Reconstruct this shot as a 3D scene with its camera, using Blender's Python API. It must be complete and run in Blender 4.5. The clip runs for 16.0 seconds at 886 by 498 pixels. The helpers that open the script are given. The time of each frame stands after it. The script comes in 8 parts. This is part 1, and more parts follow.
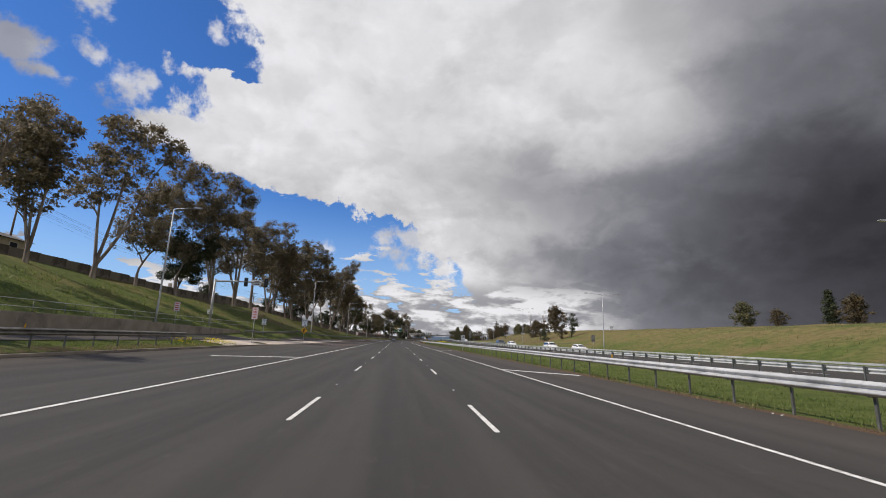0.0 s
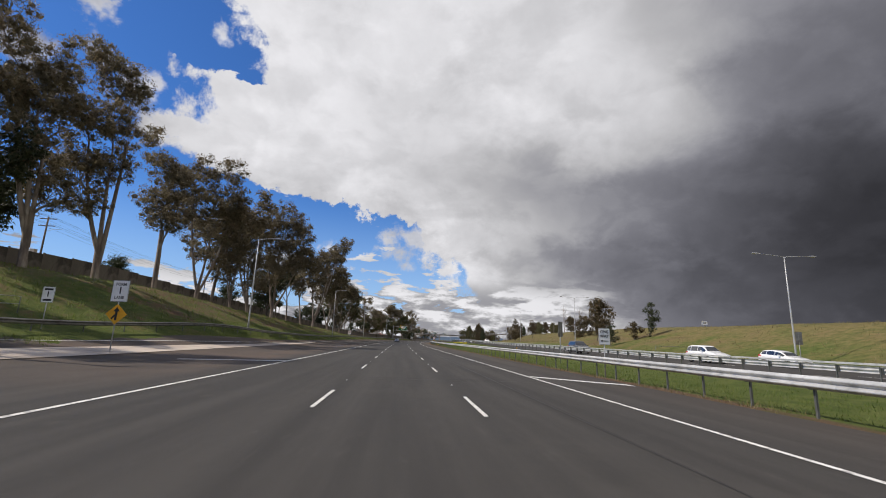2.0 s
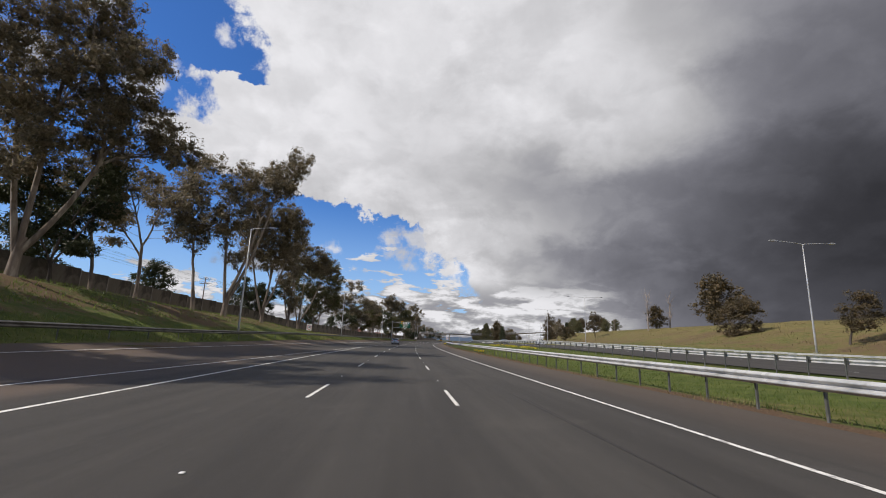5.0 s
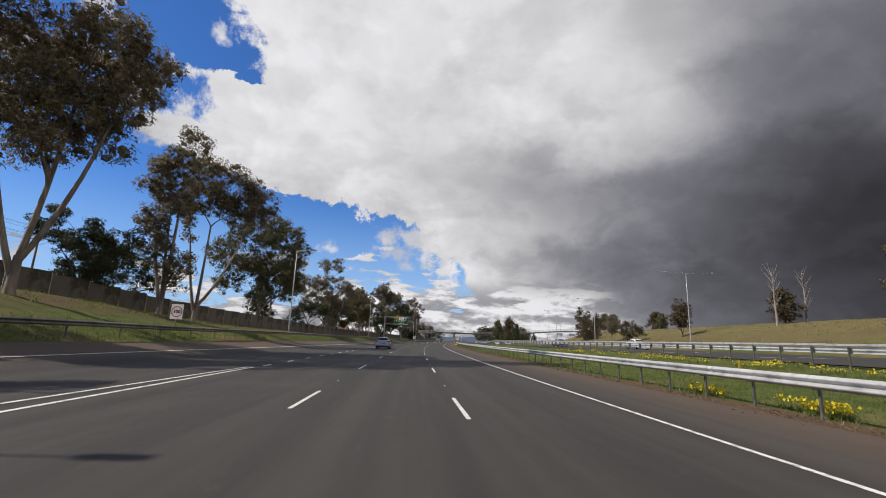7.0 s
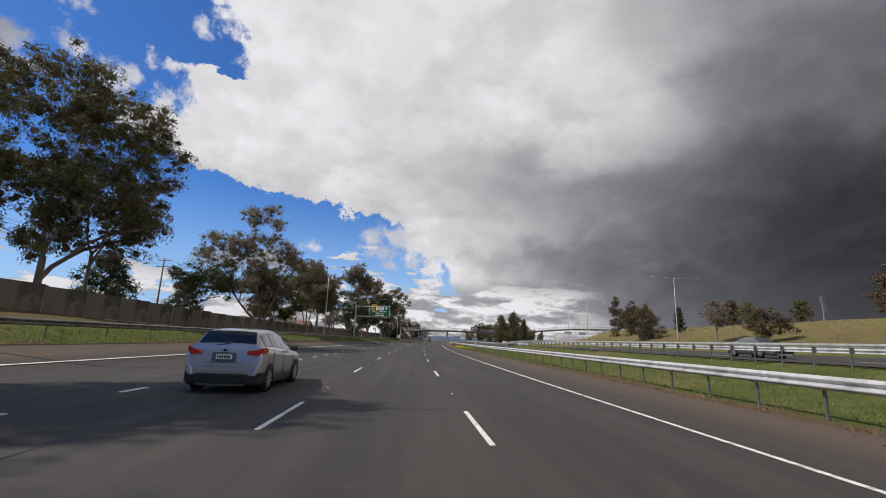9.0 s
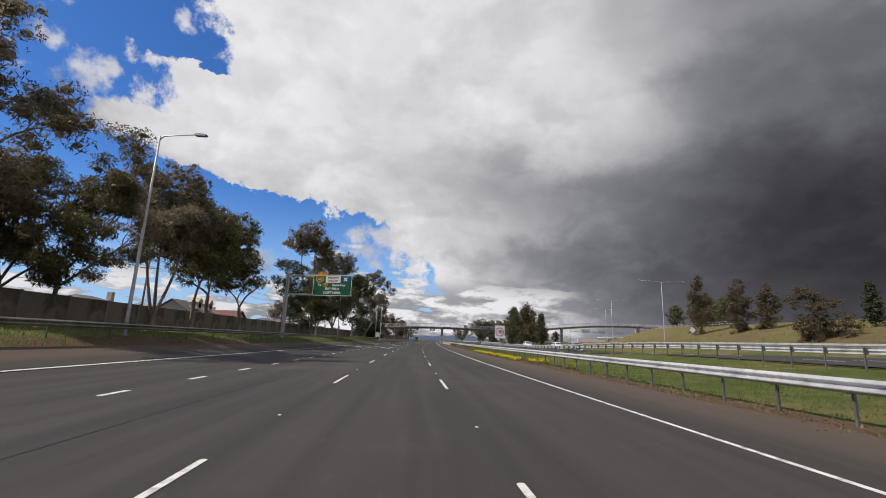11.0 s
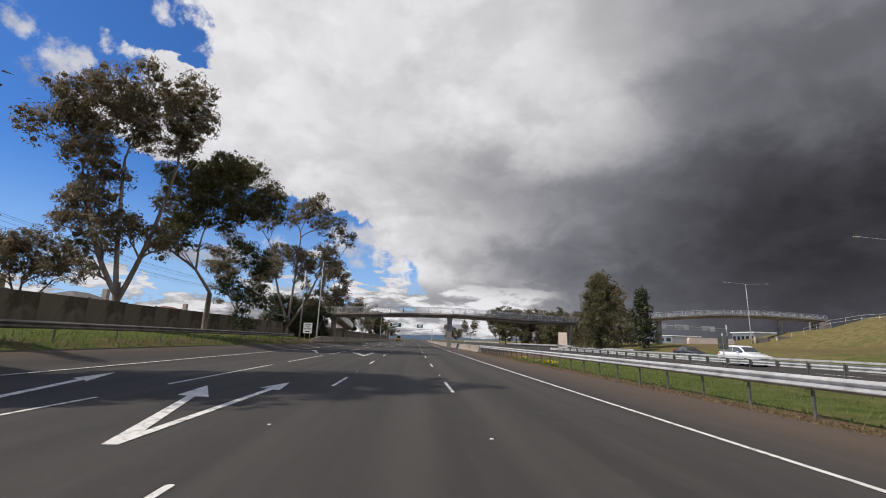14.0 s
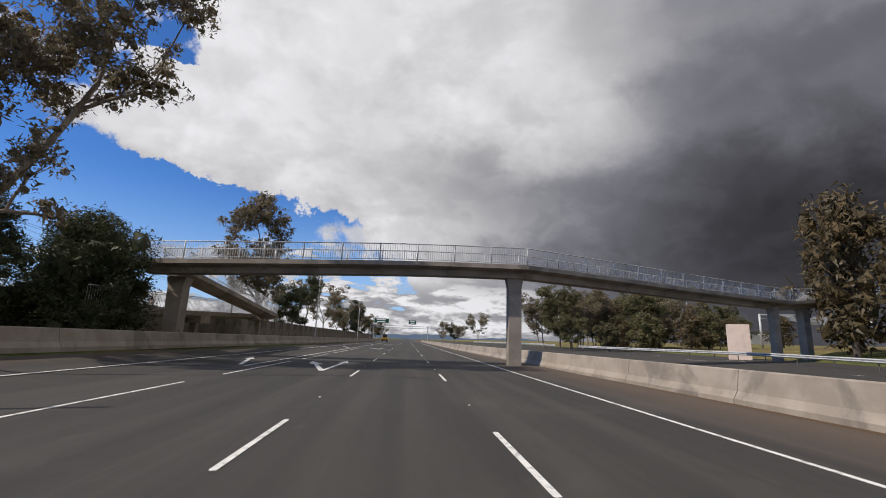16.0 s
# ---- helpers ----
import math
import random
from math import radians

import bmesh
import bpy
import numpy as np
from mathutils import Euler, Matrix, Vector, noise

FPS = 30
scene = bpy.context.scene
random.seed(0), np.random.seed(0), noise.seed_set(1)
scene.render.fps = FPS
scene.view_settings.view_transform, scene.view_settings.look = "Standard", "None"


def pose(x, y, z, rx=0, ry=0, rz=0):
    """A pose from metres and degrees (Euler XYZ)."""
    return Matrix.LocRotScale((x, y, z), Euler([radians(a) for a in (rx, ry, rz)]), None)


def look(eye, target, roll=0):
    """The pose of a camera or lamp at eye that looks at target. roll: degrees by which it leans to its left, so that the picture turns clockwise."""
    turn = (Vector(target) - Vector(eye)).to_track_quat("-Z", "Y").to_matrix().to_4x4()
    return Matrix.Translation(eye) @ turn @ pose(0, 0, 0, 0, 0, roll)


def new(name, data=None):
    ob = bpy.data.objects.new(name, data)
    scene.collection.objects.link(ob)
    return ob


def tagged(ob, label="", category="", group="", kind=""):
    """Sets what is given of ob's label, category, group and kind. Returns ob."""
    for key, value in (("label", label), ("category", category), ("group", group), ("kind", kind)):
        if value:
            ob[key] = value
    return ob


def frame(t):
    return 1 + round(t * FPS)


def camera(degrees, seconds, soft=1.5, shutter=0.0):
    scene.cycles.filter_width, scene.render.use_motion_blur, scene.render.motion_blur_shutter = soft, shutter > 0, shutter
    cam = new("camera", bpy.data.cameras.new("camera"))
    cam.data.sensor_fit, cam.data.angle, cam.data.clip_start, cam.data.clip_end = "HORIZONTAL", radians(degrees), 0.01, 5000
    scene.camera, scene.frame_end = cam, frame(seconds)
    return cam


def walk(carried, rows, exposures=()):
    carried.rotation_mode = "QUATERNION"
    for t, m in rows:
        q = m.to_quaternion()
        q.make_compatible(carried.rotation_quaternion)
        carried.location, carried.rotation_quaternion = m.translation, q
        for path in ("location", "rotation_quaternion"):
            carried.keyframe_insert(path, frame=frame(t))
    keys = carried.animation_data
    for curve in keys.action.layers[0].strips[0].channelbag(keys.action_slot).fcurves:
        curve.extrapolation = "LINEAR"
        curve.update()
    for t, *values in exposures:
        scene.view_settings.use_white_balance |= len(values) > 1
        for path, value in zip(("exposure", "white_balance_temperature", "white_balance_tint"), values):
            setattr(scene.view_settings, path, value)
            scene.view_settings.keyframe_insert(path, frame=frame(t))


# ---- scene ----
import itertools

# ======================================================= the road's own frame
# s: metres along our lane from the start, u: metres to its right, z: up
_KS = [-400, 0, 50, 100, 150, 200, 250, 300, 350, 400, 450, 600, 3600]
_KP = [0, 0, .45, .7, .1, -1.7, -3.7, -5.5, -6.9, -7.7, -8.1, -8.4, -8.4]
_S = np.arange(-400, 3600, 1.0)
_ker = np.hanning(61)
_TH = np.radians(np.convolve(np.pad(np.interp(_S, _KS, _KP), 30, mode="edge"), _ker / _ker.sum(), "valid"))
_X = np.concatenate([[0], np.cumsum(-np.sin(_TH))])[:-1]
_Y = np.concatenate([[0], np.cumsum(np.cos(_TH))])[:-1]
_X -= np.interp(0, _S, _X)
_Y -= np.interp(0, _S, _Y)


def heading(s):
    return float(np.interp(s, _S, _TH))


def W(s, u, z=0.0):
    a = heading(s)
    return Vector((float(np.interp(s, _S, _X)) + u * math.cos(a), float(np.interp(s, _S, _Y)) + u * math.sin(a), z))


def WV(s, u):
    a = np.interp(s, _S, _TH)
    return np.interp(s, _S, _X) + u * np.cos(a), np.interp(s, _S, _Y) + u * np.sin(a)


def at(s, u, z=0.0, turn=0.0):
    return Matrix.Translation(W(s, u, z)) @ Matrix.Rotation(heading(s) + radians(turn), 4, "Z")


# ======================================================= camera
cam = camera(90.5, 16.0, soft=1.0)
EYE = 1.44
# seconds, s, u, yaw, pitch, roll
CAMERA = [
    (0, 0.0, 0.07, -5.50, 11.75, -2.10),
    (0.5, 11.5, 0.02, -5.28, 11.75, -2.10),
    (1, 23.1, -0.04, -5.05, 11.75, -2.10),
    (1.5, 34.8, -0.06, -5.00, 11.75, -2.10),
    (2, 46.5, -0.01, -4.95, 11.75, -2.10),
    (2.5, 58.2, 0.07, -4.88, 11.75, -2.10),
    (3, 69.8, 0.20, -4.80, 11.75, -2.10),
    (3.5, 82.1, 0.25, -4.67, 11.75, -2.10),
    (4, 94.3, 0.27, -4.55, 11.75, -2.10),
    (4.2, 98.9, 0.30, -4.57, 11.75, -2.10),
    (6.3, 149.2, 0.57, -4.78, 11.75, -2.10),
    (6.5, 154.6, 0.57, -4.80, 11.75, -2.10),
    (7, 166.8, 0.53, -5.10, 11.75, -2.10),
    (7.5, 179.2, 0.49, -5.45, 11.75, -2.10),
    (8, 191.6, 0.45, -6.00, 11.75, -2.10),
    (8.5, 204.1, 0.45, -6.60, 11.75, -2.10),
    (9, 216.9, 0.45, -7.15, 11.75, -2.10),
    (9.2, 222.0, 0.45, -7.35, 11.75, -2.10),
    (11.3, 278.0, 0.50, -9.40, 11.75, -2.10),
    (11.5, 283.7, 0.51, -9.60, 11.75, -2.10),
    (12, 298.1, 0.52, -10.30, 11.75, -2.10),
    (12.5, 312.2, 0.51, -10.70, 11.75, -2.10),
    (13, 326.1, 0.50, -10.85, 11.75, -2.10),
    (13.5, 340.0, 0.46, -11.05, 11.75, -2.10),
    (14, 354.5, 0.42, -11.40, 11.75, -2.10),
    (14.5, 369.0, 0.33, -11.80, 11.75, -2.10),
    (15, 383.3, 0.27, -12.00, 11.75, -2.10),
    (15.5, 397.3, 0.17, -12.40, 11.75, -2.10),
    (16, 411.0, 0.20, -12.70, 11.75, -2.10),
]
walk(cam, [(t, pose(*W(s, u, EYE), 90 + p, r, y)) for t, s, u, y, p, r in CAMERA])

# ======================================================= sky and sun
SUN_TO = Vector((1.0, 0.17, -1.03)).normalized()
sun_light = bpy.data.lights.new("sun", "SUN")
sun_light.energy, sun_light.angle, sun_light.color = 4.5, radians(0.5), (1.0, 0.905, 0.78)
sun = new("sun", sun_light)
sun.matrix_world = look(-SUN_TO * 300, (0, 0, 0))

world = bpy.data.worlds.new("sky")
scene.world = world
world.use_nodes = True
wt = world.node_tree
wt.nodes.clear()


def plug(tree, socket, value):
    if isinstance(value, (int, float)):
        socket.default_value = value
    elif isinstance(value, (tuple, list)):
        socket.default_value = value if len(value) == len(socket.default_value) else (*value, 1.0)
    else:
        tree.links.new(value, socket)


def mth(tree, op, a, b=0.0, c=0.0):
    n = tree.nodes.new("ShaderNodeMath")
    n.operation = op
    for k, v in enumerate((a, b, c)):
        plug(tree, n.inputs[k], v)
    return n.outputs[0]


def remap(tree, v, a, b, c=0.0, d=1.0, kind="SMOOTHSTEP"):
    n = tree.nodes.new("ShaderNodeMapRange")
    n.interpolation_type = kind
    for k, x in enumerate((v, a, b, c, d)):
        plug(tree, n.inputs[k], x)
    return n.outputs[0]


def blend(tree, f, a, b, kind="MIX"):
    n = tree.nodes.new("ShaderNodeMix")
    n.data_type, n.blend_type = "RGBA", kind
    plug(tree, n.inputs[0], f)
    plug(tree, n.inputs[6], a)
    plug(tree, n.inputs[7], b)
    return n.outputs[2]


def noise_of(tree, vec, scale, detail=6.0, rough=0.55, dist=0.0):
    n = tree.nodes.new("ShaderNodeTexNoise")
    if vec is not None:
        tree.links.new(vec, n.inputs["Vector"])
    n.inputs["Scale"].default_value, n.inputs["Detail"].default_value = scale, detail
    n.inputs["Roughness"].default_value, n.inputs["Distortion"].default_value = rough, dist
    return n.outputs["Fac"]


def xyz(tree, x, y, z):
    n = tree.nodes.new("ShaderNodeCombineXYZ")
    for k, v in enumerate((x, y, z)):
        plug(tree, n.inputs[k], v)
    return n.outputs[0]


def level(t, v, stops, lo, hi):
    """A smooth curve through (v, value) stops."""
    n = t.nodes.new("ShaderNodeValToRGB")
    n.color_ramp.interpolation = "EASE" if len(stops) < 4 else "LINEAR"
    while len(n.color_ramp.elements) < len(stops):
        n.color_ramp.elements.new(0.5)
    for e, (at_v, val) in zip(n.color_ramp.elements, stops):
        q = (val - lo) / (hi - lo)
        e.position, e.color = at_v, (q, q, q, 1)
    plug(t, n.inputs[0], v)
    return mth(t, "ADD", mth(t, "MULTIPLY", n.outputs[0], hi - lo), lo)


def make_sky():
    t = wt
    tc = t.nodes.new("ShaderNodeTexCoord")
    sep = t.nodes.new("ShaderNodeSeparateXYZ")
    d3 = tc.outputs["Generated"]
    t.links.new(d3, sep.inputs[0])
    x, y, z = sep.outputs
    az = mth(t, "MULTIPLY", mth(t, "ARCTAN2", x, y), 180 / math.pi)
    clear = t.nodes.new("ShaderNodeTexSky")
    clear.sky_type, clear.sun_disc = "NISHITA", False
    clear.sun_elevation, clear.sun_rotation = radians(45.5), radians(-99.6)
    clear.air_density, clear.dust_density, clear.ozone_density = 1.0, 0.2, 4.0
    blue = blend(t, 1.0, clear.outputs[0], (0.046, 0.081, 0.128), "MULTIPLY")
    blue = blend(t, remap(t, z, 0.32, 0.0, 0.0, 0.75), blue, (0.42, 0.61, 0.88))
    squat = xyz(t, x, y, mth(t, "MULTIPLY", z, 1.35))
    flat = xyz(t, x, y, mth(t, "MULTIPLY", z, 3.6))

    def off(n, k):
        return mth(t, "MULTIPLY", mth(t, "SUBTRACT", n, 0.5), k)

    soft = noise_of(t, squat, 2.3, 4.0, 0.50, 0.35)
    roll = noise_of(t, squat, 5.5, 8.0, 0.56, 0.25)
    puff = noise_of(t, d3, 9.0, 12.0, 0.66, 0.15)
    puff2 = noise_of(t, xyz(t, mth(t, "ADD", x, 7.3), y, z), 8.0, 12.0, 0.67, 0.2)
    lump = noise_of(t, d3, 22.0, 7.0, 0.60, 0.1)
    heap2 = noise_of(t, xyz(t, mth(t, "ADD", x, 3.1), y, mth(t, "MULTIPLY", z, 1.8)), 7.0, 7.0, 0.55, 0.3)
    heap = noise_of(t, flat, 10.0, 9.0, 0.60, 0.15)
    # ragged edge of the great cloud deck: bearing of the edge at each height
    zz = mth(t, "ADD", z, mth(t, "ADD", off(puff, 0.125), off(lump, 0.020)))
    rim = level(t, zz, [(0.0, 7.3), (.14, 5.3), (.20, 2.8), (.25, 1.3), (.265, -3.7), (.285, -11.7), (.302, -20.7), (.315, -27.7), (.335, -30.7), (.375, -31.7), (.40, -29.2), (.455, -30.2), (.482, -29.7), (.497, -20.7), (.53, -19.2), (.56, -23.7), (.60, -26.7), (.70, -37.7), (.85, -71.7), (1.0, -121.7)], -130, 50)
    rel = mth(t, "ADD", mth(t, "SUBTRACT", az, rim), mth(t, "ADD", off(puff2, 22.0), off(lump, 4.0)))
    deck = remap(t, rel, -0.8, 2.1)
    # heaped clouds low over the horizon, thinning out upwards
    hv = mth(t, "ADD", heap, mth(t, "ADD", remap(t, z, 0.03, 0.20, 0.17, -0.16, "LINEAR"), remap(t, az, -22, 4, -0.04, 0.07, "LINEAR")))
    low = remap(t, hv, 0.52, 0.57)
    mask = mth(t, "MAXIMUM", deck, low)
    for ca, cz, ra, rz in ((-34.5, .425, 3.4, .028), (-37.0, .452, 2.4, .032), (-42.5, .430, 2.4, .020), (-40.0, .402, 2.0, .016), (-38.2, .525, 2.4, .034), (-26.0, .542, 1.6, .022),
                           (-2.6, .190, 4.4, .036), (0.5, .222, 2.2, .040), (-9.5, .185, 1.8, .020), (-17.0, .150, 5.5, .022), (-50.0, .30, 5.0, .030), (-60.0, .42, 7.0, .05)):
        da = mth(t, "DIVIDE", mth(t, "SUBTRACT", az, ca), ra)
        dz = mth(t, "DIVIDE", mth(t, "SUBTRACT", z, cz), rz)
        q = mth(t, "SQRT", mth(t, "ADD", mth(t, "MULTIPLY", da, da), mth(t, "MULTIPLY", dz, dz)))
        q = mth(t, "ADD", q, mth(t, "ADD", off(puff, 4.6), off(lump, 2.6)))
        mask = mth(t, "MAXIMUM", mask, remap(t, q, 1.15, 0.20, 0.0, 0.88))
    # brightness of the cloud base, from the sunlit rim to the storm: (bearing, height, tone) laid smoothly between
    wide = mth(t, "ADD", az, mth(t, "ADD", off(soft, 9.0), mth(t, "ADD", off(roll, 15.0), off(puff, 7.0))))
    tall = mth(t, "ADD", z, mth(t, "ADD", off(heap2, 0.075), mth(t, "ADD", off(roll, 0.05), off(lump, 0.03))))
    where = xyz(t, mth(t, "DIVIDE", wide, 6.5), mth(t, "DIVIDE", tall, 0.062), 0.0)
    TONES_HIGH = ((-20, .62, .87), (0, .64, .87), (20, .64, .83), (36, .60, .66), (50, .60, .52), (-20, .45, .88), (-8, .36, .86), (6, .46, .82), (18, .54, .86), (29, .51, .86), (24, .44, .80), (33, .43, .76), (41, .45, .46), (50, .45, .43), (7, .37, .74), (28, .375, .76), (36, .35, .46), (46, .34, .29))
    TONES_LOW = ((-8, .30, .82), (4, .31, .80), (13, .33, .64), (22, .325, .50), (30, .31, .40), (38, .28, .31), (9, .25, .86), (16, .25, .74), (24, .24, .64), (31, .25, .58), (37, .225, .34), (47, .22, .22), (8, .17, .86), (15, .18, .64), (21, .165, .48), (13, .12, .78), (30, .165, .36), (7, .09, .86), (19, .075, .82), (26, .11, .46), (33, .10, .36), (30, .04, .55), (40, .08, .34), (52, .12, .24), (52, .05, .34))
    total, weight = 0.0006, 0.001
    for a, h, v in TONES_HIGH + TONES_LOW:
        far = t.nodes.new("ShaderNodeVectorMath")
        far.operation = "DISTANCE"
        plug(t, far.inputs[0], where)
        plug(t, far.inputs[1], (a / 6.5, h / .062, 0.0))
        d = far.outputs["Value"]
        g = mth(t, "POWER", 0.42, mth(t, "MULTIPLY", d, d))
        total, weight = mth(t, "MULTIPLY_ADD", g, v, total), mth(t, "ADD", g, weight)
    tone = mth(t, "DIVIDE", total, weight)
    # behind the traveller, out of view, the storm is brightened as added fill light
    tone = mth(t, "ADD", tone, mth(t, "MULTIPLY", mth(t, "SUBTRACT", 0.78, tone), remap(t, mth(t, "ABSOLUTE", az), 75, 140)))
    # bright heads and grey bases of the billows
    tone = mth(t, "MULTIPLY", tone, mth(t, "ADD", 1.0, mth(t, "MULTIPLY", remap(t, z, 0.42, 0.18, 0.55, 1.35), mth(t, "ADD", mth(t, "ADD", off(roll, 0.17), off(remap(t, roll, 0.43, 0.56), 0.06)), mth(t, "ADD", mth(t, "ADD", off(puff, 0.19), off(remap(t, heap2, 0.42, 0.60), 0.075)), off(lump, 0.08))))))
    head = mth(t, "MULTIPLY", remap(t, z, 0.150, 0.085), remap(t, mth(t, "ADD", az, off(roll, 16.0)), 31.0, 23.0))
    tuft = remap(t, mth(t, "ADD", heap, off(lump, 0.10)), 0.43, 0.58, 0.56, 0.93)
    tone = mth(t, "ADD", tone, mth(t, "MULTIPLY", mth(t, "SUBTRACT", tuft, tone), mth(t, "MULTIPLY", head, 0.85)))
    tone = mth(t, "POWER", mth(t, "MAXIMUM", tone, 0.12), 2.25)
    body = blend(t, 1.0, xyz(t, tone, tone, tone), blend(t, remap(t, tone, 0.05, 0.5), (1.0, 1.0, 1.17), (1.008, 1.0, 1.035)), "MULTIPLY")
    sky = blend(t, mask, blue, body)
    bg = t.nodes.new("ShaderNodeBackground")
    out = t.nodes.new("ShaderNodeOutputWorld")
    t.links.new(sky, bg.inputs[0])
    bg.inputs[1].default_value = 1.0
    t.links.new(bg.outputs[0], out.inputs[0])


make_sky()


# ======================================================= materials
def mat(name, c1, c2, scale=2.0, rough=0.7, metal=0.0, bump=0.1, fine=40.0, c3=None, patch=0.25, uv=False, stretch=(1, 1, 1), vary=0.0, spec=0.5):
    """Two colours mixed by a coarse noise, a third in patches, fine grain in colour, gloss and relief."""
    m = bpy.data.materials.new(name)
    m.use_nodes = True
    t = m.node_tree
    b = t.nodes["Principled BSDF"]
    tc = t.nodes.new("ShaderNodeTexCoord")
    mp = t.nodes.new("ShaderNodeMapping")
    mp.inputs["Scale"].default_value = stretch
    t.links.new(tc.outputs["UV" if uv else "Object"], mp.inputs[0])
    v = mp.outputs[0]
    big, small = noise_of(t, v, scale, 5, 0.6), noise_of(t, v, fine, 4, 0.65)
    col = blend(t, remap(t, big, 0.35, 0.65), c1, c2)
    if c3:
        col = blend(t, remap(t, noise_of(t, v, scale * patch, 6, 0.6, 0.4), 0.50, 0.64), col, c3)
    col = blend(t, 0.35, col, blend(t, small, (0.55, 0.55, 0.55), (1.45, 1.45, 1.45)), "MULTIPLY")
    if vary:
        oi = t.nodes.new("ShaderNodeObjectInfo")
        k = mth(t, "ADD", mth(t, "MULTIPLY", oi.outputs["Random"], vary), 1 - vary / 2)
        col = blend(t, 1.0, col, xyz(t, k, k, k), "MULTIPLY")
    t.links.new(col, b.inputs["Base Color"])
    t.links.new(remap(t, small, 0.3, 0.7, max(rough - 0.10, 0.03), min(rough + 0.10, 1.0), "LINEAR"), b.inputs["Roughness"])
    b.inputs["Metallic"].default_value = metal
    b.inputs["Specular IOR Level"].default_value = spec
    if bump:
        bp = t.nodes.new("ShaderNodeBump")
        bp.inputs["Strength"].default_value, bp.inputs["Distance"].default_value = bump, 0.02
        t.links.new(small, bp.inputs["Height"])
        t.links.new(bp.outputs[0], b.inputs["Normal"])
    return m


def plain(name, c, rough=0.5, metal=0.0, emit=None, spec=0.5, trans=0.0):
    m = bpy.data.materials.new(name)
    m.use_nodes = True
    b = m.node_tree.nodes["Principled BSDF"]
    b.inputs["Base Color"].default_value = (*c, 1)
    b.inputs["Roughness"].default_value, b.inputs["Metallic"].default_value = rough, metal
    b.inputs["Specular IOR Level"].default_value = spec
    b.inputs["Transmission Weight"].default_value = trans
    return m


def leaf_mat(name, cols, through_light=0.25):
    m = bpy.data.materials.new(name)
    m.use_nodes = True
    t = m.node_tree
    t.nodes.remove(t.nodes["Principled BSDF"])
    out = t.nodes["Material Output"]
    geo = t.nodes.new("ShaderNodeNewGeometry")
    ramp = t.nodes.new("ShaderNodeValToRGB")
    while len(ramp.color_ramp.elements) < len(cols):
        ramp.color_ramp.elements.new(0.5)
    for k, (e, c) in enumerate(zip(ramp.color_ramp.elements, cols)):
        e.position, e.color = k / (len(cols) - 1), (*c, 1)
    tc = t.nodes.new("ShaderNodeTexCoord")
    clump = noise_of(t, tc.outputs["Object"], 0.45, 3, 0.6)
    f = mth(t, "ADD", mth(t, "MULTIPLY", geo.outputs["Random Per Island"], 0.55), mth(t, "MULTIPLY", mth(t, "SUBTRACT", clump, 0.22), 0.80))
    t.links.new(f, ramp.inputs[0])
    dif = t.nodes.new("ShaderNodeBsdfPrincipled")
    dif.inputs["Roughness"].default_value = 0.55
    dif.inputs["Specular IOR Level"].default_value = 0.35
    tr = t.nodes.new("ShaderNodeBsdfTranslucent")
    mx = t.nodes.new("ShaderNodeMixShader")
    mx.inputs[0].default_value = through_light
    t.links.new(ramp.outputs[0], dif.inputs["Base Color"])
    t.links.new(ramp.outputs[0], tr.inputs[0])
    t.links.new(dif.outputs[0], mx.inputs[1])
    t.links.new(tr.outputs[0], mx.inputs[2])
    t.links.new(mx.outputs[0], out.inputs[0])
    return m


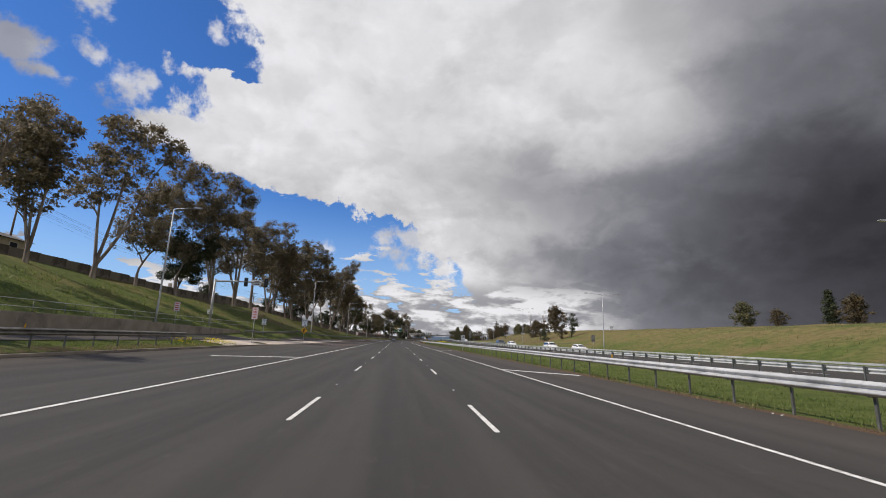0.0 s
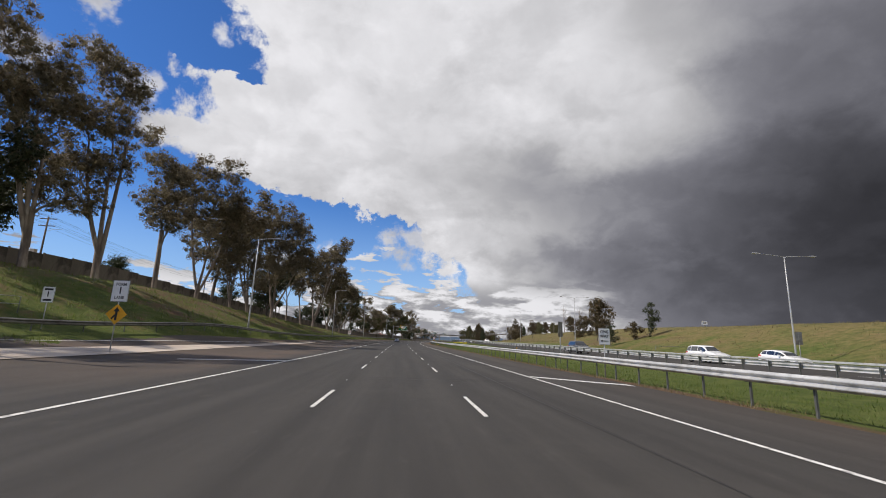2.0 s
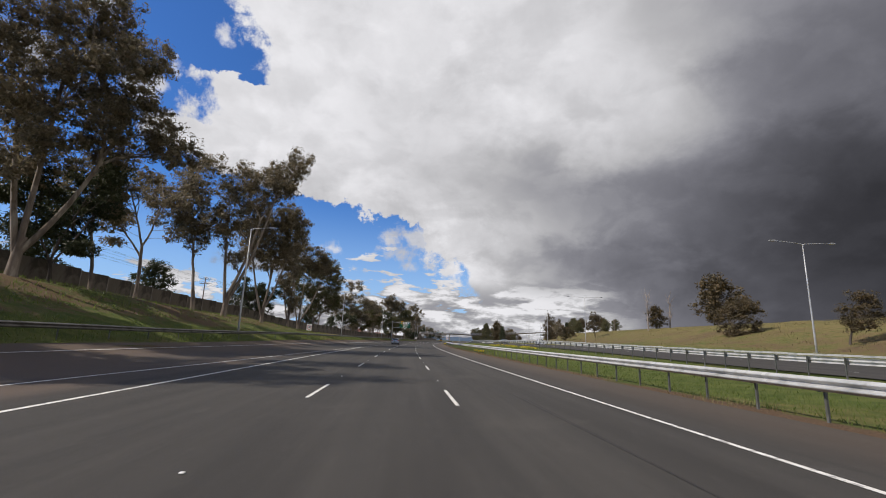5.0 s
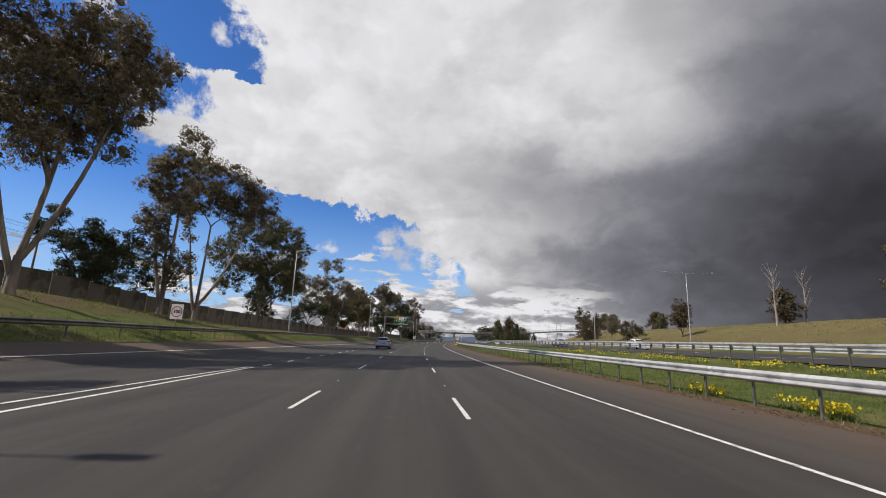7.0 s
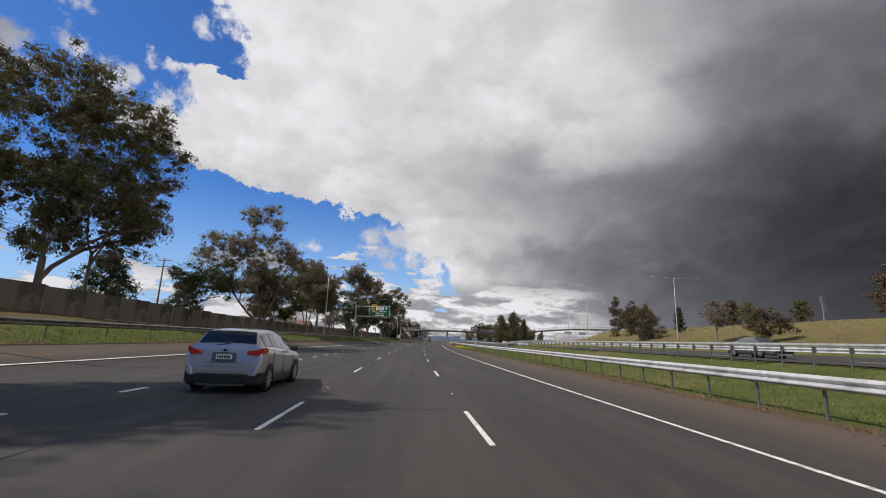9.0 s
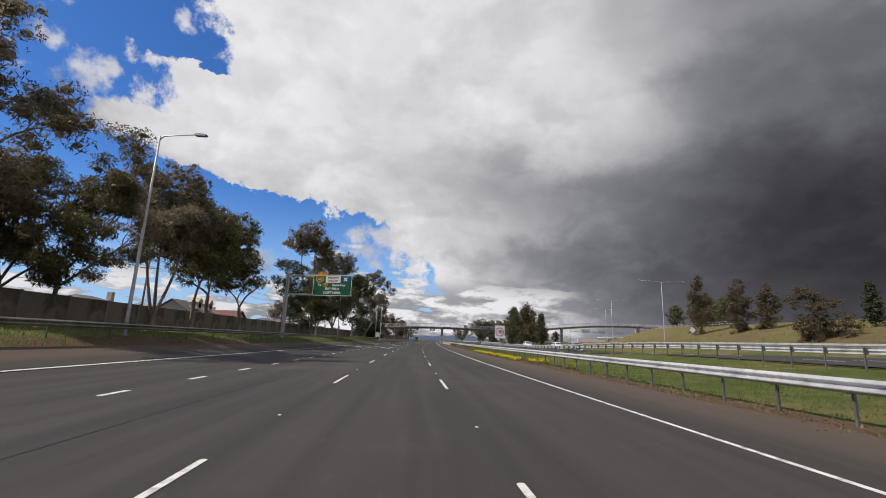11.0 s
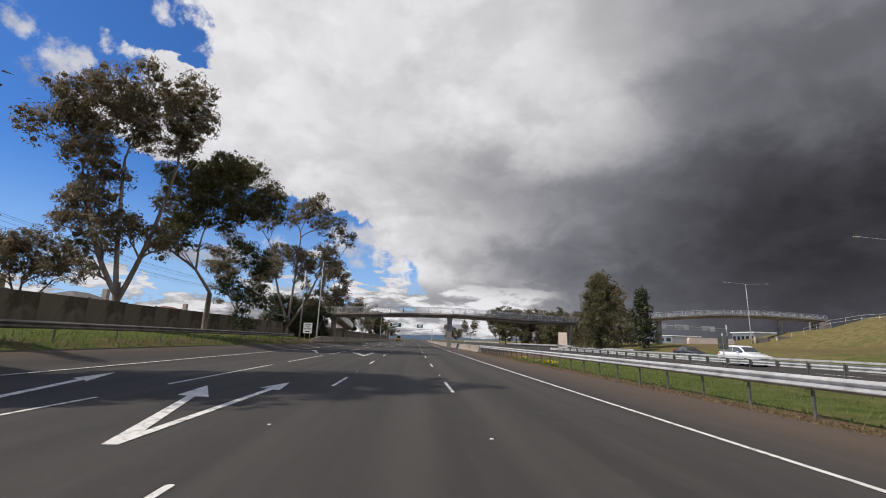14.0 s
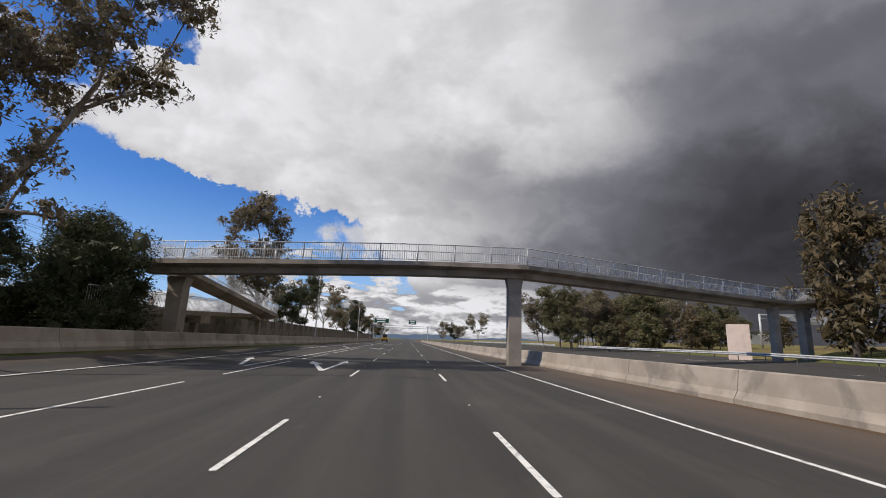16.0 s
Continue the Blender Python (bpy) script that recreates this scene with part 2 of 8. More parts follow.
def asphalt_mat():
    """Asphalt with wheel tracks and dust along the way (texture u across, v along, in metres)."""
    m = bpy.data.materials.new("asphalt")
    m.use_nodes = True
    t = m.node_tree
    b = t.nodes["Principled BSDF"]
    tc = t.nodes.new("ShaderNodeTexCoord")
    uvs = tc.outputs["UV"]
    sep = t.nodes.new("ShaderNodeSeparateXYZ")
    t.links.new(uvs, sep.inputs[0])
    along = xyz(t, sep.outputs[0], mth(t, "MULTIPLY", sep.outputs[1], 0.035), 0.0)
    streak = noise_of(t, along, 1.1, 5, 0.6)
    blot = noise_of(t, uvs, 0.16, 6, 0.62, 0.4)
    grain = noise_of(t, uvs, 55.0, 3, 0.7)
    col = blend(t, remap(t, streak, 0.33, 0.67), (0.036, 0.0335, 0.0315), (0.055, 0.051, 0.047))
    col = blend(t, remap(t, blot, 0.56, 0.70, 0.0, 0.55), col, (0.070, 0.064, 0.057))
    track = mth(t, "PINGPONG", mth(t, "ADD", sep.outputs[0], 0.9), 0.875)
    col = blend(t, remap(t, track, 0.5, 0.85, 0.0, 0.22), col, (0.030, 0.029, 0.028))
    # pale scuffs and grit at a hand's width
    scuff = noise_of(t, xyz(t, sep.outputs[0], mth(t, "MULTIPLY", sep.outputs[1], 0.45), 0.0), 2.6, 8, 0.72)
    col = blend(t, remap(t, scuff, 0.56, 0.74, 0.0, 0.5), col, (0.085, 0.079, 0.072))
    col = blend(t, remap(t, scuff, 0.46, 0.30, 0.0, 0.35), col, (0.026, 0.025, 0.024))
    # worn red-brown surface of the merging gore
    gore = mth(t, "MULTIPLY", mth(t, "MULTIPLY", remap(t, sep.outputs[0], -6.4, -8.2), remap(t, sep.outputs[0], -21.0, -17.0)), mth(t, "MULTIPLY", remap(t, sep.outputs[1], 52, 72), remap(t, sep.outputs[1], 190, 130)))
    col = blend(t, mth(t, "MULTIPLY", gore, remap(t, blot, 0.35, 0.62, 0.25, 0.75)), col, (0.105, 0.076, 0.060))
    # dust on the two shoulders
    n5 = mth(t, "MULTIPLY", mth(t, "SUBTRACT", noise_of(t, along, 0.9, 5, 0.6), 0.5), 2.2)
    right = remap(t, mth(t, "ADD", sep.outputs[0], n5), 5.6, 8.4, 0.0, 0.72)
    right = mth(t, "MULTIPLY", right, remap(t, sep.outputs[0], 13.0, 11.0))
    left = remap(t, mth(t, "ADD", sep.outputs[0], n5), -11.6, -13.8, 0.0, 0.8)
    col = blend(t, mth(t, "MULTIPLY", mth(t, "MAXIMUM", right, left), remap(t, sep.outputs[1], 70, 190, 0.25, 1.0)), col, (0.104, 0.075, 0.055))
    col = blend(t, 0.4, col, blend(t, grain, (0.4, 0.4, 0.4), (1.6, 1.6, 1.6)), "MULTIPLY")
    t.links.new(col, b.inputs["Base Color"])
    t.links.new(remap(t, grain, 0.3, 0.7, 0.75, 0.95, "LINEAR"), b.inputs["Roughness"])
    b.inputs["Specular IOR Level"].default_value = 0.3
    bp = t.nodes.new("ShaderNodeBump")
    bp.inputs["Strength"].default_value, bp.inputs["Distance"].default_value = 0.35, 0.012
    t.links.new(grain, bp.inputs["Height"])
    t.links.new(bp.outputs[0], b.inputs["Normal"])
    return m


def ground_mat():
    m = bpy.data.materials.new("grass_ground")
    m.use_nodes = True
    t = m.node_tree
    b = t.nodes["Principled BSDF"]
    tc = t.nodes.new("ShaderNodeTexCoord")
    uvs = tc.outputs["UV"]
    sep = t.nodes.new("ShaderNodeSeparateXYZ")
    t.links.new(uvs, sep.inputs[0])
    big, mid, fine = noise_of(t, uvs, 0.09, 6, 0.62, 0.5), noise_of(t, uvs, 0.9, 6, 0.65, 0.3), noise_of(t, uvs, 14.0, 4, 0.7)
    green = blend(t, remap(t, mid, 0.35, 0.65), (0.060, 0.086, 0.018), (0.108, 0.126, 0.034))
    dry = blend(t, remap(t, mid, 0.35, 0.65), (0.115, 0.104, 0.038), (0.205, 0.160, 0.068))
    soil = blend(t, remap(t, fine, 0.35, 0.65), (0.095, 0.060, 0.038), (0.150, 0.100, 0.062))
    # the far bank is drier; mulch and bare soil lie on the near bank past the ramp
    dryness = mth(t, "ADD", remap(t, sep.outputs[0], 30.0, 62.0, 0.0, 0.23, "LINEAR"), mth(t, "ADD", remap(t, sep.outputs[1], 60, 200, -0.06, 0.06, "LINEAR"), remap(t, sep.outputs[0], -20, -38, 0.0, 0.15, "LINEAR")))
    col = blend(t, remap(t, mth(t, "ADD", big, dryness), 0.50, 0.78), green, dry)
    bank = mth(t, "MULTIPLY", remap(t, sep.outputs[0], -18.0, -24.0), mth(t, "MULTIPLY", remap(t, sep.outputs[1], 40, 120, 0.0, 0.20), remap(t, sep.outputs[0], -50.0, -38.0)))
    strip = remap(t, mth(t, "ABSOLUTE", mth(t, "SUBTRACT", sep.outputs[0], 9.4)), 0.2, 1.3, 0.30, 0.0)
    strip2 = remap(t, mth(t, "ABSOLUTE", mth(t, "ADD", sep.outputs[0], 14.8)), 0.4, 2.2, 0.22, 0.0)
    worn = mth(t, "MULTIPLY", remap(t, sep.outputs[1], 396, 408, 0.0, 0.45), mth(t, "MULTIPLY", remap(t, sep.outputs[0], 9.0, 9.6), remap(t, sep.outputs[0], 21.0, 16.0)))
    slope = mth(t, "MULTIPLY", mth(t, "MULTIPLY", remap(t, sep.outputs[0], 44, 52, 0.0, 0.15), remap(t, sep.outputs[0], 74, 60)), remap(t, sep.outputs[1], 90, 200, 0.45, 1.0))
    straw = mth(t, "MULTIPLY", strip, remap(t, sep.outputs[1], 240, 300, 0.0, 0.9))
    base = mth(t, "ADD", mth(t, "MULTIPLY", mid, 0.5), mth(t, "MULTIPLY", big, 0.5))
    worn = mth(t, "ADD", worn, mth(t, "ADD", slope, straw))
    bare = mth(t, "ADD", mth(t, "ADD", base, worn), mth(t, "ADD", bank, mth(t, "ADD", strip, strip2)))
    col = blend(t, remap(t, bare, 0.60, 0.76), col, soil)
    col = blend(t, 0.55, col, blend(t, fine, (0.35, 0.35, 0.35), (1.65, 1.65, 1.65)), "MULTIPLY")
    t.links.new(col, b.inputs["Base Color"])
    b.inputs["Roughness"].default_value = 0.95
    b.inputs["Specular IOR Level"].default_value = 0.15
    bp = t.nodes.new("ShaderNodeBump")
    bp.inputs["Strength"].default_value, bp.inputs["Distance"].default_value = 0.8, 0.10
    t.links.new(mth(t, "ADD", fine, mid), bp.inputs["Height"])
    t.links.new(bp.outputs[0], b.inputs["Normal"])
    return m


ASPHALT = asphalt_mat()
GROUND = ground_mat()
PAINT = mat("road_paint", (0.62, 0.61, 0.58), (0.74, 0.73, 0.70), 3.0, 0.7, c3=(0.34, 0.33, 0.32), patch=1.6, fine=30)
CONCRETE = mat("concrete", (0.25, 0.212, 0.172), (0.33, 0.285, 0.235), 0.8, 0.85, c3=(0.18, 0.155, 0.13), patch=0.6, fine=25, bump=0.25)
PALE_CONCRETE = mat("pale_concrete", (0.42, 0.35, 0.30), (0.52, 0.45, 0.38), 0.5, 0.9, c3=(0.25, 0.22, 0.19), patch=0.7, fine=20, bump=0.2)
BEIGE = mat("painted_concrete", (0.60, 0.48, 0.42), (0.66, 0.54, 0.47), 0.9, 0.8, c3=(0.5, 0.42, 0.36), patch=0.5)
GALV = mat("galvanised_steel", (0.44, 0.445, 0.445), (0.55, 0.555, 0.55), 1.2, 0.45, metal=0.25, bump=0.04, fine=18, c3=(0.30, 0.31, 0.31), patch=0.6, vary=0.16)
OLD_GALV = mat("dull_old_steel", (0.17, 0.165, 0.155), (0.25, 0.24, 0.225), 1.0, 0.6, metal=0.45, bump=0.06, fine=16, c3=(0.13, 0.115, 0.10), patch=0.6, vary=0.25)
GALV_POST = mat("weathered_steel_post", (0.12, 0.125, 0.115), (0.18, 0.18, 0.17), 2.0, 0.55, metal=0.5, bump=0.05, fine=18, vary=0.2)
POLE = mat("steel_pole", (0.40, 0.40, 0.40), (0.50, 0.50, 0.49), 1.0, 0.5, metal=0.4, bump=0.03, fine=14)
FENCE = mat("fence_panel", (0.140, 0.120, 0.098), (0.185, 0.158, 0.128), 0.5, 0.9, c3=(0.075, 0.064, 0.053), patch=0.7, fine=16, bump=0.35, vary=0.10)
WOOD_POLE = mat("old_timber", (0.10, 0.075, 0.055), (0.16, 0.12, 0.09), 3.0, 0.9, fine=20, stretch=(4, 4, 0.4), bump=0.3)
BARK = mat("gum_bark", (0.13, 0.102, 0.082), (0.25, 0.205, 0.165), 1.2, 0.9, c3=(0.33, 0.285, 0.235), patch=0.8, fine=9, stretch=(1.5, 1.5, 0.35), bump=0.5)
DARK_BARK = mat("dark_bark", (0.060, 0.048, 0.040), (0.11, 0.09, 0.072), 2.0, 0.95, fine=9, stretch=(1.5, 1.5, 0.3), bump=0.5)
DEAD_WOOD = mat("dead_wood", (0.22, 0.18, 0.15), (0.33, 0.28, 0.24), 2.0, 0.9, fine=9, stretch=(1.5, 1.5, 0.3), bump=0.4)
GUM_LEAF = leaf_mat("gum_leaves", [(0.075, 0.072, 0.044), (0.155, 0.134, 0.082), (0.25, 0.202, 0.130), (0.35, 0.255, 0.170)], 0.45)
DARK_LEAF = leaf_mat("dark_leaves", [(0.026, 0.036, 0.017), (0.054, 0.064, 0.030), (0.095, 0.098, 0.046)], 0.3)
OLIVE_LEAF = leaf_mat("olive_leaves", [(0.050, 0.060, 0.025), (0.098, 0.104, 0.044), (0.160, 0.140, 0.066), (0.22, 0.15, 0.075)], 0.36)
RUST_LEAF = leaf_mat("rusty_leaves", [(0.046, 0.041, 0.021), (0.098, 0.074, 0.036), (0.170, 0.110, 0.050)])
GRASS = leaf_mat("grass_blades", [(0.100, 0.145, 0.030), (0.150, 0.195, 0.046), (0.21, 0.225, 0.075)], 0.5)
DRY_GRASS = leaf_mat("dry_grass_blades", [(0.10, 0.10, 0.035), (0.19, 0.16, 0.07), (0.28, 0.22, 0.11)], 0.3)
PETAL = leaf_mat("yellow_petals", [(0.62, 0.47, 0.01), (0.78, 0.62, 0.02), (0.85, 0.74, 0.06)], 0.3)
WHITE_SIGN = mat("white_sheeting", (0.74, 0.74, 0.72), (0.80, 0.80, 0.78), 2.0, 0.45, bump=0.0, fine=6)
GREEN_SIGN = mat("green_sheeting", (0.004, 0.070, 0.032), (0.005, 0.085, 0.040), 1.5, 0.4, bump=0.0, fine=6)
YELLOW_SIGN = mat("yellow_sheeting", (0.72, 0.34, 0.01), (0.78, 0.40, 0.015), 2.0, 0.45, bump=0.0, fine=6)
BLACK = plain("black_paint", (0.012, 0.012, 0.012), 0.5)
WHITE = plain("white_paint", (0.78, 0.78, 0.76), 0.5)
RED = plain("red_paint", (0.55, 0.02, 0.02), 0.45)
BLUE = plain("blue_sheeting", (0.01, 0.10, 0.36), 0.45)
PINK_SIGN = mat("faded_sheeting", (0.66, 0.60, 0.57), (0.72, 0.67, 0.63), 2.0, 0.5, bump=0.0, fine=6)
SIGN_BACK = plain("bare_aluminium", (0.45, 0.45, 0.45), 0.45, 0.8)


# ======================================================= makers
def mesh_of(name, verts, faces, material, smooth=False, uv=None):
    me = bpy.data.meshes.new(name)
    me.from_pydata([tuple(v) for v in verts], [], [tuple(f) for f in faces])
    me.materials.append(material)
    if smooth:
        me.polygons.foreach_set("use_smooth", [True] * len(me.polygons))
    if uv is not None:
        layer = me.uv_layers.new(name="metres")
        idx = np.zeros(len(me.loops), dtype=np.int32)
        me.loops.foreach_get("vertex_index", idx)
        layer.data.foreach_set("uv", np.asarray(uv, dtype=np.float32)[idx].ravel())
    me.update()
    return me


def bm_mesh(name, bm, material, smooth=False):
    me = bpy.data.meshes.new(name)
    bm.normal_update()
    bm.to_mesh(me)
    bm.free()
    me.materials.append(material)
    if smooth:
        me.polygons.foreach_set("use_smooth", [True] * len(me.polygons))
    return me


def place(name, me, parent, m=None, label=""):
    """One mesh object under a thing; m is in the parent's own frame."""
    ob = new(name, me)
    ob.parent = parent
    if m is not None:
        ob.matrix_basis = m
    return tagged(ob, label)


def part(name, bm, material, parent, label="", smooth=False, m=None):
    return place(name, bm_mesh(name, bm, material, smooth), parent, m, label)


def thing(name, m, label, category, group="", kind=""):
    ob = new(name)
    ob.empty_display_size = 0.2
    ob.matrix_basis = m
    return tagged(ob, label, category, group, kind)


def box(bm, lo, hi, bevel=0.0, turn=None):
    vs = [bm.verts.new((x, y, z)) for x in (lo[0], hi[0]) for y in (lo[1], hi[1]) for z in (lo[2], hi[2])]
    fs = [(0, 1, 3, 2), (4, 6, 7, 5), (0, 4, 5, 1), (2, 3, 7, 6), (0, 2, 6, 4), (1, 5, 7, 3)]
    faces = [bm.faces.new([vs[i] for i in f]) for f in fs]
    if turn is not None:
        bmesh.ops.transform(bm, matrix=turn, verts=vs)
    if bevel:
        es = list({e for f in faces for e in f.edges})
        bmesh.ops.bevel(bm, geom=es, offset=bevel, segments=2, affect="EDGES", profile=0.6)
    return vs


def ring_tube(pts, radii, n=8, cap=True):
    """Verts and faces of a tube along points."""
    V, Fc = [], []
    pts = [Vector(p) for p in pts]
    side = None
    for i, p in enumerate(pts):
        d = (pts[min(i + 1, len(pts) - 1)] - pts[max(i - 1, 0)]).normalized()
        if side is None:
            side = d.cross(Vector((0, 0, 1))) if abs(d.z) < 0.95 else d.cross(Vector((1, 0, 0)))
        side = (side - d * side.dot(d)).normalized()
        up = d.cross(side)
        for k in range(n):
            a = 2 * math.pi * k / n
            V.append(p + (side * math.cos(a) + up * math.sin(a)) * radii[i])
        if i:
            for k in range(n):
                a, b = (i - 1) * n + k, (i - 1) * n + (k + 1) % n
                Fc.append((a, b, b + n, a + n))
    if cap:
        Fc.append(tuple(range(n))[::-1])
        Fc.append(tuple((len(pts) - 1) * n + k for k in range(n)))
    return V, Fc


def tube_bm(bm, pts, radii, n=8):
    V, Fc = ring_tube(pts, radii if isinstance(radii, (list, tuple)) else [radii] * len(pts), n)
    vs = [bm.verts.new(v) for v in V]
    for f in Fc:
        bm.faces.new([vs[i] for i in f])
    return bm


def tube_mesh(name, pts, radii, material, n=8):
    V, Fc = ring_tube(pts, radii if isinstance(radii, (list, tuple)) else [radii] * len(pts), n)
    return mesh_of(name, V, Fc, material, True)


def prism(bm, outline, y0, y1, plane="xz"):
    """A flat outline made solid between y0 and y1."""
    put = {"xz": lambda a, b, c: (a, c, b), "xy": lambda a, b, c: (a, b, c), "yz": lambda a, b, c: (c, a, b)}[plane]
    lo = [bm.verts.new(put(a, b, y0)) for a, b in outline]
    hi = [bm.verts.new(put(a, b, y1)) for a, b in outline]
    bm.faces.new(lo)
    bm.faces.new(hi[::-1])
    for i in range(len(outline)):
        j = (i + 1) % len(outline)
        bm.faces.new([lo[j], lo[i], hi[i], hi[j]])
    bmesh.ops.recalc_face_normals(bm, faces=bm.faces[:])
    return bm


def rounded(w, h, r, n=4):
    pts = []
    for cx, cz, a0 in ((w / 2 - r, h / 2 - r, 0), (-w / 2 + r, h / 2 - r, 90), (-w / 2 + r, -h / 2 + r, 180), (w / 2 - r, -h / 2 + r, 270)):
        for k in range(n + 1):
            a = radians(a0 + 90 * k / n)
            pts.append((cx + r * math.cos(a), cz + r * math.sin(a)))
    return pts


# ======================================================= the lie of the land
_UG = np.array([-1000, -300, -120, -80, -60, -52, -48, -45, -42, -40, -38, -36, -34, -32, -30, -28, -26, -25, -24, -23.2, -22.8, -22, -21, -20, -19, -18, -17.2, -16.5,
                -15.5, -14.5, -14.4, -14.1, -13.5, -12.5, -11.9, -11.6, -11, -9, -6, -3, 0, 3, 6, 7.5, 8.6, 9.5, 11, 13, 15, 17, 19, 20.5, 21.5, 22.3, 24, 28, 33, 38, 40, 43, 46, 50,
                53, 56, 60, 63, 66, 70, 74, 78, 85, 95, 120, 200, 400, 900.0])
_LEFT = {}
_LEFT[40] = [(-6.3, 0), (-11, .04), (-14.1, .2), (-14.4, .32), (-15.5, .5), (-17.2, .72), (-22.8, 1.05), (-23.2, 1.5), (-24.5, 1.9), (-45, 9.3), (-52, 10.3), (-1000, 12)]
_LEFT[72] = [(-6.3, 0), (-11, .05), (-14.1, .2), (-17, .42), (-19, .6), (-21, .85), (-22.8, 1.3), (-44, 8.9), (-52, 9.8), (-1000, 12)]
_LEFT[110] = [(-11, 0), (-17, .35), (-18.5, .7), (-20, 1.9), (-33, 6.8), (-40, 7.6), (-1000, 9)]
_LEFT[150] = [(-11, 0), (-16, .4), (-18, .8), (-20, 1.6), (-31, 5.4), (-37, 6.2), (-1000, 8)]
_LEFT[195] = [(-10.9, 0), (-15, .5), (-17, 1.0), (-19, 1.7), (-28, 4.0), (-34, 4.6), (-1000, 6)]
_LEFT[235] = [(-10.9, 0), (-15, .6), (-16.5, 1.0), (-18.5, 1.6), (-25, 2.2), (-31, 2.9), (-1000, 5)]
_LEFT[300] = [(-10.9, 0), (-14, .4), (-15.5, .9), (-17, 1.2), (-24, 1.5), (-30, 1.8), (-1000, 4)]
_LEFT[400] = [(-10.9, 0), (-13, .4), (-14.5, .8), (-20, 1.3), (-24, 1.4), (-1000, 3)]
_LEFT[460] = [(-10.9, 0), (-12, .1), (-14, .6), (-20, 1.2), (-1000, 2)]
_RIGHT = {}
_RIGHT[66] = [(7, 0), (9, .03), (13, -.1), (18, -.08), (21, 0), (22.3, .04), (38, .05), (43, .2), (50, .7), (66, 5.5), (78, 6.9), (120, 7.5), (900, 9)]
_RIGHT[130] = [(7, 0), (9, .03), (13, -.05), (18, .08), (21, .32), (22.3, .4), (38, .40), (43, .6), (50, 1.0), (66, 5.8), (78, 7.2), (120, 8), (900, 9)]
_RIGHT[190] = [(7, 0), (9, .03), (13, .1), (18, .5), (21, .85), (22.3, .95), (38, 1.3), (43, 1.9), (50, 2.3), (55, 3.0), (66, 5.8), (78, 7.8), (120, 8.6), (900, 9)]
_RIGHT[300] = [(7, 0), (9, .03), (13, .1), (18, .5), (21, .85), (22.3, .95), (38, 1.3), (43, 1.9), (50, 2.3), (55, 3.0), (66, 5.8), (78, 7.8), (120, 8.6), (900, 9)]
_RIGHT[350] = [(7, 0), (9, .03), (13, -.02), (18, 0), (21, .08), (22.3, .12), (38, .5), (43, 1.4), (50, 2.1), (58, 3.2), (66, 5.7), (78, 7.8), (120, 8.6), (900, 9)]
_RIGHT[390] = [(7, 0), (9, .03), (13, -.02), (18, -.03), (21, .02), (22.3, .05), (38, .4), (43, 1.2), (50, 2.0), (60, 2.8), (70, 5.8), (80, 8.2), (120, 9.2), (900, 9)]
_RIGHT[428] = [(7, 0), (9, .03), (13, 0), (18, 0), (21, .1), (22.3, .12), (38, .4), (43, 1.1), (66, 2.3), (79, 7.2), (88, 9.8), (120, 10.8), (900, 9)]
_RIGHT[452] = [(7, 0), (9, .03), (21, .3), (22.3, .35), (38, .7), (46, 1.8), (60, 2.7), (78, 3.1), (88, 4.2), (95, 7.2), (104, 9.9), (120, 10.6), (900, 9)]
_RIGHT[500] = [(7, 0), (9, .03), (21, .6), (22.3, .65), (38, .9), (60, 1.8), (85, 2.6), (120, 4), (900, 3)]


def _table(knots, side):
    st = sorted(knots)
    g = []
    for k in st:
        pts = sorted(knots[k])
        g.append(np.interp(_UG, [p[0] for p in pts], [p[1] for p in pts]))
    return np.array(st, float), np.array(g) * (_UG[None, :] * side > 0)


_LT, _RT = _table(_LEFT, -1), _table(_RIGHT, 1)


def land(s, u):
    out = 0.0
    for st, g in (_LT, _RT):
        s2 = min(max(s, st[0]), st[-1])
        i = min(int(np.searchsorted(st, s2, "right")) - 1, len(st) - 2)
        f = (s2 - st[i]) / (st[i + 1] - st[i])
        f = f * f * (3 - 2 * f)
        out += float(np.interp(u, _UG, g[i])) * (1 - f) + float(np.interp(u, _UG, g[i + 1])) * f
    return out


def on(s, u, turn=0.0, dz=0.0):
    return at(s, u, land(s, u) + dz, turn)


def sheet(name, s_list, u_of, dz, material, bumpy=0.0):
    """A sheet over the land, its rows across the road; texture in metres across and along."""
    V, UV, Fc = [], [], []
    n = None
    for s in s_list:
        us = u_of(s)
        n = len(us)
        for u in us:
            z = land(s, u) + dz
            if bumpy and (u < -12.3 or u > 9.6):
                far = min(1.0, (abs(u) - 9) / 12)
                if not 21.8 < u < 38.6:
                    z += bumpy * far * (noise.noise((s * 0.11, u * 0.16, 3.0)) + 0.5 * noise.noise((s * 0.4, u * 0.5, 9.0)))
            V.append(W(s, u, z))
            UV.append((u, s))
    for i in range(len(s_list) - 1):
        for j in range(n - 1):
            a = i * n + j
            Fc.append((a, a + 1, a + n + 1, a + n))
    return mesh_of(name, V, Fc, material, True, UV)


S_ROWS = list(np.arange(-160, 700, 4.0)) + list(np.geomspace(700, 3300, 30))
U_COLS = sorted(set([round(float(v), 2) for v in _UG]))
ground = new("ground", sheet("ground", S_ROWS, lambda s: U_COLS, -0.05, GROUND, 0.22))
tagged(ground, "green and dry grassy verge, median and banks beside the road", "ground", kind="structure")


def left_edge(s):
    return float(np.interp(s, [-200, 66, 76, 110, 150, 200, 300, 400, 460, 4000], [-14.2, -14.2, -20.4, -18.2, -16.8, -15.6, -14.4, -13.3, -12.6, -12.6]))


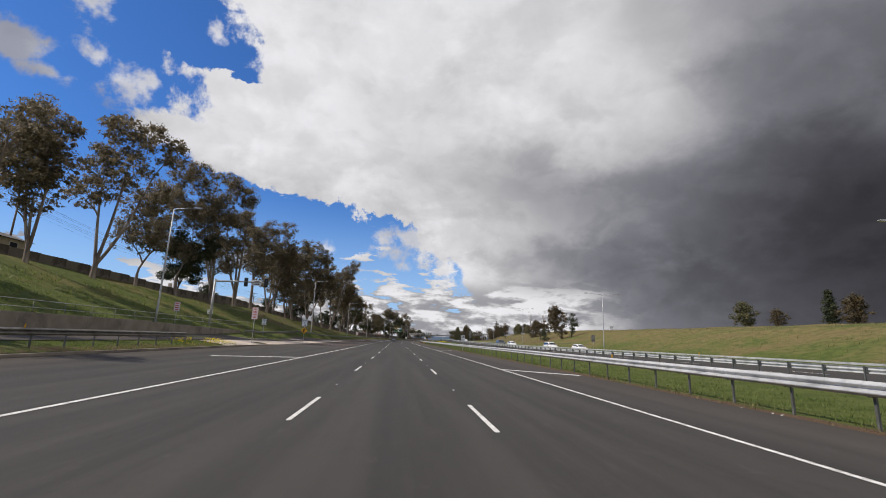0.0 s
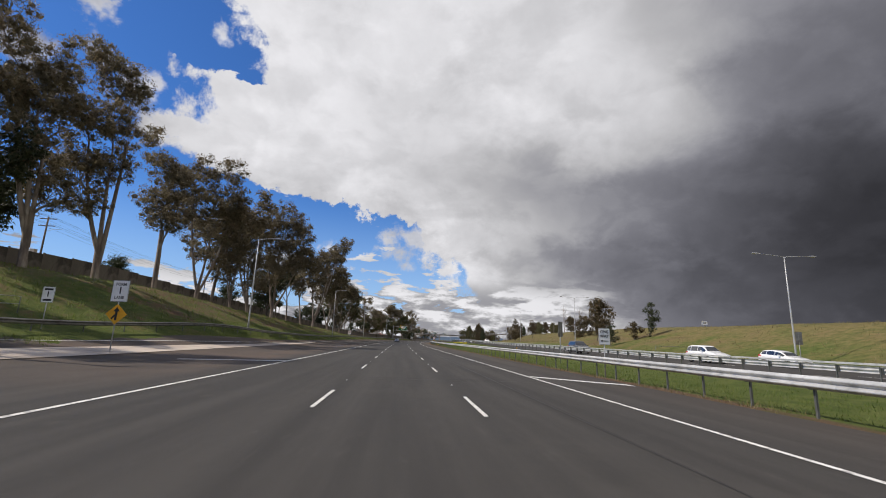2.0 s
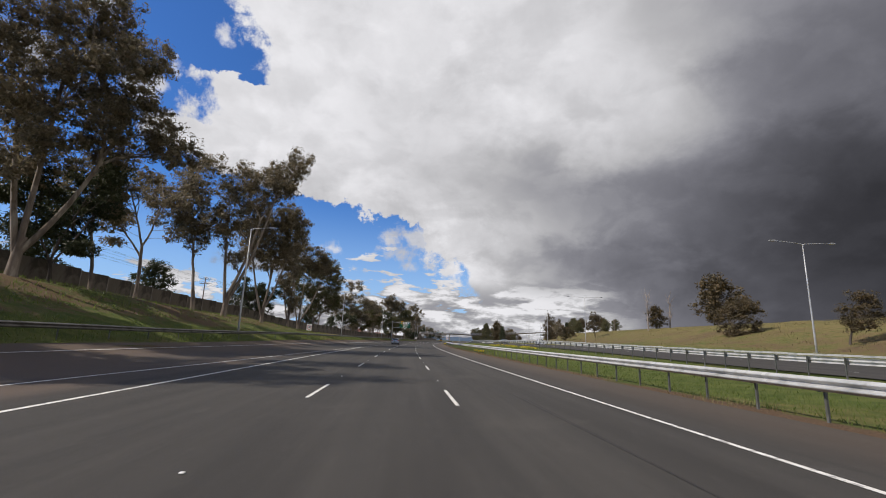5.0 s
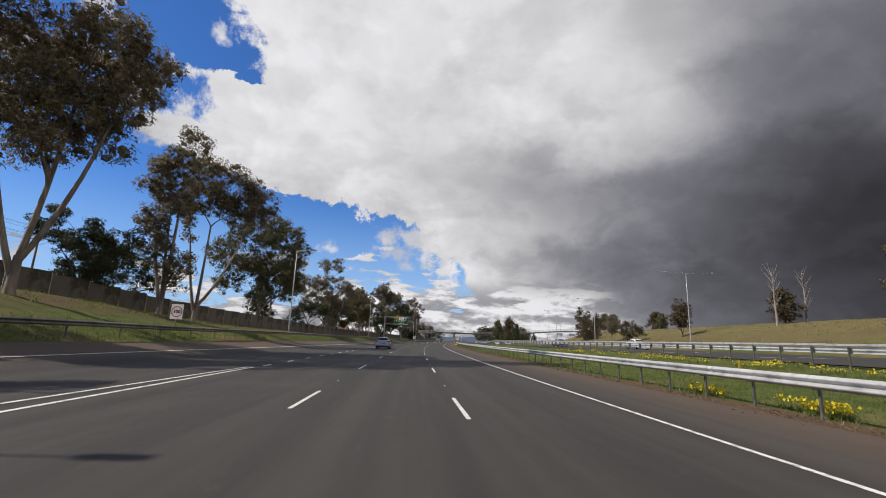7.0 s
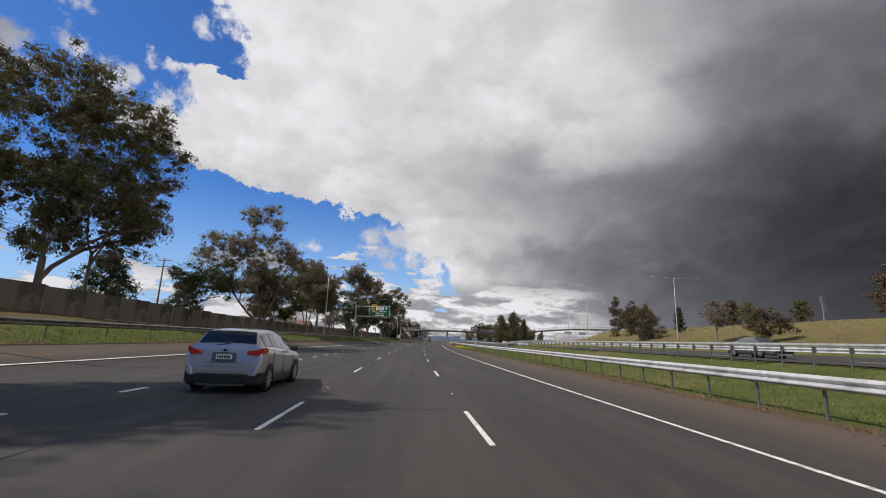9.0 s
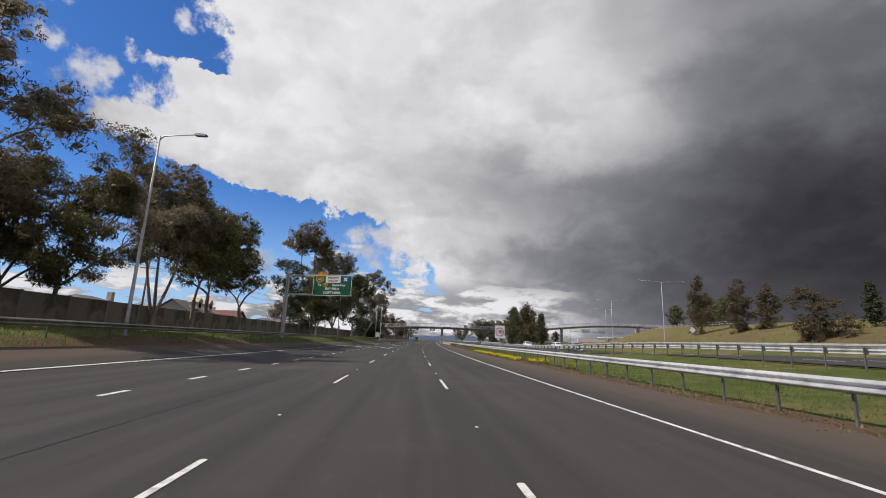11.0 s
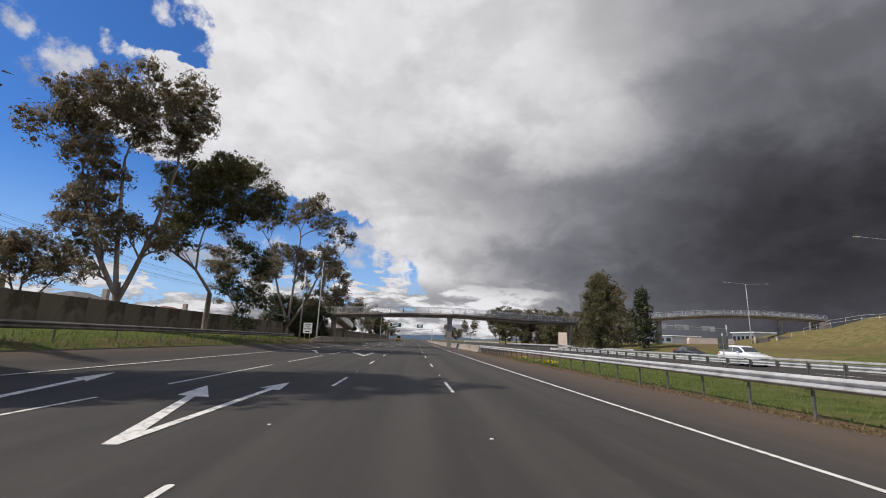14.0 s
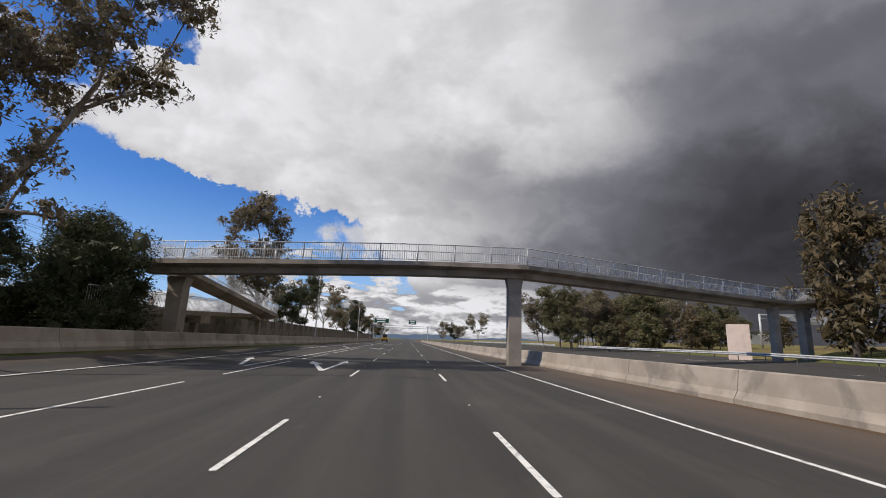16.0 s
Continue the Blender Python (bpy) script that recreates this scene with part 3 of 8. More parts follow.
def strip_cols(a, b, n):
    return [a + (b - a) * k / (n - 1) for k in range(n)]


road = new("road", sheet("road", S_ROWS, lambda s: strip_cols(left_edge(s), -10, 8) + strip_cols(-8, 8.0, 9) + [9.0], 0.0, ASPHALT))
tagged(road, "dark grey asphalt freeway with dusty brown shoulder", "road", kind="structure")
road_opposite = new("road_opposite", sheet("road_opposite", S_ROWS, lambda s: strip_cols(22.4, 38.2, 8), 0.0, ASPHALT))
tagged(road_opposite, "grey asphalt carriageway of the opposite direction", "road", kind="structure")
apron_rows = [s for s in S_ROWS if 424 <= s <= 720]
road_apron = new("road_apron", sheet("road_apron", apron_rows, lambda s: strip_cols(max(9.9, 19.0 - (s - 424) * 0.9), 22.6, 6), 0.006, ASPHALT))
tagged(road_apron, "asphalt between the median barrier and the opposite lanes", "road", kind="structure")
ramp_rows = [s for s in S_ROWS if s <= 72]
road_ramp = new("road_ramp", sheet("road_ramp", ramp_rows, lambda s: strip_cols(-22.6, -17.3 + max(0, s - 56) * 0.25, 6), 0.012, ASPHALT))
tagged(road_ramp, "asphalt entry ramp joining the freeway", "road", kind="structure")


# ------------------------------------------------------- paint on the road
def stripe(s0, s1, u0, u1, width, step=4.0, dz=0.008):
    n = max(2, int((s1 - s0) / step) + 1)
    V, Fc = [], []
    for k in range(n):
        f = k / (n - 1)
        s, u = s0 + (s1 - s0) * f, u0 + (u1 - u0) * f
        for e in (-width / 2, width / 2):
            V.append(W(s, u + e, land(s, u + e) + dz))
    for k in range(n - 1):
        Fc.append((2 * k, 2 * k + 1, 2 * k + 3, 2 * k + 2))
    return V, Fc


def line(name, pts, width, label, dz=0.008):
    V, Fc = [], []
    for (s0, u0), (s1, u1) in zip(pts, pts[1:]):
        v, f = stripe(s0, s1, u0, u1, width, 4.0, dz)
        Fc += [tuple(i + len(V) for i in q) for q in f]
        V += v
    place(name, mesh_of(name, V, Fc, PAINT), road, None, label)


line("edge_line", [(-150, 5.68), (3000, 5.68)], 0.115, "white edge line")
line("edge_line", [(-150, -6.2), (187, -6.15)], 0.13, "white edge line")
line("edge_line", [(113, -9.9), (140, -8.4), (187, -6.4)], 0.12, "white ramp line")
line("edge_line", [(60, -20.2), (80, -18.6), (120, -15.8), (190, -13.2), (215, -12.3), (240, -11.9), (320, -10.8), (1500, -10.7)], 0.13, "white edge line", 0.032)
dash_me = {}


def dash(s, u, length, width=0.088):
    key = (length, width)
    if key not in dash_me:
        w = width / 2
        rag = [(-w, 0.02), (-w * .3, -0.015), (w, 0.0), (w, length * .5), (w, length), (0, length + .02), (-w, length - .01), (-w, length * .5)]
        bm = bmesh.new()
        prism(bm, rag, -0.002, 0.006, "xy")
        dash_me[key] = bm_mesh("dash", bm, PAINT)
    place("dash", dash_me[key], road, at(s, u, land(s, u) + 0.004))


for k in range(-6, 60):
    dash(8.2 + 12 * k, -1.75, 3.0)
    dash(7.5 + 12 * k, 1.75, 3.0)
for k in range(0, 36):
    dash(188 + 4 * k, -6.05, 1.0, 0.15)
for k in range(0, 14):
    dash(331.5 + 12 * k, -6.05, 9.2)
for k in range(0, 42):
    for u in (27.5, 31.2):
        dash(-40 + 14 * k, u, 3.0)


def poly_mark(name, s, u, outline, label=""):
    bm = bmesh.new()
    prism(bm, outline, -0.002, 0.006, "xy")
    part(name, bm, PAINT, road, label, m=at(s, u, land(s, u) + 0.006))


# sealed cracks and joints across and along the lanes
TAR = plain("tar_seal", (0.018, 0.017, 0.017), .6)
for s, a, b, d in ((31, -6, 1.2, .8), (63, -1.5, 5.2, .5), (118, -6, -1, .9), (160, 0, 5, .4), (213, -6, 2.4, .7), (226.5, -1.2, 1.4, .2), (262, -9, -2, .6), (300, -1.6, 3.8, .5), (344, -6, 1.5, .5), (371, -8, -3, .3), (399, -3, 4.6, .8), (428, -9, -1, .5)):
    place("tar_seam", mesh_of("tar_seam", [W(s, a, .004), W(s + d, b, .004), W(s + d + .05, b, .004), W(s + .05, a, .004)], [(0, 1, 2, 3)], TAR), road)
for s0, s1, u in ((40, 130, 3.6), (195, 290, -3.9)):
    v, f = stripe(s0, s1, u, u + .08, .03, 4.0, .004)
    place("tar_seam", mesh_of("tar_seam", v, f, TAR), road)
rgm = random.Random(8)
for k in range(9):
    a, ln = rgm.uniform(-.9, .9), rgm.uniform(.6, 1.5)
    s, u = 10.5 + rgm.uniform(-1.6, 1.8), 8.0 + rgm.uniform(-.7, .7)
    ds, du = math.cos(a + 1.2) * ln, math.sin(a + 1.2) * ln
    place("paint_scrawl", mesh_of("paint_scrawl", [W(s, u, .006), W(s + ds, u + du, .006), W(s + ds + .03, u + du - .03, .006), W(s + .03, u - .03, .006)], [(0, 1, 2, 3)], PAINT), road)

# slanting bars on the shoulders
for s in (26.8, 68.8):
    for run, (a, b) in (((-11.0, -6.3), (1.35, 3.65)), ((8.8, 5.8), (-5.75, -2.55))):
        v, f = [], []
        for k in range(7):
            u, mid = run[0] + (run[1] - run[0]) * k / 6, a + (b - a) * k / 6
            for e in (-.3, .3):
                v.append(W(s + mid + e, u, land(s, u) + .009))
            if k:
                f.append((2 * k - 2, 2 * k - 1, 2 * k + 1, 2 * k))
        place("shoulder_bar", mesh_of("shoulder_bar", v, f, PAINT), road)
LEFTWARD = [(-.10, 0), (.10, 0), (-1.16, 5.0), (-.85, 4.6), (-1.85, 7.4), (-1.68, 5.3), (-1.38, 5.1)]
FORKED = [(-.10, 0), (.10, 0), (.16, 6.2), (.36, 6.1), (.10, 8.1), (-.26, 6.5), (0, 6.4), (-.05, .8), (-1.04, 4.5), (-.72, 4.45), (-1.72, 6.7), (-1.50, 4.7), (-1.24, 4.6)]
for s in (334.6, 360.7, 390.9, 430.5, 470.0, 510.0):
    poly_mark("lane_arrow", s, -3.25, FORKED)
    poly_mark("lane_arrow", s + 2.2, -7.35, LEFTWARD)
# line that parts the exit lanes
line("exit_line", [(432, -6.9), (560, -7.2)], 0.13, "white line")

# concrete apron of the gore, with the kerbed grass nose before it
V, UV, Fc = [], [], []
for s in np.arange(40, 128, 4.0):
    a = np.interp(s, [40, 50, 70, 128], [-14.35, -14.3, -13.8, -14.2])
    b = np.interp(s, [40, 50, 70, 128], [-16.8, -17.2, -16.6, -15.0])
    for u in (a, (a + b) / 2, b):
        V.append(W(s, float(u), land(s, float(u)) + 0.03))
for i in range(len(V) // 3 - 1):
    for j in range(2):
        a = i * 3 + j
        Fc.append((a + 1, a, a + 3, a + 4))
apron = tagged(new("traffic_island", mesh_of("traffic_island", V, Fc, PALE_CONCRETE)), "pale concrete gore apron between ramp and freeway", "pavement", kind="structure")
bm = bmesh.new()
for s in range(-60, 44, 4):
    box(bm, (-0.09, 0, -0.05), (0.09, 4.02, 0.16), 0, at(s, -14.25, land(s, -14.0)))
tagged(new("kerb", bm_mesh("kerb", bm, CONCRETE)), "worn concrete kerb along the grass island", "kerb", kind="structure")


# ======================================================= guard rails
def wbeam_mesh(material, length=4.0):
    """A W-beam: the folded sheet, 3 mm thick, with lapped ends."""
    prof = [(0.0, 0.0), (0.018, 0.012), (0.075, 0.055), (0.083, 0.075), (0.075, 0.095), (0.010, 0.140), (0.0, 0.155), (0.010, 0.170), (0.075, 0.215), (0.083, 0.235), (0.075, 0.255), (0.018, 0.298), (0.0, 0.310)]
    V, Fc = [], []
    n = len(prof)
    for y in (-0.12, 0.0, length * .5, length, length + 0.12):
        for off in (0.0, 0.006):
            for a, z in prof:
                V.append((-a - off - (0.004 if y < 0 else 0), y, z))
    for i in range(4):
        for k in range(2):
            for j in range(n - 1):
                a = (i * 2 + k) * n + j
                q = (a, a + 1, a + 1 + 2 * n, a + 2 * n)
                Fc.append(q if k == 0 else q[::-1])
        for j in (0, n - 1):
            a = i * 2 * n + j
            Fc.append((a, a + n, a + 3 * n, a + 2 * n))
    return mesh_of("beam", V, Fc, material)


def cpost_mesh(height):
    bm = bmesh.new()
    prism(bm, [(-.027, 0), (.027, 0), (.027, .055), (.021, .055), (.021, .008), (-.021, .008), (-.021, .055), (-.027, .055)], -0.3, height, "xy")
    return bm_mesh("post", bm, GALV_POST)


def block_mesh():
    bm = bmesh.new()
    box(bm, (-0.10, 0.0, 0), (0.0, 0.055, 0.30), 0.006)
    return bm_mesh("spacer", bm, GALV_POST)


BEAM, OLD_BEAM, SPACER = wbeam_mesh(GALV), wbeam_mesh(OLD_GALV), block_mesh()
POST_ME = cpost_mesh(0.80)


def guard_rail(s0, s1, u_of, top, label, facing=1, post_step=2.0, group="guard rails", post=None, z_of=None):
    base = thing("guard_rail", on(s0, u_of(s0)), label, "guard rail", group)
    inv = base.matrix_basis.inverted()
    flip = Matrix.Diagonal((facing, 1, 1, 1))
    s = s0
    while s < s1 - 1:
        ua, ub = u_of(s), u_of(s + 4)
        za, zb = land(s, ua) + top - 0.31, land(s + 4, ub) + top - 0.31
        p, q = W(s, ua, za), W(s + 4, ub, zb)
        d = q - p
        m = Matrix.Translation(p) @ Vector((0, 1, 0)).rotation_difference(d.normalized()).to_matrix().to_4x4()
        place("beam", OLD_BEAM if "weathered" in label else BEAM, base, inv @ m @ flip)
        s += 4
    s = s0 + 0.6
    while s < s1:
        u = u_of(s)
        m = at(s, u + 0.16 * facing, land(s, u) + top - 0.80)
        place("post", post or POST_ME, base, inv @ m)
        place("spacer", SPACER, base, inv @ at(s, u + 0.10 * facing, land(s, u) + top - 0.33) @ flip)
        s += post_step
    return base


near_rail = guard_rail(-20, 416.5, lambda s: 9.8, 0.93, "galvanised W-beam guard rail along the grassy median", 1)
for k in range(7):
    place("post", POST_ME, near_rail, near_rail.matrix_basis.inverted() @ at(403.6 + 2 * k, 9.96, land(403.6 + 2 * k, 9.8) + .13))
far_u = lambda s: float(np.interp(s, [0, 404, 414, 424, 434, 440], [21.3, 21.2, 20.4, 16.6, 11.6, 9.6]))
guard_rail(402, 417.5, lambda s: 10.75 - max(0, s - 412) * .09, 0.93, "galvanised guard rail on the back of the median posts", -1, 1.0)
far_rail = guard_rail(-20, 416, far_u, 0.98, "galvanised W-beam guard rail before the opposite carriageway", -1, 2.0)
guard_rail(-34, 34, lambda s: -15.3 + 0.0 * s, 0.86, "weathered W-beam guard rail on the grass island", -1, 2.0)
guard_rail(66, 411, lambda s: float(np.interp(s, [60, 76, 110, 150, 200, 300, 400, 420], [-21.8, -21.2, -18.9, -17.6, -16.5, -15.3, -14.2, -13.8])), 0.86,
           "weathered W-beam guard rail below the grass bank", -1, 4.0)
guard_rail(421, 478, lambda s: float(np.interp(s, [421, 455, 471, 480], [34.0, 31.4, 27.4, 25.6])), 0.85, "galvanised guard rail beyond the opposite lanes", 1, 3.0)
guard_rail(485, 561, lambda s: float(np.interp(s, [485, 520, 560], [25.2, 23.6, 22.6])), 0.85, "galvanised guard rail before the roadside trees", 1, 4.0)

# the far rail's flat upper strip on its posts
bm = bmesh.new()
box(bm, (-0.02, 0, 0), (0.02, 4.02, 0.10), 0.008)
STRIP = bm_mesh("top_strip", bm, GALV)
for s in range(-20, 412, 4):
    place("top_strip", STRIP, far_rail, far_rail.matrix_basis.inverted() @ at(s, 21.34, land(s, 21.34) + 1.02))


# ------------------------------------------------------- concrete barriers
def barrier(name, s0, s1, u_of, label, wedge=True, h=0.85, seg=6.0):
    base = thing(name, on(s0, u_of(s0)), label, "barrier")
    inv = base.matrix_basis.inverted()
    k = 0
    s = s0
    while s < s1:
        e = min(seg, s1 - s) - 0.025
        h0 = h * (0.45 if wedge and k == 0 else 1.0)
        V, Fc = [], []
        for y, hh in ((0.0, h0), (e, h)):
            u = u_of(s + y)
            for a, z in ((-.32, -.1), (-.32, .09), (-.19, .30), (-.10, 1.0 * hh), (-.07, hh + .03), (.07, hh + .03), (.10, hh), (.19, .30), (.32, .09), (.32, -.1)):
                V.append(W(s + y, u + a, land(s + y, u) + min(z, hh + .03)))
        n = 10
        for j in range(n):
            Fc.append((j, (j + 1) % n, n + (j + 1) % n, n + j))
        Fc += [tuple(range(n))[::-1], tuple(range(n, 2 * n))]
        ob = place("barrier_block", mesh_of("barrier_block", V, Fc, CONCRETE), base)
        ob.matrix_basis = inv
        s += seg
        k += 1
    return base


barrier("concrete_barrier", 417.4, 700, lambda s: float(np.interp(s, [417, 424, 432, 450, 480], [10.0, 9.95, 9.7, 8.95, 8.6])), "weathered beige concrete median barrier", False, 0.88)
barrier("concrete_barrier", 418, 640, lambda s: -13.7 + (s - 418) * 0.006, "grey concrete barrier at the foot of the verge", True, 0.8)

# low retaining wall of the ramp and the handrail above it
bm = bmesh.new()
for s in range(-80, 66, 4):
    z = land(s, -22.9)
    box(bm, (-0.18, 0, -.4), (0.18, 3.985, 1.05 - max(0, s - 40) * 0.022), 0.02, at(s, -23.0, z))
tagged(new("retaining_wall", bm_mesh("retaining_wall", bm, CONCRETE)), "low grey concrete retaining wall along the ramp", "wall", kind="structure")
hand = thing("handrail", on(-60, -25), "thin galvanised handrail on the grass bank", "handrail")
hinv = hand.matrix_basis.inverted()
for s in range(-60, 80, 3):
    place("post", tube_mesh("post", [(0, 0, -.2), (0, 0, 1.05)], .025, GALV_POST, 6), hand, hinv @ on(s, -25))
for h in (0.55, 1.05):
    pts = [hinv @ W(s, -25, land(s, -25) + h) for s in range(-60, 80, 6)]
    place("rail", tube_mesh("rail", pts, .024, GALV, 6), hand)

# ------------------------------------------------------- boundary fence on the left
FENCE_U = ([-150, 50, 100, 140, 180, 220, 250, 300, 350, 400, 430, 470, 640], [-47, -47, -41, -37.5, -34.8, -31, -27.5, -25, -24, -22.5, -20.8, -18.5, -17.5])


def fence_u(s):
    return float(np.interp(s, *FENCE_U))


def fence():
    base = thing("noise_fence", on(-60, fence_u(-60)), "tall dark brown panel fence along the boundary", "fence")
    inv = base.matrix_basis.inverted()
    rng = random.Random(5)
    bm = bmesh.new()
    box(bm, (-.04, .07, 0), (.04, 3.93, 2.15), .012)
    for z in (.72, 1.44):
        box(bm, (-.047, .07, z - .012), (.047, 3.93, z + .012))
    panel = bm_mesh("panel", bm, FENCE)
    bm = bmesh.new()
    box(bm, (-.052, -.09, -.4), (.052, .09, 2.22), .012)
    post = bm_mesh("post", bm, FENCE)
    s = -60.0
    while s < 640:
        ua, ub = fence_u(s), fence_u(s + 4)
        p, q = W(s, ua, land(s, ua)), W(s + 4, ub, land(s + 4, ub))
        ang = math.atan2(-(q.x - p.x), q.y - p.y)
        step = p.z * .5 + q.z * .5 + rng.uniform(-.03, .03) - .9 * min(1.0, max(0.0, (105 - s) / 20))
        m = Matrix.Translation((p.x, p.y, step - .05)) @ Matrix.Rotation(ang, 4, "Z")
        place("panel", panel, base, inv @ m)
        place("post", post, base, inv @ m)
        s += 4.0


fence()


# ======================================================= trees
def limb(rng, pts, rad, p, d, length, r0, r1, nseg, wig, lift):
    """Grows one limb; returns the points and radii."""
    P, R = [Vector(p)], [r0]
    d = Vector(d).normalized()
    for k in range(nseg):
        d = (d + Vector((rng.uniform(-wig, wig), rng.uniform(-wig, wig), rng.uniform(-wig, wig) * .6 + lift))).normalized()
        P.append(P[-1] + d * length / nseg)
        R.append(r0 + (r1 - r0) * (k + 1) / nseg)
    pts.append(P)
    rad.append(R)
    return P, d


def leaf_cloud(rs, clumps, density, size, droop):
    """Small two-sided pointed leaves round the clumps."""
    allv = []
    for c, r, flat in clumps:
        n = int(density * r * r)
        if n < 1:
            continue
        a = rs.normal(size=(n, 3))
        a /= np.linalg.norm(a, axis=1)[:, None]
        rad = r * rs.uniform(0.25, 1.0, n) ** 0.35
        lump = 1 + 0.25 * np.sin(a[:, 0] * 5 + c[0]) * np.cos(a[:, 1] * 4 + c[1])
        pos = np.array(c)[None, :] + a * (rad * lump)[:, None] * np.array([1, 1, flat])[None, :]
        ax = rs.normal(size=(n, 3)) * np.array([1, 1, .7])
        ax[:, 2] -= droop
        ax /= np.linalg.norm(ax, axis=1)[:, None]
        sd = np.cross(ax, rs.normal(size=(n, 3)))
        sd /= np.linalg.norm(sd, axis=1)[:, None] + 1e-6
        L = (size * rs.uniform(.6, 1.35, n))[:, None]
        w = L * rs.uniform(.13, .24, n)[:, None]
        allv.append(np.stack([pos - sd * w, pos + sd * w, pos + ax * L], 1))
    v = np.concatenate(allv).reshape(-1, 3)
    return v


_t = (1 + 5 ** .5) / 2
ICO_V = np.array([(-1, _t, 0), (1, _t, 0), (-1, -_t, 0), (1, -_t, 0), (0, -1, _t), (0, 1, _t), (0, -1, -_t), (0, 1, -_t), (_t, 0, -1), (_t, 0, 1), (-_t, 0, -1), (-_t, 0, 1)]) / math.sqrt(1 + _t * _t)
ICO_F = np.array([(0, 11, 5), (0, 5, 1), (0, 1, 7), (0, 7, 10), (0, 10, 11), (1, 5, 9), (5, 11, 4), (11, 10, 2), (10, 7, 6), (7, 1, 8), (3, 9, 4), (3, 4, 2), (3, 2, 6), (3, 6, 8), (3, 8, 9), (4, 9, 5), (2, 4, 11), (6, 2, 10), (8, 6, 7), (9, 8, 1)])


def cores(rs, clumps, share=0.46):
    """The close-set leaves inside each clump, as ragged shingles that shade its underside."""
    out = []
    for c, r, flat in clumps:
        for k in range(1):
            v = ICO_V * (r * share * rs.uniform(.55, 1.15, (12, 1))) * np.array([1, 1, flat])
            v = v + np.array(c) + rs.normal(size=3) * r * .22 - np.array([0, 0, r * .12])
            f = v[ICO_F]
            mid = f.mean(1, keepdims=True)
            out.append((mid + (f - mid) * rs.uniform(.75, 1.0, (20, 1, 1))).reshape(-1, 3))
    return np.concatenate(out)


def blades_mesh(name, v, material, k=4):
    me = bpy.data.meshes.new(name)
    n = len(v)
    me.vertices.add(n)
    me.vertices.foreach_set("co", v.astype(np.float32).ravel())
    me.loops.add(n)
    me.loops.foreach_set("vertex_index", np.arange(n, dtype=np.int32))
    me.polygons.add(n // k)
    me.polygons.foreach_set("loop_start", np.arange(0, n, k, dtype=np.int32))
    me.materials.append(material)
    me.update(calc_edges=True)
    return me


def wood_mesh(name, pts, rad, material, n=7):
    V, Fc = [], []
    for P, R in zip(pts, rad):
        v, f = ring_tube(P, R, n if R[0] > .12 else 5 if R[0] > .05 else 3, False)
        Fc += [tuple(i + len(V) for i in q) for q in f]
        V += v
    return mesh_of(name, V, Fc, material, True)


def thinned(v):
    """Every third leaf, grown to cover as much: for trees far from the road."""
    q = v.reshape(-1, 3, 3)[::3]
    mid = q.mean(1, keepdims=True)
    return (mid + (q - mid) * 1.65).reshape(-1, 3)


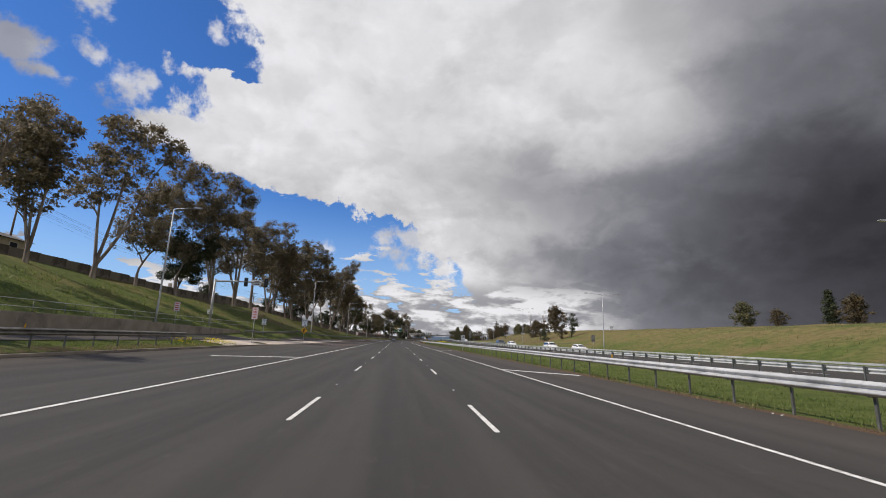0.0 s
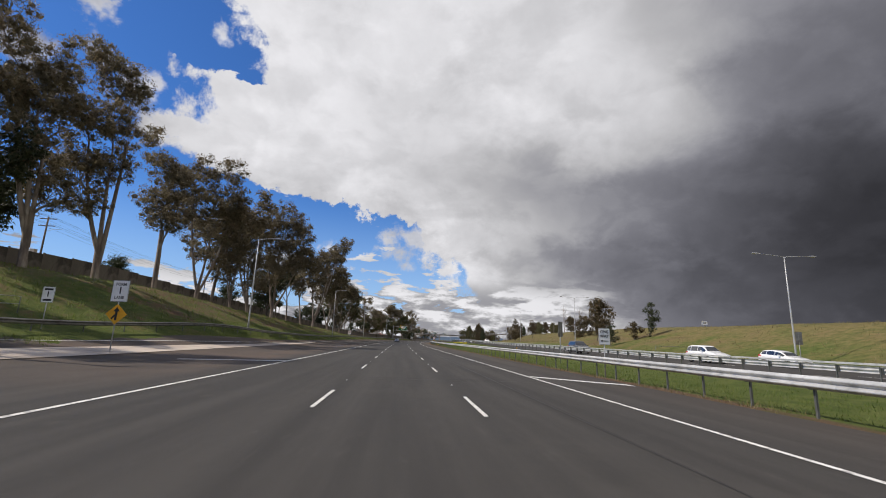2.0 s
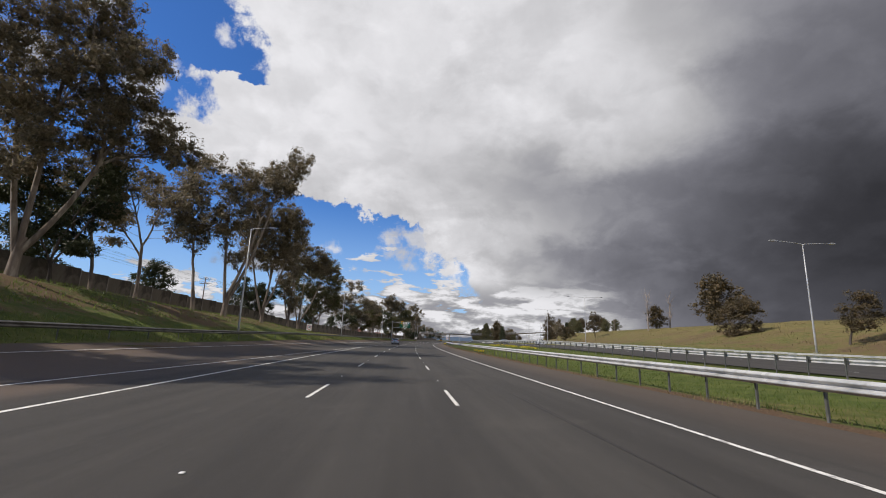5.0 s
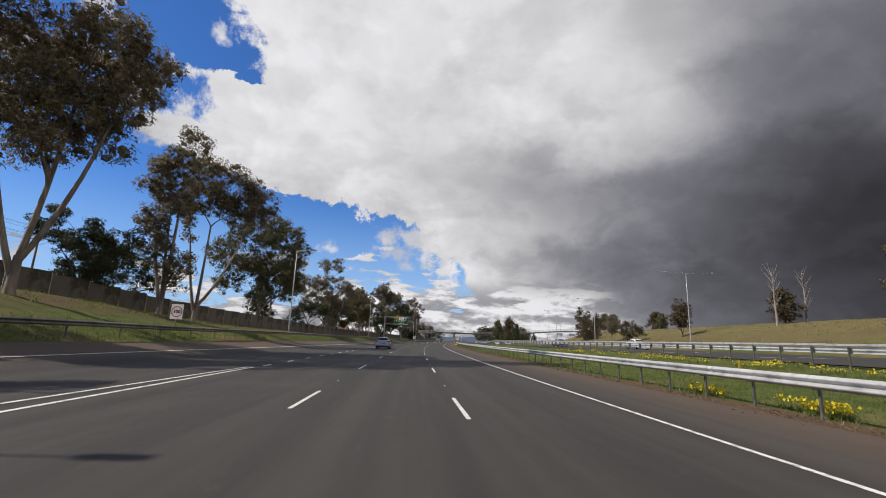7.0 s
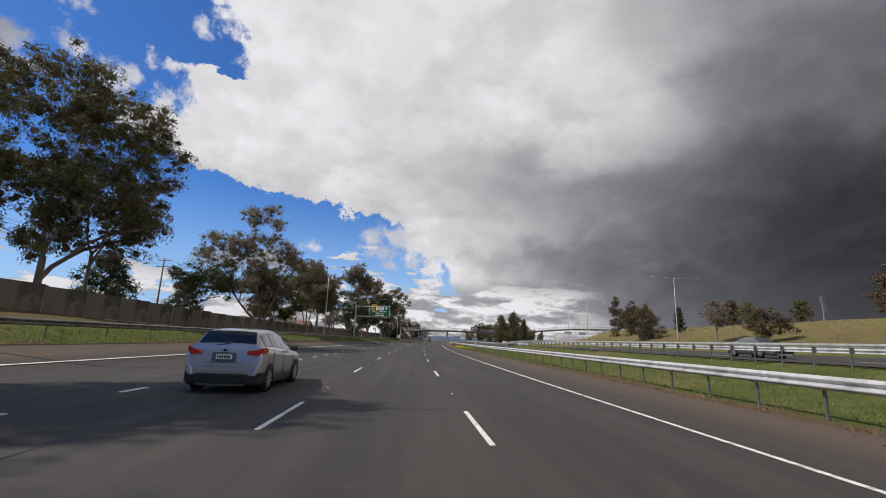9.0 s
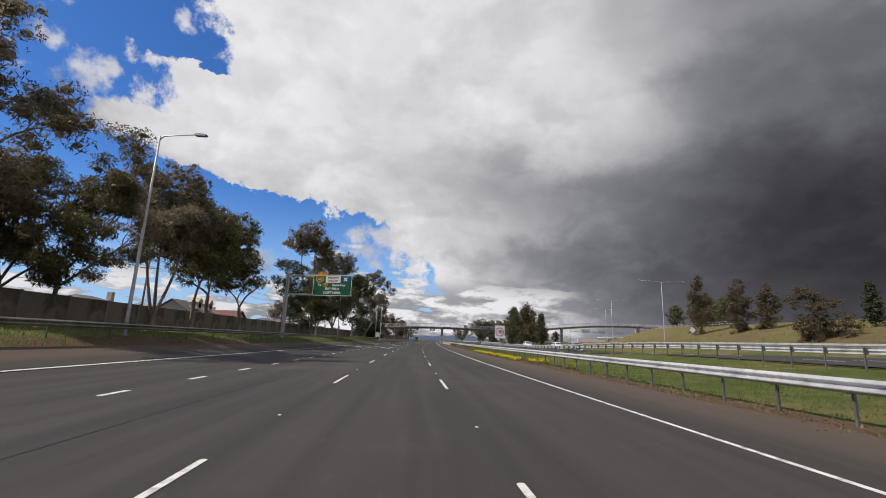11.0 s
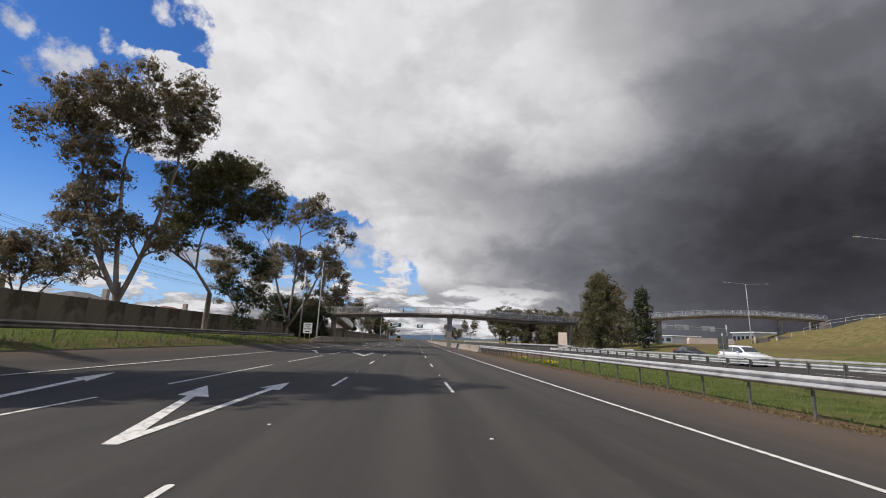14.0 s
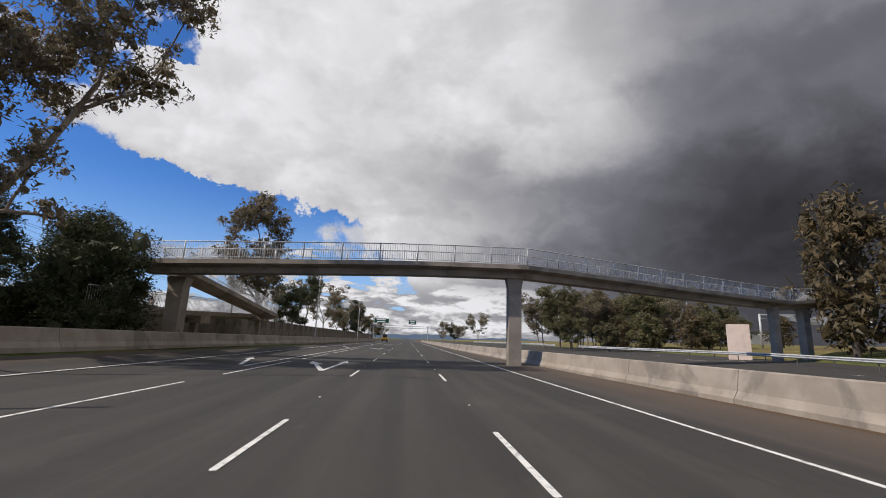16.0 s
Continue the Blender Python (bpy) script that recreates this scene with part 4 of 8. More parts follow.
def gum_parts(seed, h, fork=0.35, limbs=3, spread=0.55, lean=0.0, clump=1.0, density=200, size=.28, low=0.85, bark=None, leaf=None, trunk_r=None, full=0.78):
    """A eucalypt: leaning trunk that forks, limbs that fork again, separate plates of hanging leaves at their ends."""
    rng, rs = random.Random(seed), np.random.RandomState(seed)
    pts, rad, clumps = [], [], []
    r0 = trunk_r or h * 0.0105 + 0.05
    trunk, d = limb(rng, pts, rad, (0, 0, -.4), (lean, rng.uniform(-.12, .12), 1), h * fork + .4, r0, r0 * .72, 5, .10, .05)
    rad[0][0] = r0 * 1.35
    top = trunk[-1]
    a0 = rng.uniform(0, 6.28)
    for i in range(limbs):
        a = a0 + 6.283 * i / limbs + rng.uniform(-.5, .5)
        sp = spread * rng.uniform(.6, 1.35)
        P1, d1 = limb(rng, pts, rad, trunk[-1 - i % 2], (math.cos(a) * sp + lean * .6, math.sin(a) * sp, 1), h * (1 - fork) * rng.uniform(.45, .62), r0 * .55, r0 * .28, 6, .17, .05)
        for j in range(5):
            b = a + rng.uniform(-1.5, 1.5)
            st = P1[(6, 5, 4, 3, 3)[j]]
            sp2 = rng.uniform(.45, 1.25)
            P2, d2 = limb(rng, pts, rad, st, (math.cos(b) * sp2, math.sin(b) * sp2, 1), h * (1 - fork) * rng.uniform(.24, .42), r0 * .24, r0 * .10, 5, .24, .03)
            for k in range(4):
                c = b + rng.uniform(-1.9, 1.9)
                P3, d3 = limb(rng, pts, rad, P2[(5, 4, 3, 2)[k]], (math.cos(c), math.sin(c), rng.uniform(.2, 1.1)), h * rng.uniform(.05, .11), r0 * .10, r0 * .035, 3, .25, 0)
                if rng.random() < full:
                    clumps.append((tuple(P3[-1]), clump * rng.uniform(.7, 1.35) * h / 20, rng.uniform(.5, .8)))
            clumps.append((tuple(P2[-1]), clump * rng.uniform(.9, 1.4) * h / 20, .65))
        if low:
            for k in range(3):
                c = a + rng.uniform(-1.3, 1.3)
                P3, d3 = limb(rng, pts, rad, P1[1 + k], (math.cos(c), math.sin(c), .35), h * .15, r0 * .13, r0 * .04, 4, .25, -.02)
                clumps.append((tuple(P3[-1]), clump * low * 1.2 * h / 20, .7))
                clumps.append((tuple(P3[-2]), clump * low * h / 20, .6))
    v = leaf_cloud(rs, clumps, density, size, .8)
    core = cores(rs, clumps)
    k = h / float(np.percentile(v[:, 2], 99.7))
    pts = [[q * k for q in P] for P in pts]
    return wood_mesh("trunk", pts, rad, bark or BARK), blades_mesh("crown", np.concatenate([v, core]) * k, leaf or GUM_LEAF, 3), blades_mesh("crown", np.concatenate([thinned(v), core]) * k, leaf or GUM_LEAF, 3)


def dense_parts(seed, h, width, profile, base=0.1, n=46, clump=.9, density=190, size=.26, leaf=None, bark=None):
    """A dense tree: clumps fill an outline of radius profile(f) up the height, uneven, with gaps."""
    rng, rs = random.Random(seed), np.random.RandomState(seed)
    pts, rad, clumps = [], [], []
    limb(rng, pts, rad, (0, 0, -.3), (0, 0, 1), h * .8, h * .022 + .06, .04, 5, .05, .1)
    for k in range(n):
        f = base + (1 - base) * (k + .5) / n
        lobe = math.sin(seed + k * 2.4 * 2) * .22 + math.sin(seed * 3 + k * 2.4 + f * 5) * .20
        r = width / 2 * profile(f) * (1 + lobe)
        a = k * 2.4 + rng.uniform(-.5, .5)
        q = rng.uniform(.45, .95) if k % 3 else rng.uniform(0, .4)
        c = (math.cos(a) * r * q, math.sin(a) * r * q, h * f * .97)
        clumps.append((c, clump * rng.uniform(.65, 1.25), rng.uniform(.75, 1.15)))
        if k % 4 == 0:
            limb(rng, pts, rad, (0, 0, max(h * f * .75, .3)), (c[0], c[1], r * .6 + .2), max(r * q, .3), .05, .02, 3, .1, 0)
    v = leaf_cloud(rs, clumps, density * 1.1, size * 1.15, .3)
    core = cores(rs, clumps, .55)
    return wood_mesh("trunk", pts, rad, bark or DARK_BARK), blades_mesh("crown", np.concatenate([v, core]), leaf or DARK_LEAF, 3), blades_mesh("crown", np.concatenate([thinned(v), core]), leaf or DARK_LEAF, 3)


def bare_parts(seed, h):
    rng = random.Random(seed)
    pts, rad = [], []
    limb(rng, pts, rad, (0, 0, -.3), (.05, .05, 1), h, .26, .03, 7, .05, .1)
    tr = pts[0]
    for k in range(16):
        a = rng.uniform(0, 6.28)
        st = tr[2 + k % 5]
        P, d = limb(rng, pts, rad, st, (math.cos(a) * .55, math.sin(a) * .55, 1), h * rng.uniform(.18, .34), .07, .015, 4, .14, .05)
        for j in range(3):
            b = a + rng.uniform(-1.2, 1.2)
            limb(rng, pts, rad, P[1 + j], (math.cos(b) * .6, math.sin(b) * .6, 1), h * .12, .025, .008, 3, .2, .03)
    return wood_mesh("trunk", pts, rad, DEAD_WOOD, 6), None, None


GUMS = {
    "a": (gum_parts(11, 20, .34, 3, .55), 20), "b": (gum_parts(12, 20, .42, 2, .45, .10), 20), "c": (gum_parts(13, 20, .28, 4, .65), 20),
    "d": (gum_parts(14, 20, .22, 4, .60, 0, 1.1, 200, .28, 1.0), 20), "e": (gum_parts(15, 20, .36, 3, .80, .22), 20), "f": (gum_parts(16, 20, .48, 3, .50, -.1), 20),
    "g": (gum_parts(17, 20, .18, 5, .66, .05, 1.15, 240, .32, 1.2, DARK_BARK, OLIVE_LEAF), 20), "h": (gum_parts(18, 20, .15, 4, .48, 0, 1.2, 250, .32, 1.2, DARK_BARK, DARK_LEAF), 20),
}
oval = lambda f: max(.12, math.sin(math.pi * min(.97, .12 + f * .86)) ** .7)
cone = lambda f: max(.10, (1 - f) ** .65 * (1.0 if f > .15 else .6 + f * 2.6))
DENSE = {
    "round": (dense_parts(21, 10, 9, oval, .16, 60, 1.15, 230, .22, DARK_LEAF), 10), "big": (dense_parts(22, 12.5, 11.5, lambda f: max(.15, 1.05 * (1 - f) ** .55 * min(1, .55 + f * 3)), .06, 170, 1.0, 400, .16, OLIVE_LEAF), 12.5),
    "pine": (dense_parts(24, 11, 6.5, cone, .1, 80, .95, 180, .26, DARK_LEAF), 11),
    "rusty": (dense_parts(25, 9, 8.5, oval, .12, 60, 1.1, 160, .28, RUST_LEAF), 9), "hedge": (dense_parts(26, 6, 7.0, lambda f: max(.3, (1 - (f * .95) ** 4)), .04, 130, .95, 520, .15, DARK_LEAF), 6),
    "olive": (dense_parts(27, 9, 8.5, oval, .14, 64, 1.1, 170, .28, OLIVE_LEAF), 9),
}
BARE = {"bare": (bare_parts(31, 12), 12), "bare2": (bare_parts(32, 10), 10)}
TREE_LABEL = {
    "a": "tall gum tree with pale forked trunk and loose olive crown", "b": "slender gum tree with high brown-green crown", "c": "spreading gum tree with several pale limbs", "d": "bushy gum tree with dense low crown",
    "e": "leaning gum tree with wide open crown", "f": "tall gum tree with long bare trunk", "g": "broad olive-green tree with dense crown", "h": "dark dense tree with several stems",
    "round": "dark round tree with dense leaves", "big": "large dense olive-green conifer on the verge", "pine": "dark pointed conifer on the bank", "rusty": "rust-brown bushy tree on the bank",
    "hedge": "dark clipped-looking dense bush above the fence", "olive": "olive-green bushy tree with dense leaves", "bare": "bare grey dead tree with fine twigs", "bare2": "bare grey dead tree with fine twigs"}


def tree(kind, s, u, h, turn=0.0, wide=1.12, group="roadside trees", dz=0.0):
    (wood, leaves, light_crown), own = {**GUMS, **DENSE, **BARE}[kind]
    if (abs(u) > 30 or s > 440) and kind != "big":
        leaves = light_crown
    base = thing("tree", on(s, u, turn, dz) @ Matrix.Diagonal((h / own * wide, h / own * wide, h / own, 1)), TREE_LABEL[kind], "tree", group)
    place(wood.name.split(".")[0], wood, base)
    if leaves:
        place("crown", leaves, base)
    return base


# the first few, up to s 34, stand out of view, added for their shadows
LEFT_TREES = [("a", -30, -44, 20), ("c", -12, -42, 22), ("b", 4, -43, 19), ("d", 20, -45, 20), ("f", 34, -43, 19), ("b", 47, -43, 17), ("h", 92, -44, 14), ("c", 136, -37, 25), ("h", 162, -34, 13), ("f", 166, -33, 14),
    ("a", 172, -32, 17), ("h", 212, -33, 9), ("a", 262, -32, 16), ("round", 282, -33, 6.5), ("g", 300, -27, 13), ("d", 303, -25.5, 14), ("h", 368, -24.5, 9), ("c", 412, -22, 12),
    ("hedge", 438, -18.6, 6.6), ("round", 430, -22.6, 6.8), ("round", 433.5, -20.9, 6.8), ("round", 446, -22.5, 7), ("h", 489, -19.5, 10), ("b", 500, -20, 13), ("c", 520, -20, 13), ("d", 545, -21, 11), ("h", 560, -19, 12)]
LEFT_TREES += [("a", 590, -20, 13), ("h", 620, -22, 10), ("c", 660, -24, 13), ("d", 700, -23, 12), ("h", 760, -25, 12), ("c", 820, -26, 13), ("d", 900, -30, 14), ("round", 276, -40, 9), ("round", 180, -52, 10), ("round", 205, -50, 10), ("round", 140, -58, 9)]
for i, (k, s, u, h) in enumerate(LEFT_TREES):
    tree(k, s, u, h, i * 77.0 % 360, 1.06 if k in GUMS else 1.0, "trees along the left bank")
# ------------------------------------------------------- the large trees of the near bank, crown by crown
def crown_parts(seed, lobes, fork, bark, leaf, light=False):
    """A tree grown towards the masses of its crown (sideways, height, radius): each mass gets a limb from the nearest wood below it and many small plates of leaves."""
    rng, rs = random.Random(seed), np.random.RandomState(seed)
    top = max(z + r for x, z, r in lobes)
    more, less = ((1.14, .30) if len(lobes) < 25 else (1.13, .22)) if leaf in (GUM_LEAF, OLIVE_LEAF) else (1.0, .10)
    if leaf is GUM_LEAF and sum(q[2] for q in lobes) >= 2.45 * len(lobes):
        more, less = 1.02, .16
    if leaf in (GUM_LEAF, OLIVE_LEAF) and 5 < len(lobes) < 25 and sum(q[2] for q in lobes) < 2.45 * len(lobes):
        gaps = []
        for i, (x, z, r) in enumerate(lobes):
            near = sorted((math.hypot(x - q[0], z - q[1]), j) for j, q in enumerate(lobes) if j != i)
            for d, j in near[:3]:
                q = lobes[j]
                m = ((x + q[0]) / 2, (z + q[1]) / 2, (r + q[2]) * .36)
                if (r + q[2]) * .75 < d < (r + q[2]) * 1.9 and all(math.hypot(m[0] - g[0], m[1] - g[1]) > .8 * g[2] for g in gaps + lobes):
                    gaps.append(m)
        lobes = lobes + gaps
    lobes = [(x, z, (r * more + less) * (.8 if z < top * .4 and len(lobes) > 6 else 1)) for x, z, r in lobes]
    h = max(z + r for x, z, r in lobes)
    wide = max(x + r for x, z, r in lobes) - min(x - r for x, z, r in lobes)
    lean = sum(x for x, z, r in lobes) / len(lobes)
    r0 = .0115 * h + .05
    pts, rad, clumps, nodes = [], [], [], []

    def grow(path, a, b, far0=0.0):
        n = len(path) - 1
        R = [a + (b - a) * k / n for k in range(n + 1)]
        pts.append(path)
        rad.append(R)
        nodes.extend((q, w, far0 + (q - path[0]).length) for q, w in list(zip(path, R))[1:])

    top = Vector((lean * fork * .9, rng.uniform(-.3, .3), h * fork))
    grow([Vector((0, 0, -.4)), Vector((0, 0, .3)), Vector((lean * fork * .35, 0, h * fork * .55)), top], r0 * 1.25, r0 * .8)
    if leaf is GUM_LEAF and len(lobes) > 5:
        high = sorted((q for q in lobes if q[1] > h * .55), key=lambda q: q[0])
        for x, z, r in (high[0], high[len(high) // 2], high[-1]):
            a = Vector((rng.uniform(-.1, .1), rng.uniform(-.1, .1), h * fork * rng.uniform(.3, .8)))
            b = Vector((x * .62, rng.uniform(-.8, .8), z * .74))
            mid = Vector((x * .40, (a.y + b.y) / 2, a.z + (b.z - a.z) * .42))
            grow([a.lerp(mid, f).lerp(mid.lerp(b, f), f) for f in np.linspace(0, 1, 7)], r0 * .72, r0 * .34, 0.0)
    full = []
    for x, z, r in lobes:
        y = rng.uniform(-.18, .18) * wide
        full.append((Vector((x, y, z)), r))
        if r > 1.3:
            full.append((Vector((x + rng.uniform(-.7, .7) * r, -y + rng.uniform(-.3, .3) * r, z - rng.uniform(.1, .5) * r)), r * .78))
    full.sort(key=lambda q: (q[0] - top).length)
    for c, r in full:
        best = min(nodes, key=lambda q: (c - q[0]).length + .62 * q[2] + 3.0 * max(0.0, q[0].z - (c.z - r * .6)))
        p, q = best[0], c - Vector((0, 0, r * .35))
        d = q - p
        mid = p + d * .45 + Vector((-d.x * .16, -d.y * .16, d.length * .13)) + Vector([rng.uniform(-.05, .05) * d.length for k in range(3)])
        path = [p.lerp(mid, f).lerp(mid.lerp(q, f), f) + Vector([rng.uniform(-.012, .012) * d.length if 0 < f < 1 else 0 for k in range(3)]) for f in np.linspace(0, 1, 7)]
        a = min(best[1] * .88, .06 + .034 * math.sqrt(max(d.length * r, .1)))
        grow(path, a, max(a * .55, .03), best[2])
        n = int(2.7 * r * r + 4)
        for k in range(n):
            v = Vector(rs.normal(size=3)).normalized()
            if v.z < -.25 and rng.random() < .45:
                v.z = -v.z
            e = c + Vector((v.x, v.y, v.z * .95)) * r * (.30 + .66 * rng.random() ** .6) * rng.uniform(.85, 1.12)
            clumps.append((tuple(e), (.46 + .14 * min(r, 3)) * rng.uniform(.65, 1.3), rng.uniform(.65, 1.0)))
            if k % 3 == 0:
                st = path[rng.choice((3, 4, 5, 6))]
                grow([st, st.lerp(e, .5) + Vector((0, 0, .12 * (e - st).length)), e], max(a * .34, .02), .012, 99.0)
    v = leaf_cloud(rs, clumps, {GUM_LEAF: 112, OLIVE_LEAF: 105}.get(leaf, 200), {GUM_LEAF: .30, OLIVE_LEAF: .31}.get(leaf, .22), .8)
    core = cores(rs, clumps, .48)
    if light:
        v = thinned(v)
    return wood_mesh("trunk", pts, rad, bark), blades_mesh("crown", np.concatenate([v, core]), leaf, 3)


LEAF_OF = {"R": (DARK_BARK, RUST_LEAF), "L": (BARK, GUM_LEAF), "G": (BARK, OLIVE_LEAF), "D": (DARK_BARK, DARK_LEAF)}
seeds = itertools.count(101)


def crown_tree(s, u, turn, lobes, fork, leaf, label):
    """One tree by its place along and across the road, its turn, the masses of its crown, the height of the fork and the kind of leaf."""
    wood, leaves = crown_parts(next(seeds), lobes, fork, *LEAF_OF[leaf], s < 80 or s > 440)
    base = thing("tree", on(s, u, turn), label, "tree", "trees along the left bank" if u < 0 else "trees beyond the opposite carriageway")
    place("trunk", wood, base)
    place("crown", leaves, base)


crown_tree(54.4, -43.0, 38, [(-1.5, 16.5, 2.2), (0.8, 16.1, 2.0), (-2.4, 13.2, 2.4), (0.3, 12.6, 2.5), (-2.2, 9.0, 2.1), (-0.2, 6.8, 2.0)], 0.11, "L", "gum tree with pale trunk and loose brown-green crown on the bank")
crown_tree(64.4, -42.0, 33, [(-0.1, 22.2, 2.5), (3.4, 22.3, 2.4), (7.3, 19.8, 2.5), (-1.5, 16.7, 2.7), (2.0, 15.1, 2.7), (-2.1, 12.3, 2.8), (2.4, 19.4, 1.9)], 0.11, "L", "tall gum tree with pale limbs and lumpy brown-green crown")
crown_tree(74.6, -42.0, 29, [(-1.0, 12.4, 3.3), (1.2, 14.8, 2.7), (-1.9, 8.4, 2.9), (0.9, 7.9, 2.6)], 0.11, "L", "tall gum tree with pale limbs and lumpy brown-green crown")
crown_tree(87.7, -42.1, 38, [(-3.5, 18.6, 3.6), (-0.1, 15.7, 3.4), (-3.0, 12.5, 2.9), (-0.2, 8.6, 2.7), (-2.2, 23.7, 2.4)], 0.11, "L", "tall gum tree with pale limbs and lumpy brown-green crown")
crown_tree(93.7, -38.0, 33, [(-5.5, 25.1, 2.9), (-2.4, 22.3, 3.2), (-4.3, 17.6, 3.6), (-0.5, 18.0, 3.0), (-2.0, 12.1, 3.3), (0.4, 8.4, 2.4)], 0.11, "L", "tall gum tree with pale limbs and lumpy brown-green crown")
crown_tree(101.3, -36.0, 28, [(-4.3, 27.1, 3.2), (-0.7, 25.0, 2.6), (-4.9, 19.6, 3.3), (-0.9, 18.9, 3.0), (1.0, 23.6, 1.8), (-3.6, 13.0, 3.3), (-0.2, 13.7, 2.7), (-1.5, 8.7, 2.5)], 0.11, "L", "tall gum tree with pale limbs and lumpy brown-green crown")
crown_tree(115.9, -37.1, 25, [(-1.3, 19.2, 2.7), (1.9, 16.0, 2.6), (-1.2, 13.3, 2.9), (1.4, 11.1, 2.5), (-3.7, 24.1, 1.4)], 0.35, "L", "tall gum tree with pale limbs and lumpy brown-green crown")
crown_tree(128.6, -36.6, 32, [(-4.5, 22.6, 2.6), (-1.1, 24.3, 2.9), (2.6, 24.3, 2.4), (-2.6, 18.0, 3.0), (1.7, 18.5, 3.5), (-0.3, 13.1, 2.8), (-0.5, 8.4, 2.3), (4.0, 16.7, 2.5), (5.8, 18.9, 1.6)], 0.11, "L", "tall gum tree with pale limbs and lumpy brown-green crown")
crown_tree(135.0, -33.1, 39, [(-2.7, 13.3, 1.8), (-1.2, 11.7, 1.9), (-2.4, 9.4, 1.7), (0.1, 8.9, 1.4), (-1.7, 6.5, 1.2), (-0.3, 6.3, 1.4)], 0.11, "L", "tall gum tree with pale limbs and lumpy brown-green crown")
crown_tree(147.0, -33.9, 33, [(-6.3, 22.0, 2.5), (-3.7, 20.4, 2.7), (-1.2, 18.4, 2.7), (-5.6, 17.6, 2.1), (-6.4, 13.6, 1.9), (-1.1, 14.1, 2.5), (-3.5, 14.4, 2.0), (0.4, 9.5, 2.5), (-0.7, 6.2, 2.1), (2.3, 6.4, 1.9)], 0.11, "L", "tall gum tree with pale limbs and lumpy brown-green crown")
crown_tree(154.0, -30.7, 28, [(0.1, 26.2, 1.9), (-1.7, 22.8, 2.5), (3.0, 23.5, 2.8), (5.8, 21.7, 2.1), (-3.2, 20.4, 2.1), (4.7, 18.4, 2.6), (1.1, 18.3, 2.4), (-2.5, 14.6, 2.4), (7.2, 16.3, 1.6), (-1.6, 9.3, 2.1), (1.7, 11.5, 2.0), (5.2, 14.2, 2.3), (9.0, 13.9, 2.1)], 0.11, "L", "tall gum tree with pale limbs and lumpy brown-green crown")
crown_tree(183.9, -31.1, 20, [(-3.1, 18.2, 3.2), (-0.1, 21.6, 2.8), (-4.1, 13.4, 3.2), (0.1, 13.3, 3.7), (-6.5, 16.0, 2.2)], 0.11, "L", "tall gum tree with pale limbs and lumpy brown-green crown")
crown_tree(187.4, -28.1, 42, [(2.3, 21.6, 3.2), (-0.5, 21.6, 2.0), (5.1, 24.4, 1.9), (9.6, 28.1, 2.1), (6.0, 21.4, 1.6), (-1.9, 19.2, 1.7), (-2.0, 13.0, 1.7), (0.4, 15.0, 1.5), (0.4, 8.9, 1.5), (8.6, 22.5, 1.5)], 0.11, "L", "very large leaning gum tree with heavy branches over the verge")
crown_tree(196.9, -25.6, 32, [(-4.8, 18.1, 2.2), (-1.9, 19.5, 2.5), (2.0, 19.5, 2.5), (5.1, 19.9, 1.7), (1.1, 15.6, 2.8), (-2.5, 15.0, 2.7), (5.2, 16.6, 1.7), (-0.1, 11.1, 2.2), (3.0, 12.4, 2.2), (-2.9, 11.6, 1.7)], 0.11, "L", "tall gum tree with pale limbs and lumpy brown-green crown")
crown_tree(215.1, -26.5, 34, [(0.6, 19.4, 1.5), (-2.0, 16.8, 1.0), (-2.7, 13.9, 1.0), (-0.7, 14.5, 1.4), (-1.9, 10.0, 1.3), (0.1, 12.2, 1.3), (-1.3, 7.2, 1.4), (1.5, 5.8, 1.7), (-0.3, 6.6, 1.2), (1.1, 3.6, 1.2)], 0.11, "L", "tall gum tree with pale limbs and lumpy brown-green crown")
crown_tree(221.4, -26.1, 30, [(-1.4, 18.4, 1.7), (0.9, 17.8, 2.1), (3.8, 17.2, 2.2), (5.8, 15.6, 1.6), (0.6, 15.6, 1.8), (-1.9, 15.0, 1.3), (3.1, 14.8, 1.8), (6.6, 14.0, 1.2), (-2.4, 12.3, 0.8), (-1.6, 10.4, 0.7)], 0.1, "L", "gum tree with twin pale trunks and a high spreading crown")
crown_tree(257.0, -32.4, 23, [(-4.8, 18.9, 2.5), (0.1, 19.1, 4.1), (4.2, 19.4, 3.1), (-6.9, 13.6, 3.4), (-2.0, 12.2, 4.0), (3.8, 12.8, 4.1), (6.6, 16.5, 2.7), (-6.1, 8.6, 2.5), (0.5, 7.3, 3.4), (6.4, 8.7, 2.6)], 0.2, "G", "broad gum tree with dense olive-green crown")
crown_tree(293.1, -26.1, 20, [(-3.0, 19.6, 2.2), (-0.1, 19.7, 2.0), (-7.3, 14.6, 2.3), (-10.2, 12.3, 1.7), (-6.3, 9.8, 2.6), (-2.4, 14.1, 3.7), (1.5, 13.6, 2.8), (4.3, 12.6, 2.0), (-1.7, 8.3, 4.0), (2.9, 7.7, 2.8), (-1.0, 3.6, 2.5)], 0.11, "L", "tall gum tree with pale limbs and lumpy brown-green crown")
crown_tree(270.6, -26.5, 27, [(-1.4, 5.4, 1.4), (0.2, 6.2, 1.5), (1.9, 6.2, 1.5), (3.6, 5.6, 1.4), (4.6, 4.8, 1.1), (0.6, 5.0, 1.4), (2.6, 4.8, 1.4)], 0.25, "D", "small dark flat-topped tree before the fence")
